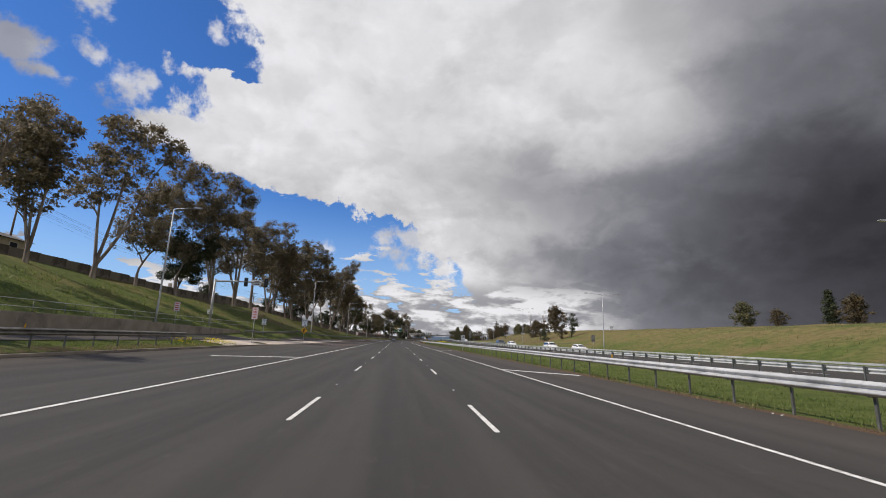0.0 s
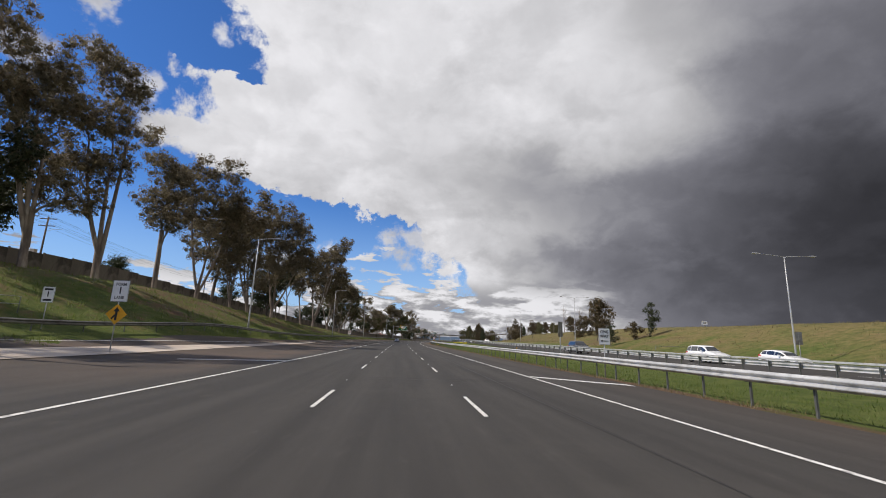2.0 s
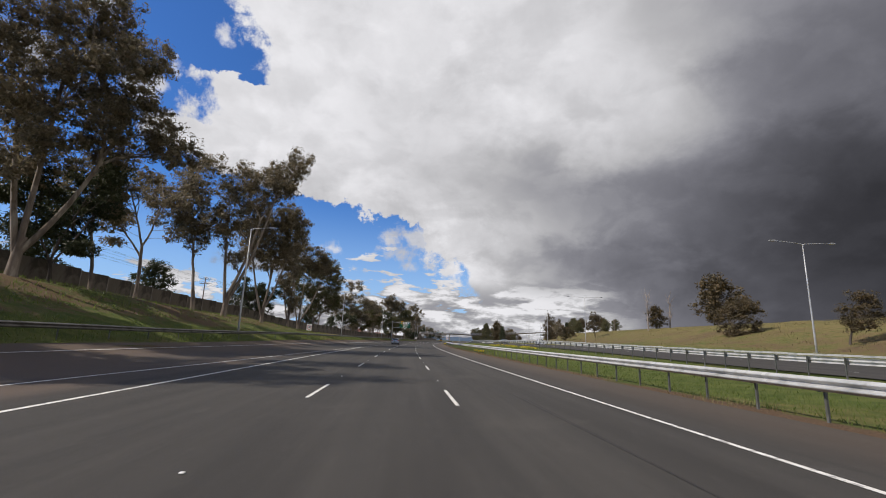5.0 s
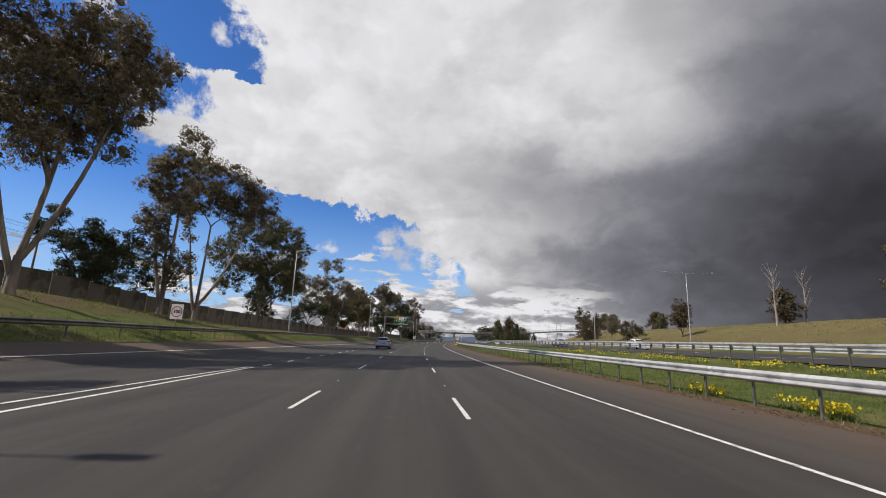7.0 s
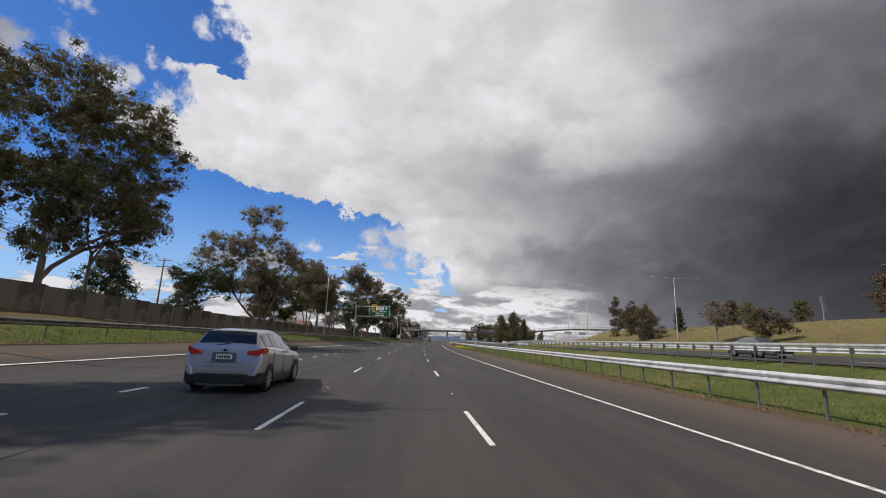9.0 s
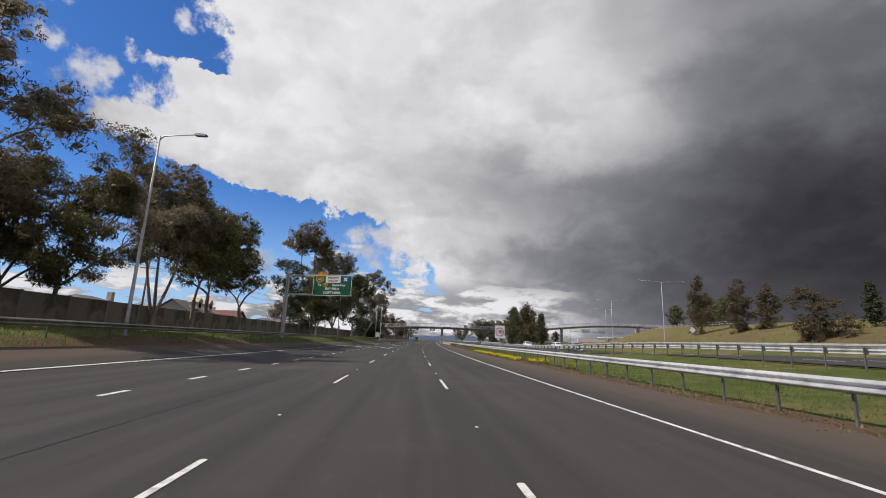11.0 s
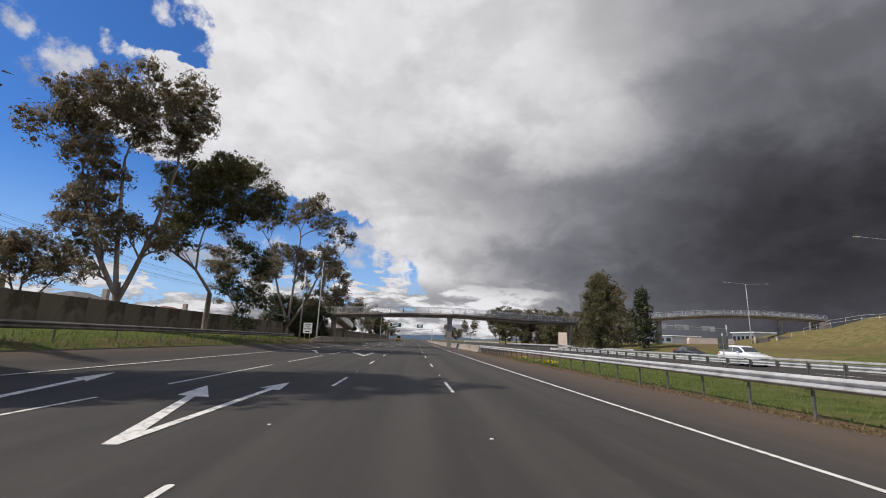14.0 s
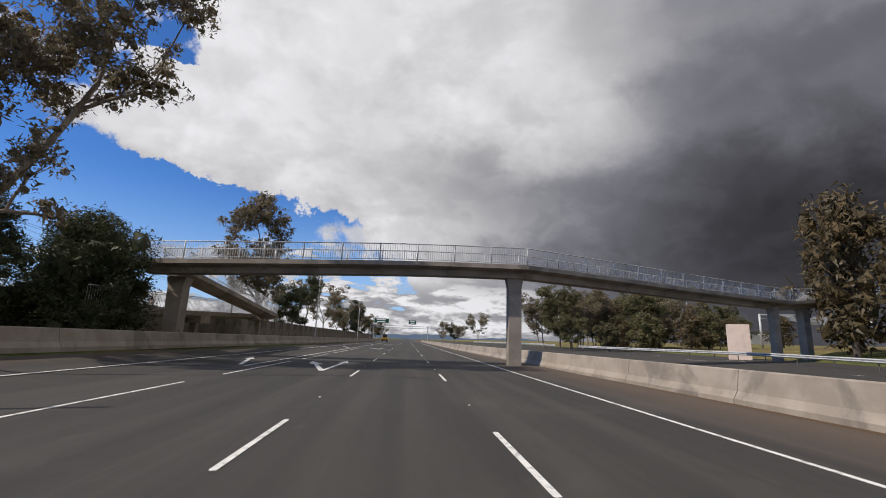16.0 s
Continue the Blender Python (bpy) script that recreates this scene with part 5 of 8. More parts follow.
crown_tree(313.1, -24.1, 40, [(-2.1, 14.7, 1.2), (-0.7, 14.4, 1.3), (0.8, 14.6, 1.3), (-1.3, 12.9, 1.2), (-2.5, 12.0, 1.0), (1.9, 14.6, 0.9), (0.1, 11.8, 1.2), (-1.4, 10.2, 1.2), (1.5, 9.3, 1.8), (3, 11.3, 1.8), (-2, 7.4, 1.3)], 0.11, "L", "tall gum tree with pale limbs and lumpy brown-green crown")
crown_tree(319.4, -23.6, 34, [(-2.2, 14.0, 1.6), (-0.4, 12.7, 1.9), (-3.2, 11.4, 1.6), (-1.1, 10.1, 1.7), (1.3, 11.7, 1.8), (1.0, 8.2, 1.5), (-1.9, 8.0, 1.2), (-2.5, 9.3, 2.0), (0, 7.8, 2.0), (1.8, 8.8, 1.8)], 0.2, "G", "broad gum tree with dense olive-green crown")
crown_tree(331.8, -23.5, 27, [(-1.3, 13.0, 1.7), (-3.2, 15.0, 1.4), (-3.2, 11.4, 1.9), (0.3, 8.8, 2.0), (-1.6, 8.5, 1.7), (1.7, 6.9, 1.1), (-3.5, 8.0, 1.8), (-2.0, 6.4, 1.4)], 0.2, "G", "broad gum tree with dense olive-green crown")
crown_tree(364.1, -22.0, 24, [(-2.6, 21.7, 1.8), (-0.8, 23.2, 1.2), (-5.0, 19.7, 1.6), (0.4, 20.2, 1.9), (-3.0, 18.0, 1.5), (2.9, 17.9, 1.5), (0.9, 15.9, 1.0), (-1.0, 19.1, 1.2)], 0.45, "L", "tall gum tree with bare stem and open high crown")
crown_tree(355.2, -22.0, 28, [(-3.6, 13.2, 1.4), (-2.0, 13.0, 1.5), (-4.9, 10.4, 1.0), (-3.7, 9.3, 1.5), (-1.9, 9.6, 2.0), (0.1, 11.7, 1.8), (-3.3, 6.8, 1.4), (-1.7, 4.3, 1.7), (-0.6, 7.2, 2.0), (-1.3, 2.5, 1.1)], 0.1, "D", "dark green tree with dense irregular crown")
crown_tree(362.6, -20.5, 23, [(-1.6, 10.4, 2.0), (-3.0, 8.3, 2.2), (-0.1, 8.1, 2.4), (2.5, 10.4, 2.4), (4.5, 9.2, 2.2), (1.3, 5.7, 2.3), (6.1, 7.5, 1.9), (-1.4, 4.7, 1.7), (3.8, 5.3, 1.8), (7.4, 6.9, 1.2)], 0.2, "G", "broad dark green tree with dense crown")
crown_tree(392.5, -23.8, 33, [(-5.3, 19.0, 1.3), (-3.1, 20.4, 1.6), (-0.5, 21.1, 1.7), (2.4, 21.1, 1.8), (-6.1, 15.9, 1.3), (4.1, 19.7, 1.2), (-4.1, 17.1, 1.1), (-1.1, 17.6, 1.6), (-3.1, 12.8, 1.9), (2.0, 17.5, 1.5), (-3.6, 9.3, 1.5), (-1.8, 7.3, 1.6), (-0.2, 9.1, 1.4), (2.0, 7.9, 1.3), (-2.6, 4.9, 1.0)], 0.16, "L", "tall gum tree with pale limbs and lumpy brown-green crown")
crown_tree(398.9, -19.5, 25, [(-3.0, 15.3, 2.1), (-0.1, 17.2, 1.6), (2.7, 16.6, 1.7), (4.1, 14.9, 1.4), (-3.7, 13.4, 1.6), (-0.3, 14.1, 1.9), (-3.5, 9.0, 1.6), (2.1, 12.1, 1.6), (5.4, 13.0, 0.9), (-2.0, 11.5, 1.4)], 0.2, "G", "broad gum tree with dense olive-green crown")
crown_tree(405.4, -18.1, 20, [(-1.2, 9.0, 1.8), (0.7, 7.9, 1.8), (-0.1, 4.5, 2.0), (-0.4, 2.1, 1.5), (-2.2, 5.8, 1.3)], 0.06, "D", "dark bushy tree with leaves down to the ground")
crown_tree(429.5, -20.5, 33, [(-4.6, 18.8, 1.2), (-5.2, 17.6, 0.7), (-1.4, 18.8, 0.9), (-1.2, 21.1, 0.7), (0.4, 21.8, 1.1), (1.7, 22.7, 1.3), (3.5, 23.3, 1.3), (1.2, 20.1, 1.2), (3.1, 21.1, 1.3), (5.2, 22.2, 1.2), (4.6, 19.7, 1.4), (7.1, 20.7, 1.3), (8.7, 19.1, 1.0), (8.7, 16.9, 1.3), (6.2, 17.7, 0.8), (-3.1, 14.2, 1.0), (-2.0, 13.4, 1.0), (-0.4, 13.8, 1.2), (1.0, 13.8, 1.2), (-1.1, 11.9, 1.0), (-2.3, 11.3, 1.1), (-4.0, 11.2, 0.7), (3.8, 14.6, 1.5), (5.9, 13.6, 1.4), (7.8, 13.0, 1.0), (4.9, 12.3, 1.3), (2.9, 13.0, 1.4), (1.9, 11.2, 1.4), (1.1, 9.8, 1.1), (3.8, 8.5, 1.3), (3.1, 6.5, 1.0), (4.7, 5.9, 0.8)], 0.12, "L", "wide open gum tree with many bare limbs and scattered clumps")
crown_tree(476.1, -21.1, 18, [(-1.5, 18.8, 1.9), (-4.3, 16.4, 1.5), (1.1, 16.8, 1.7), (-4.5, 12.0, 1.6), (-1.4, 11.3, 2.3), (2.3, 12.6, 1.5), (-2.4, 7.1, 2.1), (1.4, 6.6, 2.1)], 0.3, "L", "tall gum tree with pale limbs and lumpy brown-green crown")
crown_tree(325.0, -25.0, 32, [(-1.5, 14.5, 1.9), (0.8, 13.4, 1.8), (-0.3, 10.8, 1.8), (-2.3, 12.6, 1.8), (1.8, 10.5, 1.5), (-1.5, 9.0, 1.6), (3.1, 13.1, 1.5), (1.5, 7.8, 1.6), (-2.6, 7.4, 1.6)], 0.25, "G", "broad gum tree with dense olive-green crown")
crown_tree(195.8, 60.0, -28, [(0.7, 5.4, 2.4), (-1.5, 3.7, 1.9), (2.2, 4.0, 2.2), (3.1, 1.5, 2.0), (-1.6, 1.1, 2.1), (0.7, 0.6, 2.2), (-0.9, -1.4, 1.4), (3.5, 0.1, 1.3)], 0.12, "R", "rust-brown spreading gum tree on the bank")
crown_tree(168.2, 54.5, -33, [(1.5, 5.6, 1.4), (0.5, 3.9, 1.4), (2.7, 4.6, 1.2), (1.7, 2.9, 1.4), (0.1, 2.2, 1.0), (3.0, 3.1, 0.9)], 0.2, "R", "dark gum tree with rounded crown on the bank")
crown_tree(151.4, 50.7, -38, [(0.4, 4.4, 0.8), (-0.0, 3.2, 0.8), (0.8, 3.0, 0.7), (-0.0, 1.6, 1.0), (0.7, 1.5, 0.9)], 0.08, "D", "small dark upright tree on the bank")
crown_tree(152.4, 57.3, -41, [(-0.4, 3.1, 1.3), (0.7, 3.3, 1.2), (-1.4, 2.4, 0.9), (1.2, 2.2, 1.0), (0.0, 1.7, 1.0), (0.3, 0.6, 0.8)], 0.12, "R", "low rust-brown spreading tree on the bank")
crown_tree(150.9, 60.4, -43, [(0.7, 7.4, 1.1), (0.2, 5.8, 1.1), (1.3, 5.9, 1.1), (0.7, 4.2, 1.3), (1.6, 4.0, 0.8), (0.1, 2.6, 1.3), (1.3, 2.3, 0.8), (0.4, 1.1, 1.1)], 0.1, "D", "tall dark upright tree on the bank")
crown_tree(268.2, 59.9, -42, [(-0.4, 7.2, 1.5), (-1.3, 6.4, 1.2), (0.9, 6.3, 1.3), (-0.6, 4.6, 1.9), (1.1, 4.3, 1.1), (-1.4, 3.2, 1.3), (0.2, 2.3, 1.5), (-0.1, 5.2, 1.6)], 0.12, "R", "tall rust-brown tree on the grassy bank")
crown_tree(283.5, 53.9, -33, [(-1.3, 3.1, 1.7), (0.6, 4.1, 1.8), (1.9, 2.5, 1.4), (-0.8, 1.4, 1.4), (1.7, 3.5, 1.4)], 0.12, "R", "round rust-brown bushy tree on the bank")
crown_tree(294.6, 53.4, -29, [(-0.4, 6.2, 1.2), (0.9, 5.5, 1.1), (-1.2, 4.7, 0.9), (0.1, 3.9, 1.0)], 0.4, "L", "slender pale-limbed gum tree on the bank")
crown_tree(330.3, 58.0, -23, [(-1.6, 5.7, 1.8), (0.9, 5.2, 1.9), (-0.8, 2.0, 2.5), (2.2, 2.1, 2.1), (0.1, -0.1, 2.1)], 0.1, "R", "dark brown bushy tree on the bank")
crown_tree(371.2, 65.7, -36, [(0.2, 12.8, 0.8), (0.3, 11.2, 1.4), (-0.2, 8.7, 2.0), (0.8, 8.0, 1.9), (-0.2, 4.8, 2.5), (1.0, 4.0, 2.3), (0.1, 1.2, 2.5)], 0.06, "R", "upright rusty-brown cypress on the bank")
crown_tree(356.4, 64.5, -41, [(0.3, 10.0, 0.8), (0.4, 8.6, 1.3), (0.0, 6.8, 1.8), (0.8, 5.8, 1.9), (0.1, 4.6, 2.1), (1.0, 3.1, 2.1), (-0.2, 2.1, 2.1), (0.6, 0.1, 2.1)], 0.06, "R", "upright rusty-brown cypress on the bank")
crown_tree(352.0, 67.0, -43, [(0.4, 8.2, 0.8), (0.4, 6.8, 1.3), (-0.1, 5.2, 1.8), (0.7, 4.3, 1.9), (0.0, 2.9, 2.0), (0.8, 1.4, 2.0), (-0.1, 0.6, 1.9), (0.5, -1.1, 1.9)], 0.06, "R", "upright rusty-brown cypress on the bank")
crown_tree(402.4, -40.0, 35, [(-2.1, 7.8, 1.6), (0.1, 8.8, 1.7), (2.2, 8.0, 1.6), (-3.0, 6.0, 1.5), (-0.6, 6.6, 1.9), (2.0, 6.0, 1.7), (3.6, 6.4, 1.2)], 0.3, "L", "round grey-green gum tree behind the fence")
crown_tree(226.8, -40.0, 35, [(-4.0, 7.0, 1.8), (-1.5, 8.2, 1.8), (1.5, 8.0, 1.9), (4.0, 6.8, 1.7), (-3.0, 5.0, 2.0), (0.0, 5.6, 2.4), (3.0, 4.8, 2.0)], 0.15, "D", "dark dense tree behind the timber fence")
RIGHT_TREES = []
RIGHT_TREES += [("olive", 101, 85, 6.2), ("rusty", 92.5, 86, 4), ("pine", 79, 85, 7), ("rusty", 75, 86, 5.6), ("bare", 254.7, 72, 12),
    ("bare2", 257, 80, 10.5), ("rusty", 258, 76, 7), ("rusty", 232, 80, 13), ("pine", 330, 66, 6.2)]
RIGHT_TREES += [("olive", 422, 88, 7), ("olive", 408, 88, 9.5), ("rusty", 415, 95, 9), ("pine", 439, 45, 11.5), ("olive", 330, 84, 6), ("rusty", 340, 86, 7), ("olive", 310, 82, 5),
    ("olive", 396, 88, 8), ("bare2", 300, 78, 4.6), ("c", 600, 30, 13), ("d", 640, 26, 11), ("h", 680, 28, 10), ("f", 720, 24, 14), ("d", 800, 30, 11)]
wr = random.Random(77)
for i in range(34):
    row = i % 3
    k = wr.choice(("g", "e", "d", "c", "a", "rusty", "c")) if row else wr.choice(("olive", "rusty", "g", "rusty"))
    RIGHT_TREES.append((k, 478 + row * 11 + wr.uniform(0, 9), 27 + (i // 3) * 3.0 + wr.uniform(-1.5, 1.5), wr.uniform(4, 6.5) if not row else wr.uniform(8.5, 12.0)))
for i, (k, s, u, h) in enumerate(RIGHT_TREES):
    tree(k, s, u, h, i * 61.0 % 360, 1.0, "trees beyond the opposite carriageway")
tree("big", 431.5, 33.2, 13.8, 200, .76, "trees beyond the opposite carriageway")
tree("rusty", 449.2, 41.6, 15.2, 40, .74, "trees beyond the opposite carriageway")


# ======================================================= footbridge over the freeway
def bezier_like(pts, n):
    """Points along a smooth line through (u, value) pairs."""
    us = np.linspace(pts[0][0], pts[-1][0], n)
    xs, ys = [p[0] for p in pts], [p[1] for p in pts]
    v = np.interp(us, xs, ys)
    k = np.hanning(7)
    v = np.convolve(np.pad(v, 3, mode="edge"), k / k.sum(), "valid")
    return list(zip(us, v))


def footbridge():
    base = thing("footbridge", at(440, -16, 0), "concrete footbridge with galvanised railings crossing the freeway", "bridge")
    inv = base.matrix_basis.inverted()
    bend = lambda u: 440.0 + max(0, u - 8) * 0.40
    deck = bezier_like([(-16.2, 5.65), (-10, 5.95), (0, 6.35), (7.2, 6.45), (15, 6.4), (24, 6.3), (37, 6.3)], 34)
    far = bezier_like([(37, 6.3), (46, 7.3), (57, 8.5), (72, 9.9), (84, 10.4), (95, 10.5), (108, 10.3)], 40)
    sbend = lambda u: 451.6 + max(0, u - 37) * 0.20

    def span(name, line_pts, sf, half=1.25, thick=0.78):
        V, Fc = [], []
        for u, z in line_pts:
            s = sf(u)
            for ds, dz in ((-half, .0), (-half, -.28), (-half * .45, -.42), (-half * .4, -thick), (half * .4, -thick), (half * .45, -.42), (half, -.28), (half, .0)):
                V.append(inv @ W(s + ds, float(u), float(z) + dz))
        n = 8
        for i in range(len(line_pts) - 1):
            for j in range(n):
                Fc.append((i * n + j, (i + 1) * n + j, (i + 1) * n + (j + 1) % n, i * n + (j + 1) % n))
        Fc += [tuple(range(n)), tuple(range(len(V) - n, len(V)))[::-1]]
        place(name, mesh_of(name, V, Fc, CONCRETE), base, None, "grey concrete bridge deck")
        # railings on both edges
        for e in (-half + .08, half - .08):
            rail = place("railing", tube_mesh("railing", [inv @ W(sf(u) + e, float(u), float(z) + 1.12) for u, z in line_pts], .035, GALV, 6), base, None, "galvanised railing with upright bars")
            place("lower_rail", tube_mesh("lower_rail", [inv @ W(sf(u) + e, float(u), float(z) + .12) for u, z in line_pts], .025, GALV, 6), rail)
            BV, BF = [], []
            u0, u1 = line_pts[0][0], line_pts[-1][0]
            us, zs = [p[0] for p in line_pts], [p[1] for p in line_pts]
            u = u0
            while u < u1:
                z = float(np.interp(u, us, zs))
                v, f = ring_tube([inv @ W(sf(u) + e, float(u), z + .1), inv @ W(sf(u) + e, float(u), z + 1.1)], [.011, .011], 4, False)
                BF += [tuple(i + len(BV) for i in q) for q in f]
                BV += v
                u += .15
            bars = place("baluster_infill", mesh_of("baluster_infill", BV, BF, GALV), rail)
            tagged(bars, kind="stuff")
            for u in np.arange(u0 + .1, u1, 2.4):
                z = float(np.interp(u, us, zs))
                place("rail_post", tube_mesh("rail_post", [inv @ W(sf(u) + e, float(u), z), inv @ W(sf(u) + e, float(u), z + 1.14)], .035, GALV, 6), rail)

    span("deck", deck, bend)
    span("deck", far, sbend)
    for s, u, top, wx, wy in ((440, 7.3, 5.55, .42, .34), (441.5, -15.0, 4.75, .45, .5), (450.2, 34.6, 5.5, .24, .40), (452.0, 39.3, 5.6, .30, .45), (455.8, 57.5, 7.75, .42, .5), (462.8, 93, 9.7, .42, .5)):
        bm = bmesh.new()
        g = land(s, u)
        prism(bm, [(-wx, g - .3), (wx, g - .3), (wx * 1.05, top - .5), (wx * 1.3, top), (wx * 1.3, top + .14), (-wx * 1.3, top + .14), (-wx * 1.3, top), (-wx * 1.05, top - .5)], -wy, wy)
        part("pier", bm, CONCRETE, base, "tapered concrete pier", m=inv @ at(s, u, 0))
    # ramp down from the left landing, turning back on itself
    for (s0, u0, z0), (s1, u1, z1) in (((441.5, -15.5, 5.6), (462, -15.2, 3.6)), ((462, -17.4, 3.55), (436, -17.8, 2.6))):
        V, Fc = [], []
        n = 8
        for k in range(9):
            f = k / 8
            s, u, z = s0 + (s1 - s0) * f, u0 + (u1 - u0) * f, z0 + (z1 - z0) * f
            for du, dz in ((-.95, 0), (-.95, -.35), (-.4, -.6), (.4, -.6), (.95, -.35), (.95, 0)):
                V.append(inv @ W(s, u + du, z + dz))
        for i in range(8):
            for j in range(6):
                Fc.append((i * 6 + j, (i + 1) * 6 + j, (i + 1) * 6 + (j + 1) % 6, i * 6 + (j + 1) % 6))
        Fc += [tuple(range(6)), tuple(range(len(V) - 6, len(V)))[::-1]]
        place("ramp", mesh_of("ramp", V, Fc, CONCRETE), base, None, "sloping concrete access ramp")
        for du in (-.88, .88):
            pts = [inv @ W(s0 + (s1 - s0) * k / 8, u0 + (u1 - u0) * k / 8 + du, z0 + (z1 - z0) * k / 8 + 1.1) for k in range(9)]
            rail = place("railing", tube_mesh("railing", pts, .03, GALV, 6), base, None, "galvanised railing with upright bars")
            BV, BF = [], []
            for k in range(130):
                f = k / 129
                p = inv @ W(s0 + (s1 - s0) * f, u0 + (u1 - u0) * f + du, z0 + (z1 - z0) * f)
                v, q = ring_tube([p, p + Vector((0, 0, 1.1))], [.011, .011], 4, False)
                BF += [tuple(i + len(BV) for i in w) for w in q]
                BV += v
            tagged(place("baluster_infill", mesh_of("baluster_infill", BV, BF, GALV), rail), kind="stuff")
    for s, u, z in ((462, -16.3, 3.3), (450, -17.6, 2.6)):
        bm = bmesh.new()
        box(bm, (-.9, -.9, z - .5), (.9, .9, z + .25), .03)
        box(bm, (-.25, -.25, 0.6), (.25, .25, z - .5), .02)
        part("landing", bm, CONCRETE, base, "concrete ramp landing", m=inv @ at(s, u, 0))


footbridge()
bm = bmesh.new()
box(bm, (-1.0, -.2, -.3), (1.0, .2, 3.55), .03)
tagged(new("screen_wall", bm_mesh("screen_wall", bm, BEIGE)), "tall beige rendered wall block beside the far lanes", "wall").matrix_basis = on(454.4, 34.2, -34)
# pale low walls on the lawn and the far bridge end
for s, u, ln, turn in ((446.5, 75, 5.5, 66), (450.5, 84.5, 10.0, 66)):
    bm = bmesh.new()
    box(bm, (-.2, -ln / 2, -.3), (.2, ln / 2, 1.05), .03)
    box(bm, (-.24, -ln / 2, 1.052), (.24, ln / 2, 1.13), .02)
    tagged(new("low_wall", bm_mesh("low_wall", bm, PALE_CONCRETE)), "low pale concrete wall on the lawn", "wall", "low walls on the lawn").matrix_basis = on(s, u, -turn)
bm = bmesh.new()
box(bm, (-1.6, -1.5, -1.5), (1.6, 1.5, 1.2), .04)
tagged(new("abutment", bm_mesh("abutment", bm, CONCRETE)), "grey concrete bridge abutment on the bank", "abutment").matrix_basis = at(465.6, 106.5, 8.4)


# ======================================================= street lamps
def lamp_post(s, u, h, arms, reach, label, group, turn=0.0, arm_mat=None):
    base = thing("street_lamp", on(s, u, turn), label, "street lamp", group)
    pole = place("pole", tube_mesh("pole", [(0, 0, -.3), (0, 0, 1.2), (0, 0, h * .6), (0, 0, h)], [.115, .11, .08, .05], POLE, 10), base)
    bm = bmesh.new()
    box(bm, (-.2, -.2, 0.0), (.2, .2, .035), .008)
    part("base_plate", bm, POLE, base)
    for d in arms:
        pts = [(0, 0, h - .25), (d * .25, 0, h + .02), (d * reach * .6, 0, h + .16), (d * reach, 0, h + .24)]
        arm = place("arm", tube_mesh("arm", pts, [.045, .04, .034, .03], POLE, 8), base)
        bm = bmesh.new()
        prism(bm, [(-.05, -.06), (.15, -.1), (.62, -.09), (.75, -.03), (.70, .05), (.2, .09), (-.05, .04)], -.14, .14)
        bmesh.ops.bevel(bm, geom=bm.edges[:], offset=.02, segments=2, affect="EDGES")
        part("lantern", bm, SIGN_BACK, arm, "grey lamp head", m=Matrix.Translation((d * reach, 0, h + .25)) @ Matrix.Diagonal((d, 1, 1, 1)))


for s, u, h in ((50, -25.6, 12.4), (107.5, -20, 12.2), (170, -18.8, 12.4), (233, -18.2, 12.4), (297, -16.2, 12.6), (363, -16.1, 12.8), (424.5, -14.3, 12.3), (487, -15, 12.3), (550, -15, 12.3), (610, -15, 12.3)):
    lamp_post(s, u, h, (1,), 2.2, "tall single-arm galvanised street lamp on the verge", "lamps along the left verge")
lamp_post(-12, -25.6, 12.4, (1,), 2.2, "tall single-arm galvanised street lamp on the verge", "lamps along the left verge")
for s, u, h in ((32, 44, 12.2), (94, 45.2, 12.2), (165, 47, 12.6), (247.3, 50, 13.1), (305, 52, 13), (364.5, 53.6, 13.3), (402, 57.5, 12.6), (447, 73, 12.8), (505, 62, 12.5), (560, 62, 12.5)):
    lamp_post(s, u, h, (1, -1), 4.6 if s > 200 else 3.4, "tall double-arm street lamp beyond the opposite carriageway", "double lamps on the far side")
bare_pole = thing("steel_pole", on(417, -15), "tall bare tapered steel pole on the verge", "pole")
place("pole", tube_mesh("pole", [(0, 0, -.3), (0, 0, 5), (0, 0, 9.6)], [.12, .10, .07], POLE, 10), bare_pole)


# ======================================================= signs
def text_mesh(text, size, material, depth=0.002):
    cu = bpy.data.curves.new("lettering", "FONT")
    cu.body, cu.size, cu.align_x, cu.align_y, cu.extrude = text, size, "CENTER", "CENTER", depth
    cu.resolution_u, cu.offset = 3, size * 0.022
    ob = bpy.data.objects.new("lettering", cu)
    scene.collection.objects.link(ob)
    me = bpy.data.meshes.new_from_object(ob.evaluated_get(bpy.context.evaluated_depsgraph_get()))
    bpy.data.objects.remove(ob)
    me.materials.clear()
    me.materials.append(material)
    return me


FACE = Matrix.Rotation(math.pi / 2, 4, "X")


def letters(parent, text, x, z, size, material, squeeze=1.0, y=-0.012, bold=0.0):
    me = text_mesh(text, size, material)
    place("lettering", me, parent, Matrix.Translation((x, y, z)) @ FACE @ Matrix.Diagonal((squeeze, 1, 1, 1)))


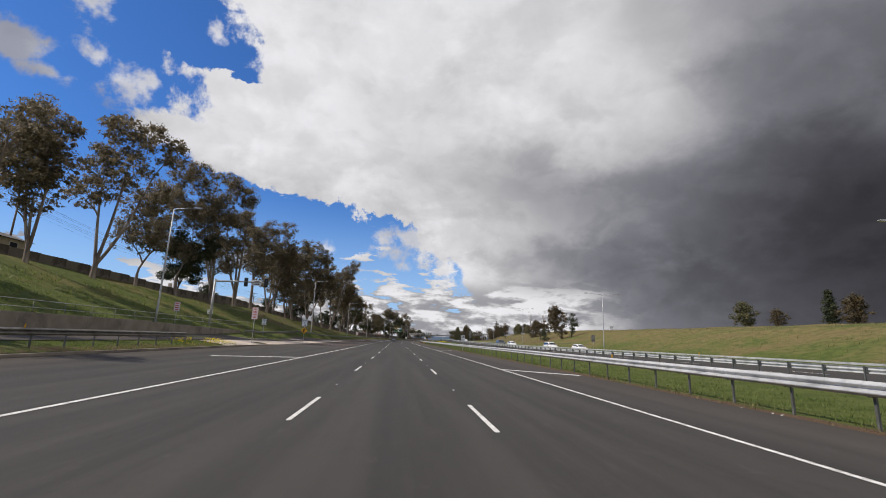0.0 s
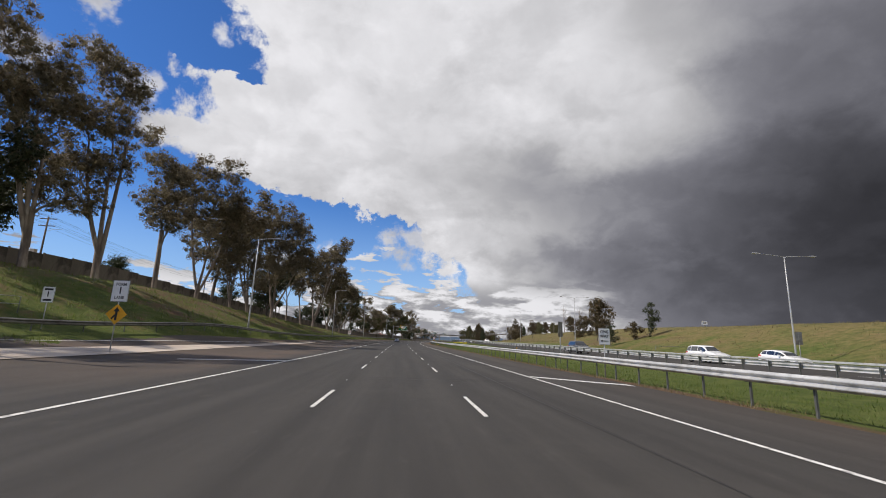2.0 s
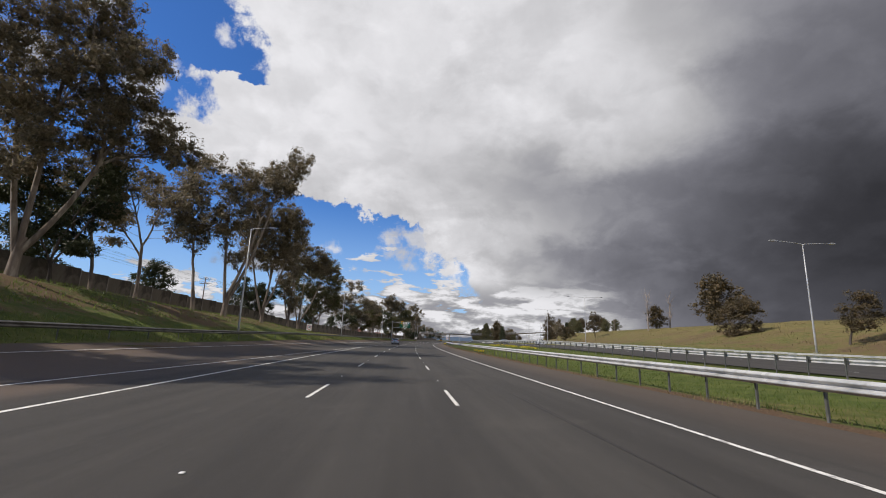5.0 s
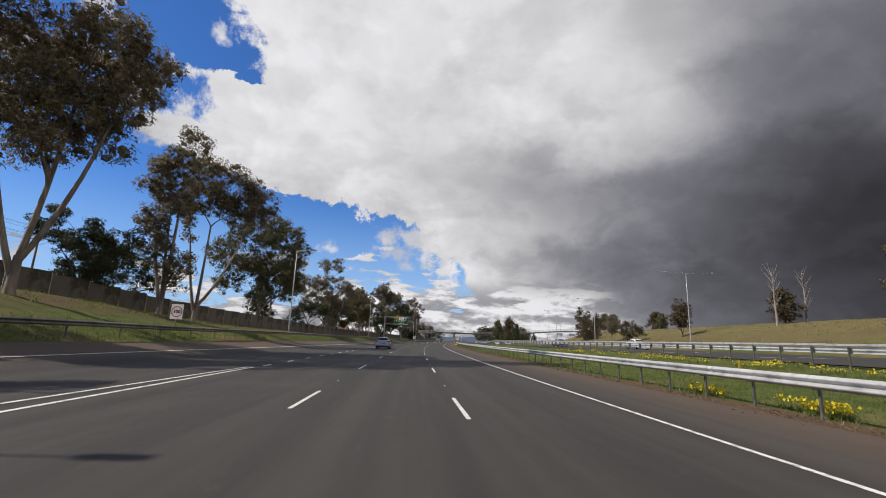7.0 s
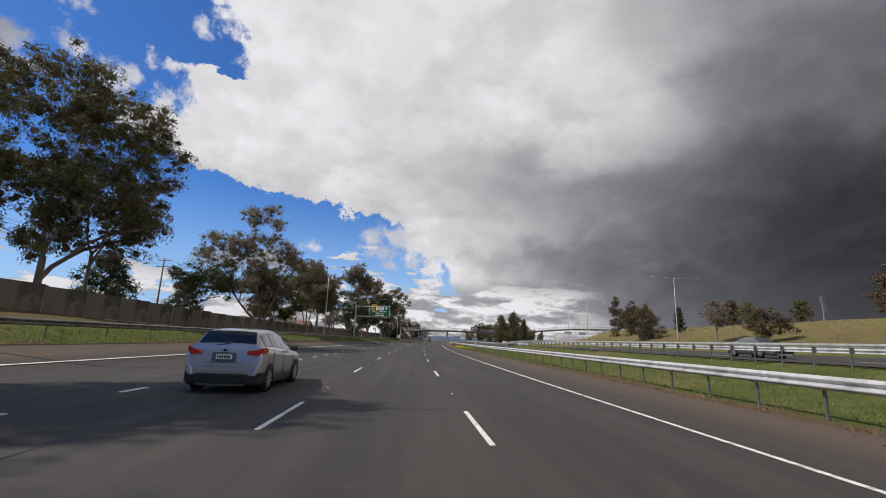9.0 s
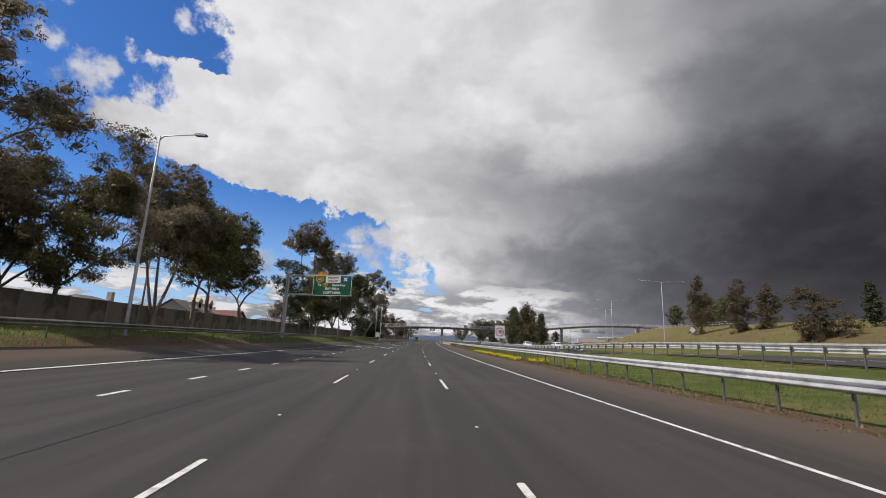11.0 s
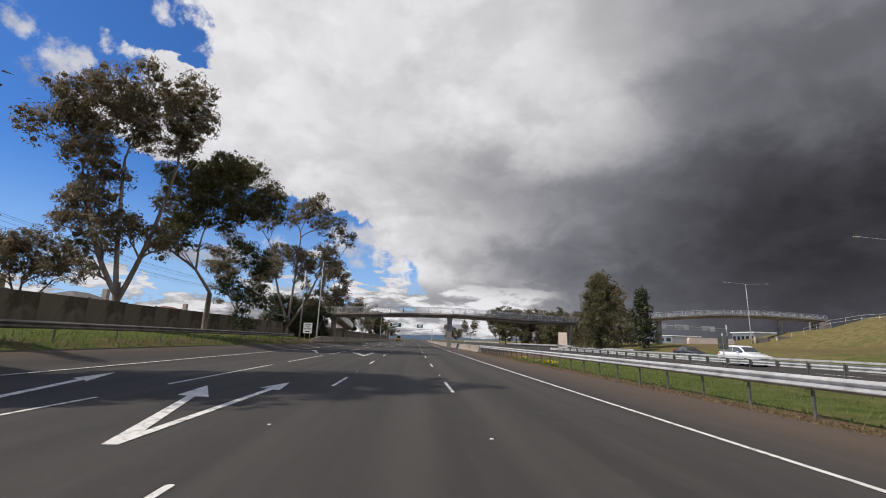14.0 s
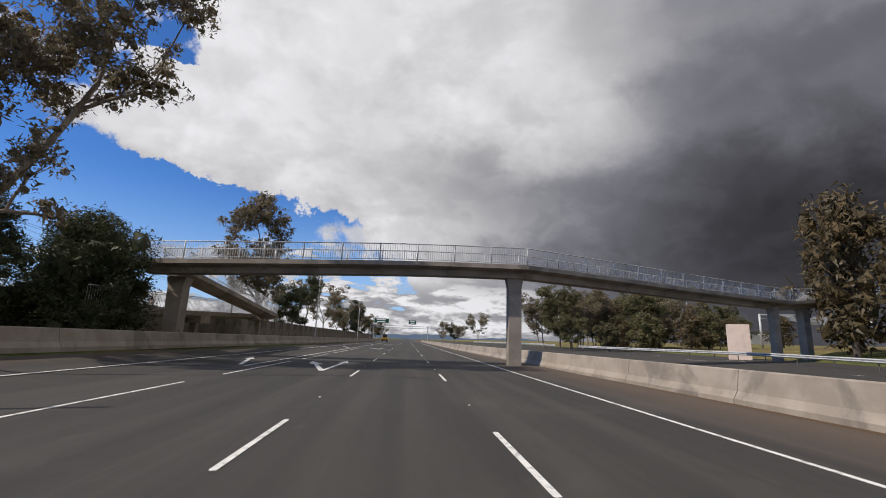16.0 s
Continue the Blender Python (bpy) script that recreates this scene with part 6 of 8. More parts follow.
def plate(parent, name, w, h, x, z, material, r=0.05, y0=-0.006, y1=0.006, label="", border=None, bw=0.03):
    bm = bmesh.new()
    prism(bm, rounded(w, h, r), y0, y1)
    ob = part(name, bm, material, parent, label, m=Matrix.Translation((x, 0, z)))
    if border:
        bm = bmesh.new()
        o, i = rounded(w - bw, h - bw, r), rounded(w - 3 * bw, h - 3 * bw, max(r - bw, .008))
        vo = [bm.verts.new((a, y0 - .003, b)) for a, b in o]
        vi = [bm.verts.new((a, y0 - .003, b)) for a, b in i]
        for k in range(len(o)):
            j = (k + 1) % len(o)
            bm.faces.new([vo[k], vo[j], vi[j], vi[k]])
        part("border", bm, border, ob)
    return ob


def posts(parent, xs, h, r=.03):
    for x in xs:
        place("post", tube_mesh("post", [(x, .03, -.3), (x, .03, h)], r, POLE, 8), parent)


def bars(parent, rows, w, z0, dz, material, h=.05):
    """Plain bars where writing cannot be read."""
    for k in range(rows):
        bm = bmesh.new()
        ww = w * (1 - .18 * (k % 2))
        box(bm, (-ww / 2, -.011, z0 - k * dz - h / 2), (ww / 2, -.007, z0 - k * dz + h / 2))
        part("text_bar", bm, material, parent)


def ring(parent, x, z, r, width, material, y=-.010):
    bm = bmesh.new()
    vo = [bm.verts.new((x + r * math.cos(a), y, z + r * math.sin(a))) for a in np.linspace(0, 2 * math.pi, 49)[:-1]]
    vi = [bm.verts.new((x + (r - width) * math.cos(a), y, z + (r - width) * math.sin(a))) for a in np.linspace(0, 2 * math.pi, 49)[:-1]]
    for k in range(48):
        bm.faces.new([vo[k], vo[(k + 1) % 48], vi[(k + 1) % 48], vi[k]])
    part("ring", bm, material, parent, "red ring")


def speed_sign(s, u, z0, w=0.95, h=1.25, turn=0.0):
    b = thing("speed_sign", on(s, u, turn), "white speed limit sign with a red ring", "road sign", "speed signs")
    g = z0 - land(s, u)
    posts(b, (0,), g + h, .035)
    p = plate(b, "panel", w, h, 0, g + h / 2, WHITE_SIGN, .06, label="white panel with rounded corners")
    ring(p, 0, 0, w * .45, w * .075, RED)
    letters(p, "100", 0, 0, w * .42, BLACK, .92)


speed_sign(318.4, 10.02, 1.88, 1.06, 1.38)
speed_sign(205, -19.2, 2.35, 1.0, 1.25)
# one-way sign in the median
b = thing("one_way_sign", on(67.8, 10.02), "white one way sign with black letters and arrow", "road sign")
g = 1.40 - land(67.8, 10.0)
posts(b, (0,), g + .9)
p = plate(b, "panel", .58, .80, 0, g + .52, WHITE_SIGN, .05, border=BLACK, bw=.011)
letters(p, "ONE", 0, .22, .21, BLACK, .95)
letters(p, "WAY", 0, .01, .21, BLACK, .95)
bm = bmesh.new()
prism(bm, [(-.21, -.22), (-.10, -.155), (-.10, -.20), (.20, -.20), (.20, -.235), (-.10, -.235), (-.10, -.285)], -.012, -.008)
part("arrow", bm, BLACK, p)
# stop sign board at the ramp meter
b = thing("ramp_sign", on(48.9, -15.2), "faded white board with red letters on a post", "road sign")
g = 2.9 - land(48.9, -15.2)
posts(b, (0,), g + 1.1)
p = plate(b, "panel", .62, 1.25, 0, g + .62, PINK_SIGN, .04, border=RED, bw=.012)
for k, w in enumerate(("STOP", "HERE", "ON RED", "SIGNAL")):
    letters(p, w, 0, .42 - k * .28, .21, RED, .72 if len(w) < 5 else .55)
b = thing("ramp_sign", on(52, -24.6), "faded white board with red letters on a post", "road sign")
posts(b, (0,), 2.6)
p = plate(b, "panel", .62, 1.05, 0, 2.1, PINK_SIGN, .04, border=RED, bw=.012)
bars(p, 4, .42, .36, .24, RED, .10)
# form one lane board with the merge diamond below
b = thing("form_lane_sign", on(70.1, -14.2), "form one lane board above a yellow merge diamond", "road sign")
g0 = land(70.1, -14.2)
posts(b, (0,), 3.7 - g0 + .1)
p = plate(b, "panel", .80, 1.08, 0, 3.28 - g0, WHITE_SIGN, .05, border=BLACK, bw=.014)
letters(p, "FORM", 0, .33, .20, BLACK, .95)
letters(p, "1", 0, .02, .46, BLACK, 1)
letters(p, "LANE", 0, -.33, .20, BLACK, .95)
bm = bmesh.new()
prism(bm, [(0, .51), (.51, 0), (0, -.51), (-.51, 0)], -.006, .006)
dmd = part("diamond", bm, YELLOW_SIGN, b, "yellow warning diamond", m=Matrix.Translation((0, 0, 2.12 - g0)))
bm = bmesh.new()
prism(bm, [(-.055, -.30), (.055, -.30), (.055, .14), (.15, .14), (0, .36), (-.15, .14), (-.055, .14), (-.055, .02), (-.24, -.20), (-.17, -.27), (-.055, -.13)], -.012, -.008)
part("arrow", bm, BLACK, dmd)
b = thing("form_lane_sign", on(76, -21.9), "form one lane board on the grass bank", "road sign")
posts(b, (0,), 2.5)
p = plate(b, "panel", .72, .98, 0, 2.2, WHITE_SIGN, .05, border=BLACK, bw=.014)
letters(p, "1", 0, .02, .46, BLACK, 1)
bars(p, 1, .5, .33, .1, BLACK, .12)
bars(p, 1, .5, -.33, .1, BLACK, .12)
# ramp meter signal on its mast arm
b = thing("signal_mast", on(63.2, -25.4), "grey mast with signal heads over the ramp", "traffic signal")
g0 = land(63.2, -25.4)
place("mast", tube_mesh("mast", [(0, 0, -.3), (0, 0, 8.6 - g0)], [.17, .14], POLE, 10), b)
place("mast_arm", tube_mesh("mast_arm", [(0, 0, 8.3 - g0), (3.5, 0, 8.4 - g0), (6.9, 0, 8.4 - g0)], [.13, .11, .09], POLE, 8), b)
for x in (4.1, 6.8):
    bm = bmesh.new()
    box(bm, (x - .24, -.10, 7.75 - g0), (x + .24, .10, 8.95 - g0), .03)
    head = part("signal_head", bm, BLACK, b, "black signal head")
    for k in range(2):
        bm = bmesh.new()
        tube_bm(bm, [(x, -.10, 8.1 + k * .5 - g0), (x, -.26, 8.1 + k * .5 - g0)], [.13, .13], 12)
        part("visor", bm, BLACK, head)
p = plate(b, "panel", 1.3, .75, 5.5, 8.3 - g0, WHITE_SIGN, .04, label="small white board")
bars(p, 3, .8, .22, .21, BLACK, .09)
p = plate(b, "panel", .7, .55, -.1, 3.6 - g0 + .5, WHITE_SIGN, .04, label="small white board")
bars(p, 2, .5, .1, .2, BLACK, .07)
# report board
b = thing("information_sign", on(419.2, -14.5), "white board with black lettering on two posts", "road sign")
g0 = land(419.2, -14.5)
posts(b, (-.35, .35), 3.1 - g0)
p = plate(b, "panel", 1.25, 1.5, 0, 2.45 - g0, WHITE_SIGN, .05, border=BLACK, bw=.015)
for k, w in enumerate(("REPORT", "ROAD", "HAZARDS")):
    letters(p, w, 0, .48 - k * .29, .24, BLACK, .95)
bars(p, 1, .6, -.48, .1, BLACK, .14)
# warning diamonds and the back of a board beyond
b = thing("warning_diamond", on(350.5, 51.5), "pale warning diamond on a post at the bank", "road sign")
posts(b, (0,), 3.2)
bm = bmesh.new()
prism(bm, [(0, .6), (.6, 0), (0, -.6), (-.6, 0)], -.006, .006)
part("diamond", bm, WHITE_SIGN, b, "pale diamond", m=Matrix.Translation((0, 0, 2.7)))
for s, u, h in ((84.4, 13.9, 3.5), (88, 40, 3.4), (384, 21.9, 2.6)):
    b = thing("road_sign", on(s, u, 40 if s < 86 else 0), "bare metal back of a road sign on a post", "road sign")
    posts(b, (0,), h, .04)
    plate(b, "panel", .75, 1.3 if h > 3 else .9, 0, h - .65, OLD_GALV, .04)
b = thing("bank_board", on(152.7, 76), "small white board on low posts in the grass", "sign board")
posts(b, (-.4, .4), 1.1)
p = plate(b, "panel", 1.5, .9, 0, 1.0, WHITE_SIGN, .03, label="white board")
bars(p, 2, 1.0, .15, .3, BLACK, .1)
b = thing("pipe_barrier", on(118, 47.5, 80), "low grey pipe barrier across the grass", "barrier")
place("rail", tube_mesh("rail", [(0, -4.5, 1.0), (0, 4.5, 1.0)], .03, GALV_POST, 8), b)
for y in (-4.5, 4.5):
    place("post", tube_mesh("post", [(0, y, -.5), (0, y, 1.02)], .035, GALV_POST, 8), b)


# ------------------------------------------------------- cantilever direction sign
def direction_sign():
    b = thing("direction_sign", on(327.3, -16.2, -12), "large green freeway direction sign on a cantilever gantry", "road sign")
    g0 = land(327.3, -16.2)
    bm = bmesh.new()
    box(bm, (-.17, -.17, -.3), (.17, .17, 9.35 - g0), .02)
    part("mast", bm, POLE, b, "square grey steel mast")
    for z in (9.0, 6.55):
        bm = bmesh.new()
        box(bm, (.17, -.09, z - .12 - g0), (8.9, .09, z + .12 - g0), .015)
        part("boom", bm, POLE, b, "grey steel boom")
    cx, cz, w, h = 6.25, 7.72 - g0, 5.2, 2.6
    p = plate(b, "panel", w, h, cx, cz, GREEN_SIGN, .16, -.24, -.20, "green panel with white border", WHITE, .045)
    Y = -.246
    # route shield, grey road name plate, airport symbol
    bm = bmesh.new()
    prism(bm, [(-.5, .32), (.5, .32), (.53, -.12), (.3, -.32), (0, -.42), (-.3, -.32), (-.53, -.12)], Y - .004, Y)
    sh = part("shield", bm, YELLOW_SIGN, p, "gold route shield", m=Matrix.Translation((-1.72, 0, .78)))
    bm = bmesh.new()
    prism(bm, [(-.43, .26), (.43, .26), (.45, -.09), (.26, -.26), (0, -.34), (-.26, -.26), (-.45, -.09)], Y - .007, Y - .002)
    part("shield_field", bm, GREEN_SIGN, sh)
    letters(sh, "M80", 0, -.02, .40, YELLOW_SIGN, .85, Y - .012)
    bm = bmesh.new()
    prism(bm, [(-1.0, -.42), (1.0, -.42), (1.0, .42), (-1.0, .42)], Y - .004, Y)
    nm = part("name_plate", bm, PINK_SIGN, p, "pale road name plate", m=Matrix.Translation((.08, 0, .78)))
    letters(nm, "WESTERN", 0, .19, .36, BLACK, .88, Y - .009)
    letters(nm, "RING RD", 0, -.20, .36, BLACK, .88, Y - .009)
    bm = bmesh.new()
    prism(bm, [(-.34, -.34), (.34, -.34), (.34, .34), (-.34, .34)], Y - .004, Y)
    ap = part("airport_symbol", bm, BLUE, p, "blue aeroplane symbol", m=Matrix.Translation((1.72, 0, .80)))
    bm = bmesh.new()
    for rot in (45, -45):
        box(bm, (-.30, Y - .009, -.05), (.30, Y - .005, .05), 0, Matrix.Rotation(radians(rot), 4, "Y"))
    part("aeroplane", bm, WHITE, ap)
    letters(p, "To", -1.72, .06, .40, WHITE, .9, Y - .006)
    bm = bmesh.new()
    prism(bm, [(-.33, .22), (.33, .22), (.34, -.10), (.18, -.24), (0, -.30), (-.18, -.24), (-.34, -.10)], Y - .004, Y)
    sh = part("shield", bm, YELLOW_SIGN, p, "small gold route shield", m=Matrix.Translation((-.93, 0, .08)))
    bm = bmesh.new()
    prism(bm, [(-.28, .17), (.28, .17), (.29, -.08), (.15, -.19), (0, -.24), (-.15, -.19), (-.29, -.08)], Y - .007, Y - .002)
    part("shield_field", bm, GREEN_SIGN, sh)
    letters(sh, "M31", 0, -.01, .24, YELLOW_SIGN, .85, Y - .012)
    letters(p, "Hume Fwy", .85, .06, .42, WHITE, .95, Y - .006)
    letters(p, "EXIT 500 m", .02, -.42, .42, WHITE, .9, Y - .006)
    letters(p, "2 LEFT LANES", .02, -.90, .40, WHITE, .95, Y - .006)
    q = plate(b, "exit_plate", 1.3, .42, cx - 1.35, cz + 1.56, YELLOW_SIGN, .03, -.24, -.20, "yellow exit plate", BLACK, .012)
    letters(q, "OD8", .15, 0, .36, BLACK, .9, Y - .004)
    bm = bmesh.new()
    prism(bm, [(-.55, .12), (-.38, .12), (-.43, .06), (-.30, -.10), (-.34, -.13), (-.47, .02), (-.52, -.04)], Y - .006, Y - .002)
    part("arrow", bm, BLACK, q)


direction_sign()


def far_gantry(s, uL, uR, h, boards):
    b = thing("sign_gantry", at(s, 0, 0), "grey sign gantry spanning the carriageway", "gantry")
    for u in (uL, uR):
        bm = bmesh.new()
        box(bm, (u - .22, -.22, land(s, u) - .3), (u + .22, .22, h + .3), .02)
        part("leg", bm, POLE, b)
    for dz in (0, .9):
        bm = bmesh.new()
        box(bm, (uL, -.12, h - .12 - dz), (uR, .12, h + .12 - dz), .02)
        part("beam", bm, POLE, b)
    for x, z, w, hh in boards:
        p = plate(b, "panel", w, hh, x, z, GREEN_SIGN, .15, -.26, -.20, "green direction board", WHITE, .05)
        for k in range(2):
            bm = bmesh.new()
            ww = w * (.62 - .1 * k)
            box(bm, (-ww / 2, -.275, .25 * hh - k * .45 * hh - .12 * hh), (ww / 2, -.27, .25 * hh - k * .45 * hh + .12 * hh))
            part("text_bar", bm, WHITE, p)


far_gantry(621, -17.5, 9.4, 7.3, ((-12.6, 9.4, 7.0, 2.2), (2.0, 9.2, 3.6, 2.0)))


# ======================================================= vehicles
GLASS = plain("tinted_glass", (0.015, 0.019, 0.022), 0.06, 0.0, spec=0.4, trans=0.15)
TYRE = mat("tyre_rubber", (0.012, 0.012, 0.012), (0.022, 0.022, 0.022), 6, .85, fine=60)
ALLOY = plain("alloy_wheel", (0.55, 0.56, 0.58), .28, .9)
TAIL_RED = plain("tail_lamp", (0.48, 0.012, 0.012), .12, spec=.8)
HEAD_LAMP = plain("head_lamp", (0.75, 0.77, 0.8), .08, .3, spec=.8)
TRIM = plain("black_plastic", (0.015, 0.015, 0.016), .55)


def paint(name, c, metal=0.0, rough=0.25):
    m = plain(name, c, rough, metal)
    b = m.node_tree.nodes["Principled BSDF"]
    b.inputs["Coat Weight"].default_value = 0.8
    b.inputs["Coat Roughness"].default_value = 0.06
    t = m.node_tree
    tc = t.nodes.new("ShaderNodeTexCoord")
    n = noise_of(t, tc.outputs["Object"], 2.2, 5, .6)
    t.links.new(remap(t, n, .3, .7, rough - .05, rough + .12, "LINEAR"), b.inputs["Roughness"])
    dirt = noise_of(t, tc.outputs["Object"], 1.4, 6, .65)
    sep = t.nodes.new("ShaderNodeSeparateXYZ")
    t.links.new(tc.outputs["Object"], sep.inputs[0])
    k = mth(t, "MULTIPLY", remap(t, sep.outputs[2], .75, .2), remap(t, dirt, .35, .65, .1, .5))
    t.links.new(blend(t, k, c, (0.10, 0.085, 0.07)), b.inputs["Base Color"])
    return m


SILVER = paint("silver_paint", (0.42, 0.415, 0.41), .45, .32)
CAR_WHITE = paint("white_car_paint", (0.78, 0.78, 0.77))
CAR_DARK = paint("dark_car_paint", (0.025, 0.028, 0.032), .3)
CAR_GREY = paint("grey_car_paint", (0.16, 0.17, 0.18), .5)
TRUCK_YELLOW = paint("yellow_truck_paint", (0.62, 0.33, 0.02))

# along y: half width, belt height, roof height, half width of the roof
HATCH = [(0.0, .70, .58, .59, .62), (.025, .84, .68, .70, .76), (.06, .89, .88, .90, .82), (.11, .90, 1.03, 1.05, .80), (.17, .905, 1.07, 1.14, .74), (.28, .91, 1.08, 1.30, .68), (.42, .91, 1.08, 1.45, .63), (.60, .91, 1.07, 1.50, .61), (1.0, .91, 1.05, 1.525, .60), (1.5, .91, 1.02, 1.53, .60),
         (2.05, .91, .98, 1.47, .59), (2.45, .91, .96, 1.38, .60), (2.8, .91, .95, 1.20, .64), (3.15, .905, .94, 1.0, .72), (3.5, .90, .90, .94, .72), (3.9, .87, .82, .86, .66), (4.2, .80, .70, .73, .58), (4.34, .66, .52, .54, .5)]
WAGON = [(0.0, .70, .6, .61, .62), (.05, .86, .85, .88, .78), (.10, .89, 1.05, 1.14, .76), (.18, .90, 1.08, 1.50, .68), (.32, .90, 1.08, 1.66, .64), (.8, .91, 1.07, 1.72, .63), (1.8, .91, 1.06, 1.73, .63), (2.5, .91, 1.05, 1.68, .63), (2.95, .91, 1.05, 1.40, .66), (3.3, .905, 1.05, 1.12, .74), (3.9, .89, .98, 1.04, .72), (4.35, .85, .88, .92, .66), (4.55, .72, .62, .64, .55)]
SEDAN = [(0.0, .68, .56, .57, .6), (.04, .84, .74, .76, .74), (.1, .88, .96, .98, .76), (.4, .90, 1.0, 1.03, .74), (.75, .905, 1.0, 1.12, .68), (1.15, .91, .99, 1.38, .60), (1.6, .91, .98, 1.45, .58), (2.2, .91, .96, 1.44, .58), (2.7, .91, .95, 1.28, .62), (3.15, .90, .94, 1.0, .70), (3.7, .88, .88, .92, .68), (4.3, .83, .74, .78, .6), (4.55, .66, .52, .54, .5)]


def car(profile, m, material, label, group="", detail=False, flip=False, arch=(0.72, 3.36)):
    base = thing("car", m @ (Matrix.Rotation(math.pi, 4, "Z") if flip else Matrix.Identity(4)), label, "car", group)
    L = profile[-1][0]
    ys = sorted(set([p[0] for p in profile] + [round(float(v), 3) for v in np.arange(.15, L - .1, .16)]))
    col = list(zip(*profile))
    g = lambda y, k: float(np.interp(y, col[0], col[k]))
    cut = lambda y: max([math.sqrt(max(0, .36 ** 2 - (y - a) ** 2)) for a in arch] + [0])

    def ringpts(y):
        w, zb, zr, wr = g(y, 1), g(y, 2), g(y, 3), g(y, 4)
        lo = max(.19 if .15 < y < L - .15 else .30, .30 + cut(y) if cut(y) > .05 else 0)
        lo = min(lo, zb - .12)
        q = [(0, .19), (w * .80, .19), (w * .96, lo), (w, max(.5, lo + .04) if zb > .6 else lo + .05), (w * 1.0, zb - .16 * (zb > .8)), (w * .985, zb - .02), (w * .96, zb)]
        for f in (.12, .5, .85, .97):
            x = w * .96 + (wr - w * .96) * f ** .9
            q.append((x, zb + (zr - zb) * f))
        q += [(wr * .86, zr + .012), (wr * .45, zr + .03), (0, zr + .035)]
        return q
    V, Fc = [], []
    rows = [ringpts(y) for y in ys]
    n = len(rows[0])
    for y, r in zip(ys, rows):
        for x, z in r:
            V.append((x, y, z))
        for x, z in r:
            V.append((-x, y, z))
    for i in range(len(ys) - 1):
        for j in range(n - 1):
            a, b = i * 2 * n + j, (i + 1) * 2 * n + j
            Fc.append((a, b, b + 1, a + 1))
            Fc.append((a + n, a + n + 1, b + n + 1, b + n))
    for i in (0, len(ys) - 1):
        o = i * 2 * n
        Fc.append([o + j for j in range(n)] + [o + n + j for j in range(n - 1, 0, -1)])
    body = place("body", mesh_of("body", V, Fc, material, True), base)
    body.data.materials.append(TRIM)
    for p in body.data.polygons:
        if p.center.z < .47 and p.center.y < .5 or p.center.z < .27:
            p.material_index = 1
    # side glass, three lights a side
    roof_y = [p[0] for p in profile if p[3] - p[2] > .24]
    y0, y1 = roof_y[0] - .02, roof_y[-1] + .16
    cuts = [(y0, y0 + (y1 - y0) * .22), (y0 + (y1 - y0) * .24, y0 + (y1 - y0) * .58), (y0 + (y1 - y0) * .60, y1)]
    for side in (1, -1):
        for a, b in cuts:
            gv, gf = [], []
            for k, y in enumerate(np.linspace(a, b, 6)):
                w, zb, zr, wr = g(y, 1) * .96, g(y, 2), g(y, 3), g(y, 4)
                for f in (.14, .84):
                    gv.append((side * (w + (wr - w) * f ** .9 + .012), float(y), zb + (zr - zb) * f))
            for k in range(5):
                gf.append((2 * k, 2 * k + 1, 2 * k + 3, 2 * k + 2) if side > 0 else (2 * k, 2 * k + 2, 2 * k + 3, 2 * k + 1))
            place("side_window", mesh_of("side_window", gv, gf, GLASS), base)
    # rear and front glass
    for nm, a, b in (("rear_window", roof_y[0] - (.24 if profile is HATCH else .06), roof_y[0] - .01), ("windscreen", y1 + .12, y1 - .42)):
        gv, gf = [], []
        for y in np.linspace(a, b, 5):
            wr, zr = g(y, 4), g(y, 3)
            for f in (-.9, -.5, 0, .5, .9):
                gv.append((wr * f * (1.04 if nm == "rear_window" else 1.0), float(y) + (-.012 if nm == "rear_window" else .012), zr + .045 - .025 * abs(f) ** 2))
        for i in range(4):
            for j in range(4):
                q = (i * 5 + j, i * 5 + j + 1, (i + 1) * 5 + j + 1, (i + 1) * 5 + j)
                gf.append(q)
        place(nm, mesh_of(nm, gv, gf, GLASS, True), base)
    for a in arch:
        for side in (1, -1):
            x = side * (g(a, 1) - .085)
            tv, tf = ring_tube([(x - side * .11, a, .315), (x - side * .10, a, .315), (x + side * .09, a, .315), (x + side * .105, a, .315)], [.27, .315, .315, .27], 24, False)
            wheel = place("wheel", mesh_of("wheel", tv, tf, TYRE, True), base, None, "black tyre on alloy wheel")
            bm = bmesh.new()
            hub = bmesh.ops.create_cone(bm, cap_ends=True, segments=20, radius1=.225, radius2=.20, depth=.05)
            bmesh.ops.transform(bm, matrix=Matrix.Translation((x + side * .05, a, .315)) @ Matrix.Rotation(math.pi / 2 * side, 4, "Y"), verts=bm.verts[:])
            part("rim", bm, TRIM, wheel)
            bm = bmesh.new()
            for k in range(10):
                box(bm, (-.01, -.026, .03), (.01, .026, .22), 0, Matrix.Translation((x + side * .086, a, .315)) @ Matrix.Rotation(k * math.pi / 5, 4, "X"))
            bmesh.ops.create_circle(bm, cap_ends=True, segments=16, radius=.05, matrix=Matrix.Translation((x + side * .092, a, .315)) @ Matrix.Rotation(math.pi / 2, 4, "Y"))
            part("spokes", bm, ALLOY, wheel, "silver alloy spokes")
    for a in arch:
        for side in (1, -1):
            av = [(side * (g(a, 1) + .004), a + .375 * math.cos(q), .315 + .375 * math.sin(q)) for q in np.linspace(-.25, math.pi + .25, 22)]
            av += [(side * (g(a, 1) - .12), y, z) for x, y, z in av]
            place("wheel_arch", mesh_of("wheel_arch", av, [tuple(range(22))] + [(k, k + 1, k + 23, k + 22) for k in range(21)], TRIM), base)
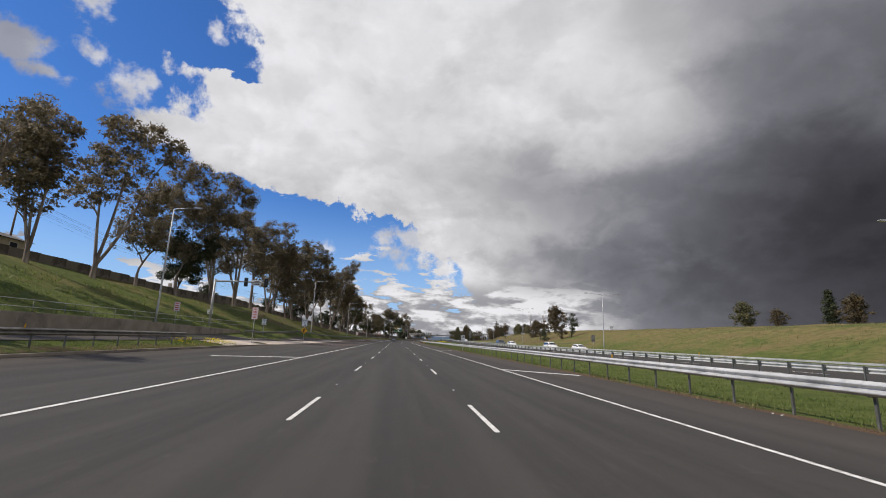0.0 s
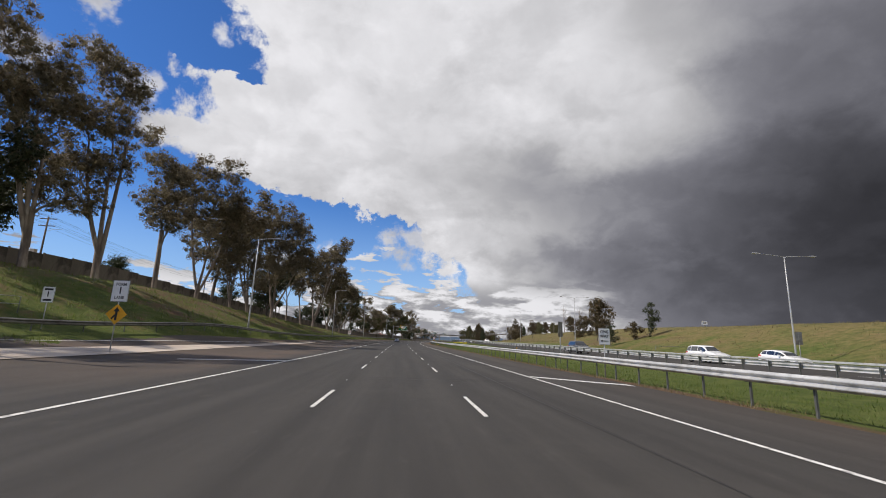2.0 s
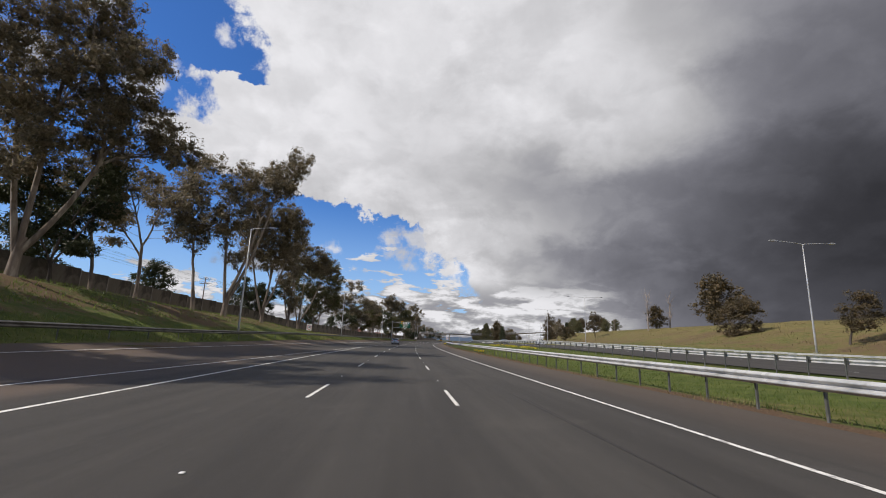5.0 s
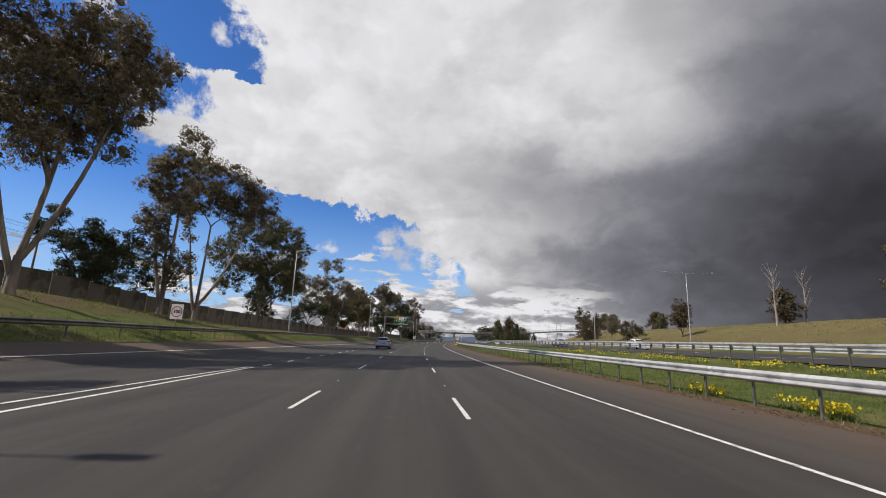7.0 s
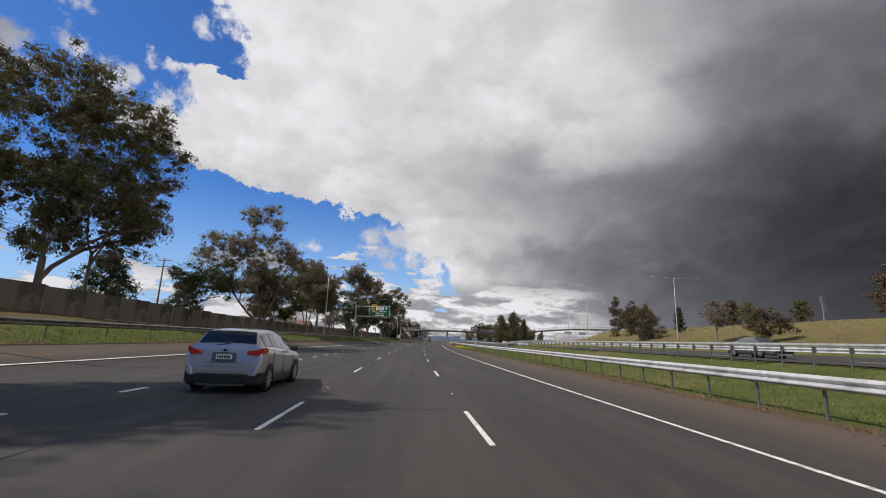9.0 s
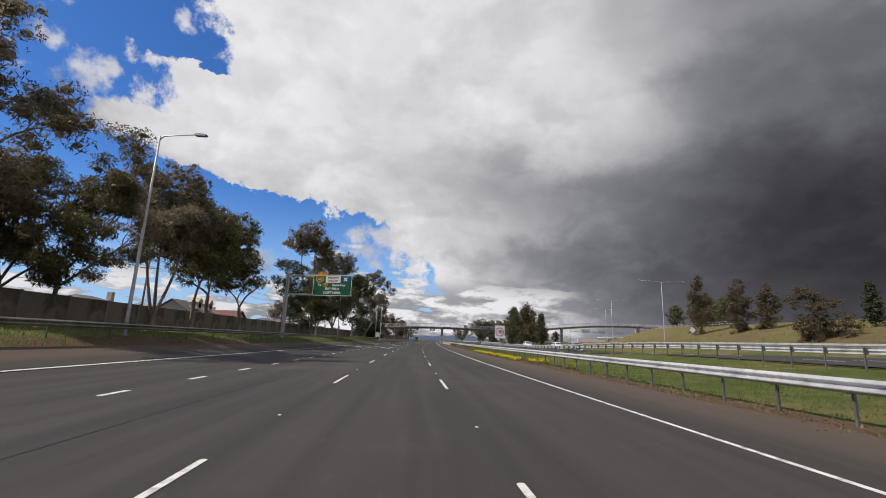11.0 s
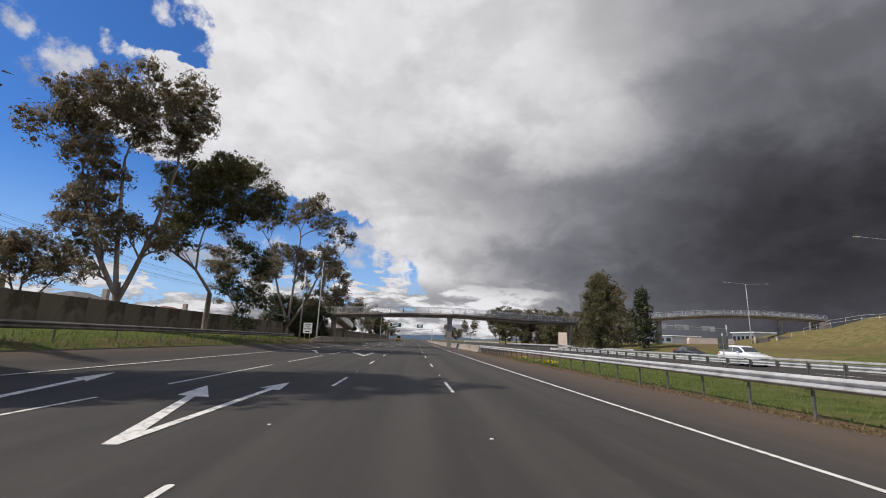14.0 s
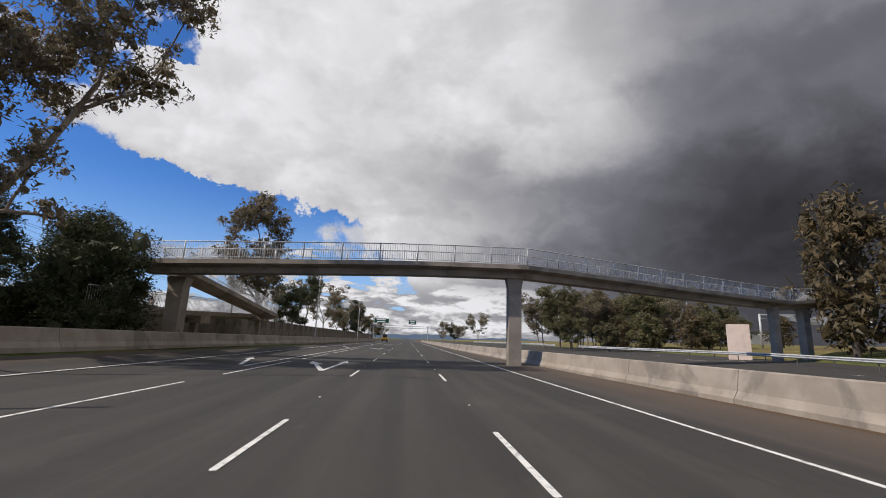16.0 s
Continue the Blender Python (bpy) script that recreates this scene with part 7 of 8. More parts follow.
    for side in (1, -1):
        gv, gf = [], []
        for y, z0, z1 in ((.05, .90, 1.03), (.10, .88, 1.09), (.24, .90, 1.10), (.46, .98, 1.06)):
            w = g(y, 1)
            for z in (z0, z1):
                gv.append((side * (w * (.985 if y > .08 else .80) + .012), y - (.03 if y < .08 else .0), z))
        for k in range(3):
            gf.append((2 * k, 2 * k + 1, 2 * k + 3, 2 * k + 2))
        gv += [(side * .52, .045, .93), (side * .54, .075, 1.02)]
        gf.append((len(gv) - 2, len(gv) - 1, 1, 0))
        place("tail_lamp", mesh_of("tail_lamp", gv, gf, TAIL_RED), base, None, "red tail lamp")
        bm = bmesh.new()
        yf = L - .22
        box(bm, (side * g(yf, 1) * .62, yf - .05, g(yf, 2) - .17), (side * g(yf, 1) * 1.01, yf + .16, g(yf, 2) - .04), .03)
        part("head_lamp", bm, HEAD_LAMP, base, "clear head lamp")
        bm = bmesh.new()
        ym = y1 - .34
        box(bm, (side * (g(ym, 1) - .02), ym - .06, g(ym, 2) + .02), (side * (g(ym, 1) + .19), ym + .06, g(ym, 2) + .16), .04)
        part("wing_mirror", bm, TRIM if detail else material, base)
        for yh in (y0 + (y1 - y0) * .42, y0 + (y1 - y0) * .78):
            bm = bmesh.new()
            box(bm, (side * (g(yh, 1) - .005) - .012, yh - .1, g(yh, 2) - .16), (side * (g(yh, 1) - .005) + .012, yh + .1, g(yh, 2) - .125), .008)
            part("door_handle", bm, material, base)
    bm = bmesh.new()
    prism(bm, [(-.912, .30), (-.905, .10), (-.82, .01), (-.6, -.035), (0, -.055), (.6, -.035), (.82, .01), (.905, .10), (.912, .30), (.78, .30), (-.78, .30)], .23, .46, "xy")
    bmesh.ops.bevel(bm, geom=[e for e in bm.edges if abs(e.verts[0].co.z - e.verts[1].co.z) < .01], offset=.03, segments=2, affect="EDGES")
    part("rear_bumper_skirt", bm, TRIM, base, "black lower bumper")
    bm = bmesh.new()
    box(bm, (-.72, L - .12, .24), (.72, L - .01, .50), .04)
    part("grille", bm, TRIM, base, "black lower grille")
    bm = bmesh.new()
    box(bm, (-.19, .005, .80), (.19, .03, .92), .006)
    pl = part("number_plate", bm, WHITE_SIGN, base, "white plate with dark bars")
    for k in range(6):
        bm = bmesh.new()
        box(bm, (-.155 + k * .054, .001, .83), (-.12 + k * .054, .006, .89))
        part("text_bar", bm, BLACK, pl)
    if detail:
        # nothing is sunk here: grey colour gives the shade of the plate's recess
        bm = bmesh.new()
        prism(bm, [(-.30, .74), (.30, .74), (.27, .96), (-.27, .96)], .022, .04)
        part("recess_shade", bm, CAR_GREY, base, "flat grey patch as shade of the recess round the plate")
        bm = bmesh.new()
        bmesh.ops.create_circle(bm, cap_ends=True, segments=18, radius=.035, matrix=Matrix.Translation((0, .035, 1.02)) @ Matrix.Rotation(math.pi / 2, 4, "X") @ Matrix.Diagonal((1.5, .7, 1, 1)))
        part("badge", bm, TRIM, base, "small dark oval badge")
        bm = bmesh.new()
        prism(bm, [(-.87, .14), (-.80, .03), (-.5, -.015), (0, -.03), (.5, -.015), (.80, .03), (.87, .14), (.80, .14), (-.80, .14)], .635, .655, "xy")
        part("bumper_crease", bm, material, base)
        place("aerial", tube_mesh("aerial", [(0, .95, 1.52), (0, .72, 1.70)], [.006, .003], TRIM, 5), base)
        bm = bmesh.new()
        box(bm, (-.46, .01, .715), (.46, .03, .725), .004)
        part("tailgate_seam", bm, TRIM, base)
        bm = bmesh.new()
        box(bm, (-.42, -.012, 0), (.02, .0, .025), .005, Matrix.Translation((.05, .155, 1.16)) @ Matrix.Rotation(radians(-8), 4, "Y"))
        part("wiper", bm, TRIM, base)
        for y in (y0 + (y1 - y0) * .59, y0 + (y1 - y0) * .23, y1 - .06):
            for side in (1, -1):
                seam = tube_mesh("door_seam", [(side * (g(y, 1) + .001), y, .36), (side * (g(y, 1) + .001), y, .6), (side * (g(y, 1) * 1.0 + .001), y, g(y, 2) - .15), (side * g(y, 1) * .975, y, g(y, 2))], .006, TRIM, 4)
                place("door_seam", seam, base)
    return base


def lane_pose(s, u):
    return on(s, u)


car(HATCH, lane_pose(228.2, -3.95), SILVER, "silver five-door hatchback driving on the freeway", "cars", True)
OPP = "cars on the opposite carriageway"
car(WAGON, lane_pose(93, 32.0), CAR_WHITE, "white boxy four-wheel-drive wagon on the far lanes", OPP, flip=True, arch=(.85, 3.55))
car(HATCH, lane_pose(88, 36.2), CAR_WHITE, "white hatchback on the opposite carriageway", OPP, flip=True)
car(WAGON, lane_pose(112, 26.0), CAR_DARK, "dark sport utility car on the opposite carriageway", OPP, flip=True, arch=(.85, 3.55))
car(HATCH, lane_pose(129, 33.2), CAR_WHITE, "white hatchback on the opposite carriageway", OPP, flip=True)
car(SEDAN, lane_pose(251.5, 26.6), CAR_GREY, "dark grey sedan on the opposite carriageway", OPP, flip=True)
car(SEDAN, lane_pose(234, 33), CAR_WHITE, "white sedan on the opposite carriageway", OPP, flip=True)
car(WAGON, lane_pose(357.5, 31), SILVER, "silver people mover on the opposite carriageway", OPP, flip=True, arch=(.85, 3.55))
car(WAGON, lane_pose(395, 30), CAR_WHITE, "white utility car on the opposite carriageway", OPP, flip=True, arch=(.85, 3.55))
car(WAGON, lane_pose(380, 34.0), CAR_WHITE, "white sport utility car on the opposite carriageway", OPP, flip=True, arch=(.85, 3.55))
car(SEDAN, lane_pose(410, 34.5), CAR_DARK, "dark sedan on the opposite carriageway", OPP, flip=True)


def truck(m):
    base = thing("truck", m, "yellow road maintenance truck with a tray", "truck")
    bm = bmesh.new()
    prism(bm, [(4.6, .6), (6.6, .6), (6.6, 1.5), (6.25, 2.55), (4.6, 2.6)], -1.05, 1.05, "yz")
    bmesh.ops.bevel(bm, geom=bm.edges[:], offset=.06, segments=2, affect="EDGES")
    part("cab", bm, TRUCK_YELLOW, base, "yellow cab")
    bm = bmesh.new()
    box(bm, (-1.15, 0, .95), (1.15, 4.5, 1.12), .02)
    for x in (-1.15, 1.11):
        box(bm, (x, 0, 1.12), (x + .04, 4.5, 1.75), .01)
    box(bm, (-1.15, 0, 1.12), (1.15, .05, 1.75), .01)
    part("tray", bm, TRUCK_YELLOW, base, "yellow tray")
    bm = bmesh.new()
    box(bm, (-.45, .1, .55), (.45, 6.3, .93), .02)
    part("chassis", bm, TRIM, base)
    bm = bmesh.new()
    box(bm, (-.9, 4.42, 1.2), (.9, 4.5, 2.9), .02)
    part("warning_board", bm, TRIM, base, "dark warning board")
    for y in (1.2, 5.6):
        for x in (-.9, .9):
            tv, tf = ring_tube([(x - .15, y, .45), (x - .13, y, .45), (x + .13, y, .45), (x + .15, y, .45)], [.38, .45, .45, .38], 18)
            place("wheel", mesh_of("wheel", tv, tf, TYRE, True), base)
    for x in (-.95, .95):
        bm = bmesh.new()
        box(bm, (x - .12, -.03, 1.0), (x + .12, 0, 1.1), .01)
        part("tail_lamp", bm, TAIL_RED, base)


truck(on(590, -9.0))


# ======================================================= houses, poles and wires behind the fence
BRICK_WALL = mat("pale_render", (0.42, 0.36, 0.28), (0.50, 0.43, 0.34), 1.2, .9, fine=20)
ROOF_RED = mat("red_roof_tiles", (0.14, 0.060, 0.045), (0.20, 0.085, 0.062), 2.0, .85, fine=14, stretch=(1, 1, 3), bump=.5)
ROOF_GREY = mat("grey_roof_tiles", (0.10, 0.09, 0.085), (0.16, 0.145, 0.135), 2.0, .85, fine=14, stretch=(1, 1, 3), bump=.5)


def house(s, u, w, d, eave, ridge, roofm, label, gable=False, turn=0.0):
    g0 = land(s, u)
    b = thing("house", on(s, u, turn), label, "house", "houses behind the fence")
    eave, ridge = eave - g0, ridge - g0
    bm = bmesh.new()
    box(bm, (-d / 2, -w / 2, -.3), (d / 2, w / 2, eave))
    if gable:
        for e in (-1, 1):
            prism(bm, [(-d / 2, eave), (d / 2, eave), (0, ridge - .1)], e * w / 2 - .05, e * w / 2 + .05)
    part("wall", bm, BRICK_WALL, b, "pale rendered walls")
    o = .55
    bm = bmesh.new()
    if gable:
        for e in (-1, 1):
            prism(bm, [(e * (d / 2 + o), eave - .25), (0, ridge), (0, ridge + .14), (e * (d / 2 + o), eave - .08)], -w / 2 - o, w / 2 + o)
    else:
        r = max(w / 2 - d / 2, .4)
        v = [bm.verts.new(q) for q in ((-d / 2 - o, -w / 2 - o, eave - .05), (d / 2 + o, -w / 2 - o, eave - .05), (d / 2 + o, w / 2 + o, eave - .05), (-d / 2 - o, w / 2 + o, eave - .05), (0, -r, ridge), (0, r, ridge))]
        for f in ((0, 1, 4), (1, 2, 5, 4), (2, 3, 5), (3, 0, 4, 5), (3, 2, 1, 0)):
            bm.faces.new([v[i] for i in f])
    roof = part("roof", bm, roofm, b, "tiled roof")
    bm = bmesh.new()
    box(bm, (-.35, -.35, eave), (.35, .35, ridge + .8), .02, Matrix.Translation((d * .15, w * .2, 0)))
    part("chimney", bm, BRICK_WALL, roof)
    for k in range(3):
        y = -w * .32 + k * w * .32
        bm = bmesh.new()
        box(bm, (d / 2 - .02, y - .7, eave - 1.6), (d / 2 + .05, y + .7, eave - .4))
        win = part("window", bm, WHITE, b, "white framed window")
        bm = bmesh.new()
        box(bm, (d / 2 + .052, y - .62, eave - 1.52), (d / 2 + .06, y + .62, eave - .48))
        part("pane", bm, GLASS, win)
    return b


def dormer(parent_house, y, z, d):
    bm = bmesh.new()
    box(bm, (d - 1.6, y - .8, z - 1.0), (d, y + .8, z + .3))
    prism(bm, [(y - 1.0, z + .3), (y + 1.0, z + .3), (y, z + 1.2)], d - 2.0, d + .15, "yz")
    dm = part("dormer", bm, BRICK_WALL, parent_house, "pale gabled dormer")
    bm = bmesh.new()
    box(bm, (d + .002, y - .45, z - .7), (d + .03, y + .45, z + .15))
    part("pane", bm, GLASS, dm)


h1 = house(360, -46, 10, 9, 4.2, 7.2, ROOF_GREY, "house with steep brown roof and dormer windows", True)
dormer(h1, -2.0, 5.1, 3.6)
dormer(h1, 2.4, 5.1, 3.6)
house(376, -47, 10, 8, 3.8, 6.4, ROOF_RED, "house with red tiled gable roof", True, 90)
for s, u, e, r, rm in ((62, -60, 13.2, 15.4, ROOF_GREY), (120, -62, 10.5, 12.8, ROOF_GREY), (335, -47, 4.0, 5.9, ROOF_GREY), (402, -46, 4.0, 6.0, ROOF_GREY), (420, -47, 4.0, 6.3, ROOF_GREY), (441, -46, 3.8, 5.8, ROOF_RED), (462, -45, 3.8, 5.6, ROOF_GREY), (485, -44, 3.8, 5.6, ROOF_RED)):
    house(s, u, 14, 11, e, r, rm, "low house with %s hipped tile roof" % ("red" if rm is ROOF_RED else "grey"))


def power_pole(s, u, top):
    g0 = land(s, u)
    b = thing("power_pole", on(s, u), "weathered timber power pole with crossarms", "power pole", "power poles")
    place("pole", tube_mesh("pole", [(0, 0, -.4), (0, 0, top - g0)], [.17, .11], WOOD_POLE, 9), b)
    for k, z in enumerate((.35, 1.5)):
        bm = bmesh.new()
        box(bm, (-1.25, -.06, top - g0 - z - .06), (1.25, .06, top - g0 - z + .06), .01)
        arm = part("crossarm", bm, WOOD_POLE, b)
        for x in (-1.1, -.45, .45, 1.1):
            place("insulator", tube_mesh("insulator", [(x, 0, top - g0 - z + .06), (x, 0, top - g0 - z + .22)], [.04, .025], WHITE, 6), arm)
    place("bracket", tube_mesh("bracket", [(.1, 0, top - g0 - 2.4), (1.2, 0, top - g0 - 2.0), (2.4, 0, top - g0 - 2.0)], .03, POLE, 6), b)


POLES = [(20, -62, 22.5), (70, -58, 20.5), (120, -57, 18.5), (172, -55, 16.5), (228, -52, 14.6), (296, -45.5, 14.0), (340, -42, 12.4), (396, -39, 11.6), (450, -37, 11.2), (505, -36, 11.0)]
for q in POLES:
    power_pole(*q)
for (s0, u0, t0), (s1, u1, t1) in zip(POLES, POLES[1:]):
    wires = thing("power_lines", Matrix.Translation(W(s0, u0, t0)), "thin black overhead wires between the poles", "cable", "overhead wires")
    for k, z in enumerate((.13, 1.28)):
        for x in (-1.1, .45, 1.1):
            a, b2 = W(s0, u0 + x, t0 - z), W(s1, u1 + x, t1 - z)
            pts = [a.lerp(b2, f) - Vector((0, 0, 3.2 * f * (1 - f))) - W(s0, u0, t0) for f in np.linspace(0, 1, 13)]
            place("wire", tube_mesh("wire", pts, .014, BLACK, 4), wires)

# low works and blocks beyond the opposite carriageway
for s, u, w, d, h, lab in ((575, 128, 30, 14, 3.4, "long low grey works building behind the lawn"), (496, 112, 10, 8, 3.6, "pale flat-roofed building on the slope")):
    b = thing("building", on(s, u), lab, "building", "buildings beyond the lawn")
    bm = bmesh.new()
    box(bm, (-d / 2, -w / 2, -.3), (d / 2, w / 2, h), .03)
    part("wall", bm, SIGN_BACK, b, "grey sheet walls")
    bm = bmesh.new()
    box(bm, (-d / 2 - .4, -w / 2 - .4, h), (d / 2 + .4, w / 2 + .4, h + .35), .03)
    part("roof", bm, WHITE_SIGN, b, "pale flat roof edge")
    for k in range(5):
        bm = bmesh.new()
        y = -w * .4 + k * w * .2
        box(bm, (-d / 2 - .05, y - w * .06, .9), (-d / 2 + .02, y + w * .06, 2.6))
        win = part("window", bm, TRIM, b)
        bm = bmesh.new()
        box(bm, (-d / 2 - .07, y - w * .055, 1.0), (-d / 2 - .052, y + w * .055, 2.5))
        part("pane", bm, GLASS, win)
for s, u, x in ((455, 66, 2.2), (456.5, 70, 1.6), (458, 74, 3.0)):
    bm = bmesh.new()
    prism(bm, [(-x, -.2), (x, -.2), (x, .9), (x * .9, 1.3), (-x * .9, 1.3), (-x, .9)], -.4, .4)
    tagged(new("concrete_block", bm_mesh("concrete_block", bm, BEIGE)), "pale concrete block on the lawn", "block", "concrete blocks").matrix_basis = on(s, u)
gantry = thing("sign_gantry", on(505, 94), "pale steel sign gantry over the side road", "gantry")
gi = gantry.matrix_basis.inverted()
for s, u in ((499, 74), (512, 114)):
    z = land(s, u)
    place("post", tube_mesh("post", [gi @ W(s, u, z - .3), gi @ W(s, u, z + 7.0)], .22, POLE, 8), gantry)
for h in (6.2, 7.0):
    place("beam", tube_mesh("beam", [gi @ W(499, 74, land(499, 74) + h), gi @ W(512, 114, land(499, 74) + h)], .13, POLE, 6), gantry)
for f in (.25, .5, .8):
    bm = bmesh.new()
    box(bm, (-2.2, -.06, 5.8), (2.2, .06, 7.6), .02)
    part("sign_panel", bm, SIGN_BACK, gantry, "back of a road sign", m=gi @ at(499 + 13 * f, 74 + 40 * f - .6, land(499, 74), -14))
# path railing along the crest of the far bank
rail = thing("path_railing", on(400, 78), "galvanised path railing on the crest of the bank", "railing")
ri = rail.matrix_basis.inverted()
for h in (.5, 1.05):
    place("rail", tube_mesh("rail", [ri @ W(s, 80 - (s - 380) * .02, land(s, 80) + h) for s in range(380, 446, 6)], .03, GALV, 6), rail)
for s in range(380, 446, 3):
    place("post", tube_mesh("post", [(0, 0, -.1), (0, 0, 1.08)], .03, GALV, 6), rail, ri @ on(s, 80 - (s - 380) * .02))
# far ranges on the horizon, the haze of distance put into their colour
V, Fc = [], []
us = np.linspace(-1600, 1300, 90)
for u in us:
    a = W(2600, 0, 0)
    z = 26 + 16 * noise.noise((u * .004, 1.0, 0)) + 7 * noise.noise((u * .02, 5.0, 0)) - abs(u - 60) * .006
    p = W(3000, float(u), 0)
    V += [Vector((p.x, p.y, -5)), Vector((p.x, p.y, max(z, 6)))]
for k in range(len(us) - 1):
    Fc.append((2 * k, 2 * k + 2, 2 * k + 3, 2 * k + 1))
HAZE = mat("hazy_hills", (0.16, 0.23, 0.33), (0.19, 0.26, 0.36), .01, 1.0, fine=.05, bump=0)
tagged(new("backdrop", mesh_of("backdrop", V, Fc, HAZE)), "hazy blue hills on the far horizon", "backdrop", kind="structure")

# ======================================================= flowers, grass and litter
rs = np.random.RandomState(77)


def scatter_blades(name, s, u, h, w, material, label, category="grass", lean=.5):
    """Single blades of grass standing on the land: thin triangles."""
    n = len(s)
    x, y = WV(s, u)
    z = np.array([land(float(a), float(b)) for a, b in zip(s, u)]) - .05
    a = rs.uniform(0, 2 * np.pi, n)
    dx, dy = np.cos(a) * w, np.sin(a) * w
    tx, ty = rs.normal(0, lean, n) * h, rs.normal(0, lean, n) * h
    v = np.stack([np.stack([x - dx, y - dy, z], 1), np.stack([x + dx, y + dy, z], 1), np.stack([x + tx * .6, y + ty * .6, z + h * .65], 1) + np.stack([dx * .5, dy * .5, 0 * dx], 1), np.stack([x + tx, y + ty, z + h], 1)], 1).reshape(-1, 3)
    me = blades_mesh(name, v, material)
    return tagged(new(name, me), label, category, kind="stuff")


def spread(n, s0, s1, u0, u1, clump=0.0):
    s, u = rs.uniform(s0, s1, n), rs.uniform(u0, u1, n)
    if clump:
        keep = np.array([noise.noise((a * .35, b * .8, 2.0)) > clump - .5 for a, b in zip(s, u)])
        s, u = s[keep], u[keep]
    return s, u


s, u = spread(52000, 2, 403, 10.2, 15)
scatter_blades("grass", s, u, rs.uniform(.05, .13, len(s)), rs.uniform(.008, .02, len(s)), GRASS, "short green grass on the median")
s, u = spread(16000, 5, 403, 14.5, 21.0)
scatter_blades("grass", s, u, rs.uniform(.06, .16, len(s)), rs.uniform(.012, .03, len(s)), GRASS, "green grass on the far half of the median")
s, u = spread(15000, 4, 412, 9.25, 10.3, .45)
scatter_blades("grass", s, u, rs.uniform(.05, .20, len(s)), rs.uniform(.006, .014, len(s)), DRY_GRASS, "dry weeds along the foot of the rail")
s, u = spread(12000, 0, 44, -17.1, -14.5)
scatter_blades("grass", s, u, rs.uniform(.03, .13, len(s)), rs.uniform(.01, .022, len(s)), GRASS, "green weeds on the traffic island")
s = rs.uniform(70, 412, 26000)
u = np.array([left_edge(a) for a in s]) - rs.uniform(.1, 4.5, len(s)) ** 1.0
scatter_blades("grass", s, u, rs.uniform(.08, .30, len(s)), rs.uniform(.012, .03, len(s)), GRASS, "rough grass below the bank")
s, u = spread(26000, 20, 240, -40, -23, .42)
scatter_blades("grass", s, u, rs.uniform(.12, .38, len(s)), rs.uniform(.02, .05, len(s)), GRASS, "tufts of grass on the near bank")
s, u = spread(34000, 40, 400, 44, 80, .45)
scatter_blades("grass", s, u, rs.uniform(.10, .36, len(s)), rs.uniform(.02, .055, len(s)), DRY_GRASS, "dry grass tufts on the far bank")


s, u = spread(17000, 250, 416, 8.7, 10.1, .40)
scatter_blades("grass", s, u, rs.uniform(.03, .12, len(s)), rs.uniform(.006, .016, len(s)), DRY_GRASS, "straw-coloured dead grass at the foot of the rail", lean=1.4)


def flowers(n, s0, s1, u0, u1, label, clump=.5, h0=.10, h1=.30):
    s, u = spread(n, s0, s1, u0, u1, clump)
    m = len(s)
    x, y = WV(s, u)
    z = np.array([land(float(a), float(b)) for a, b in zip(s, u)]) + rs.uniform(h0, h1, m)
    p = np.stack([x, y, z], 1)
    a = rs.normal(size=(m, 3))
    a[:, 2] = a[:, 2] * .4 + .4
    b = np.cross(a, rs.normal(size=(m, 3)))
    b /= np.linalg.norm(b, axis=1)[:, None]
    c = np.cross(a / np.linalg.norm(a, axis=1)[:, None], b)
    r = rs.uniform(.022, .045, m)[:, None]
    v = np.stack([p - b * r, p - c * r, p + b * r, p + c * r], 1).reshape(-1, 3)
    tagged(new("flowers", blades_mesh("flowers", v, PETAL)), label, "flowers", kind="stuff")
    k = max(m, 1)
    i = rs.choice(m, k)
    scatter_blades("weeds", s[i], u[i] + rs.normal(0, .05, k), rs.uniform(.10, .28, k), rs.uniform(.01, .025, k), GRASS, "green stalks under the yellow flowers", "weeds")


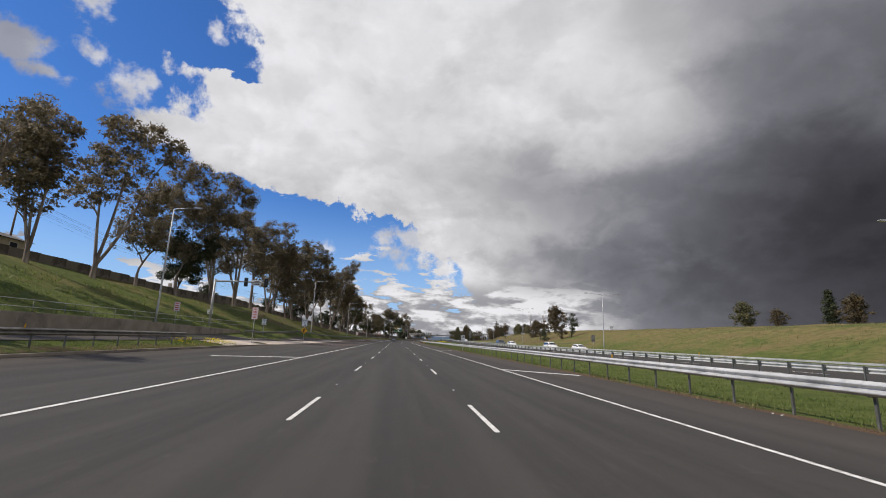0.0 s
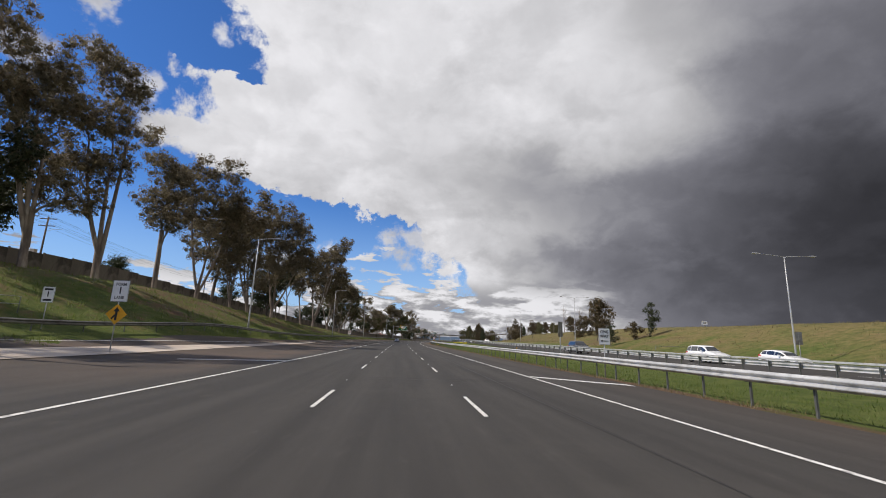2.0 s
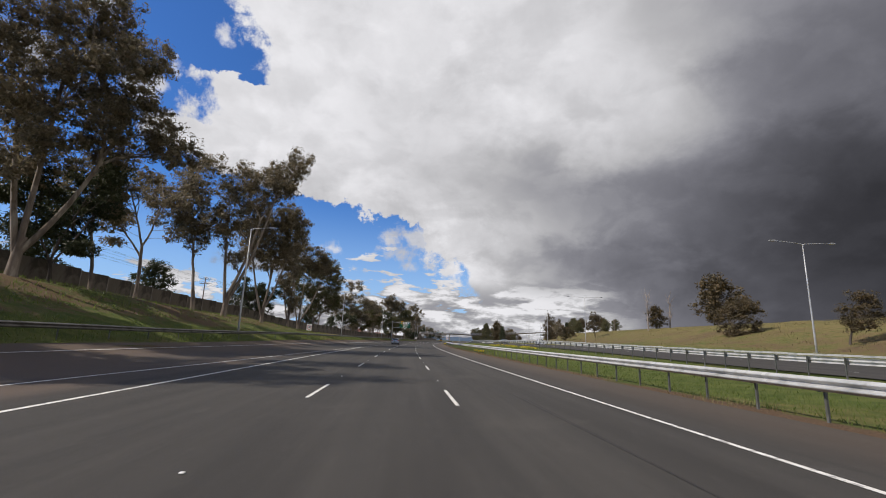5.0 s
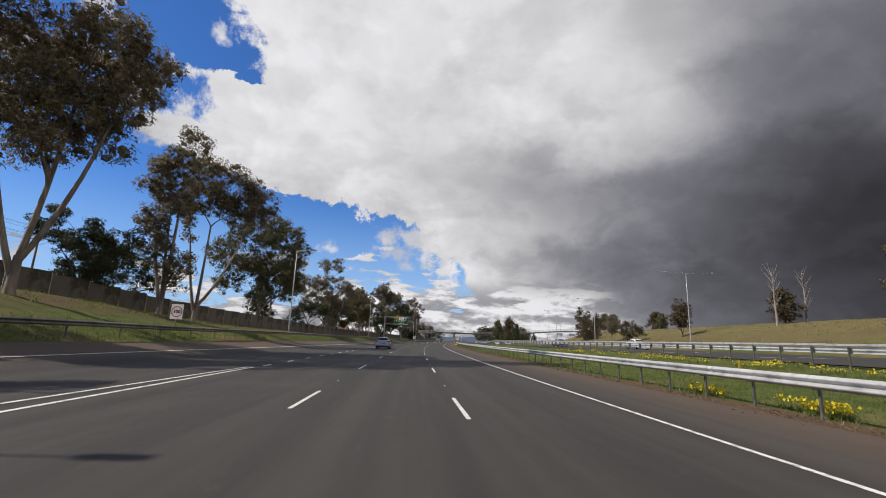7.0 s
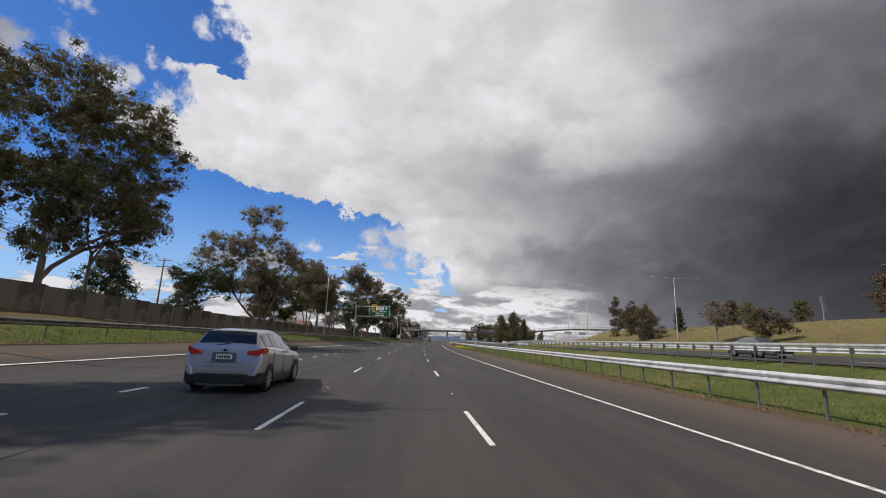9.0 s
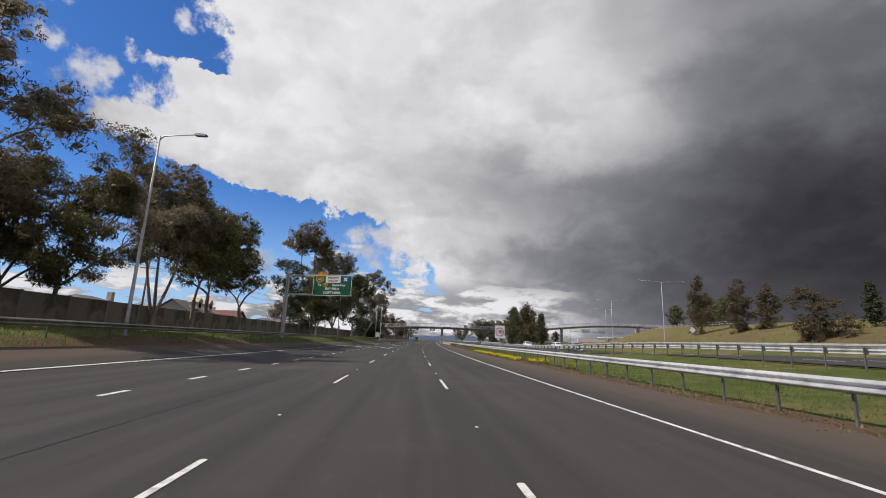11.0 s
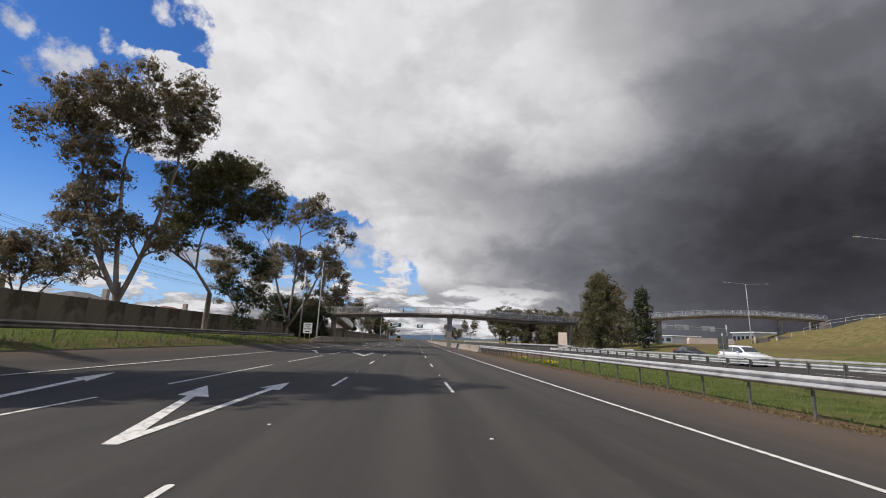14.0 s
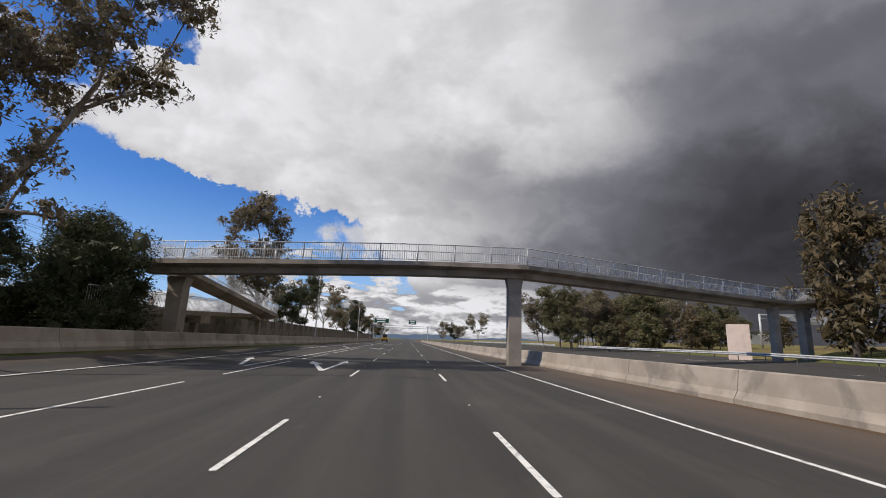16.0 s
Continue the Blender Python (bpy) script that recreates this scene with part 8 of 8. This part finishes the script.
flowers(17000, 303, 334, 9.0, 10.2, "band of bright yellow wildflowers along the guard rail", .50, .05, .24)
flowers(900, 176.5, 182, 10.1, 10.8, "clumps of yellow wildflowers behind the rail", .5)
flowers(3500, 182, 224, 18.6, 20.6, "clumps of yellow wildflowers before the far rail", .62)
flowers(700, 296, 312, 10.0, 10.8, "scattered yellow wildflowers behind the rail", .6)
flowers(900, 342, 372, 18.5, 20.8, "scattered yellow wildflowers in the median", .62)
flowers(500, 384, 396, 10.1, 11.2, "few yellow wildflowers behind the rail", .62)
flowers(900, 34, 44, -16.8, -14.6, "small yellow flowers on the traffic island", .5)

# leaf litter blown against the rail
n = 9500
s = rs.uniform(150, 416, n)
u = 9.75 - np.abs(rs.normal(0, .55, n))
x, y = WV(s, u)
p = np.stack([x, y, np.array([max(land(float(a), float(b)), 0) for a, b in zip(s, u)]) + .012], 1)
a = rs.normal(size=(n, 3)) * np.array([1, 1, .25])
b = rs.normal(size=(n, 3)) * np.array([1, 1, .25])
r = rs.uniform(.015, .055, n)[:, None]
a, b = a / np.linalg.norm(a, axis=1)[:, None] * r, b / np.linalg.norm(b, axis=1)[:, None] * r * .5
LITTER = leaf_mat("fallen_leaves", [(0.08, 0.045, 0.025), (0.16, 0.09, 0.05), (0.28, 0.18, 0.10)], .1)
tagged(new("leaf_litter", blades_mesh("leaf_litter", np.stack([p - a, p - b, p + a, p + b], 1).reshape(-1, 3), LITTER)), "dry brown leaf litter along the guard rail", "leaves", kind="stuff")

# raised markers between the dashes, and delineators on the rails
bm = bmesh.new()
box(bm, (-.028, -.028, 0), (.028, .028, .016), .009)
STUD = bm_mesh("road_stud", bm, WHITE)
for k in range(-1, 40):
    for u in (-1.75, 1.75):
        place("road_stud", STUD, road, at(14.2 + 12 * k + (0 if u < 0 else -.7), u, .001))
bm = bmesh.new()
box(bm, (-.03, -.006, 0), (.03, .006, .16), .004)
MARK = bm_mesh("delineator", bm, YELLOW_SIGN)
for s, u, z in ((20, 9.9, .93), (52, 9.9, .93), (84, 9.9, .93), (179, 9.9, .93), (211, 9.9, .93), (340, 9.9, .93), (30, 21.3, 1.1), (62, 21.3, 1.1), (20, -15.3, .86)):
    tagged(new("delineator", MARK), "small orange reflector on top of the rail", "reflector", "rail reflectors").matrix_basis = at(s, u, land(s, u) + z)
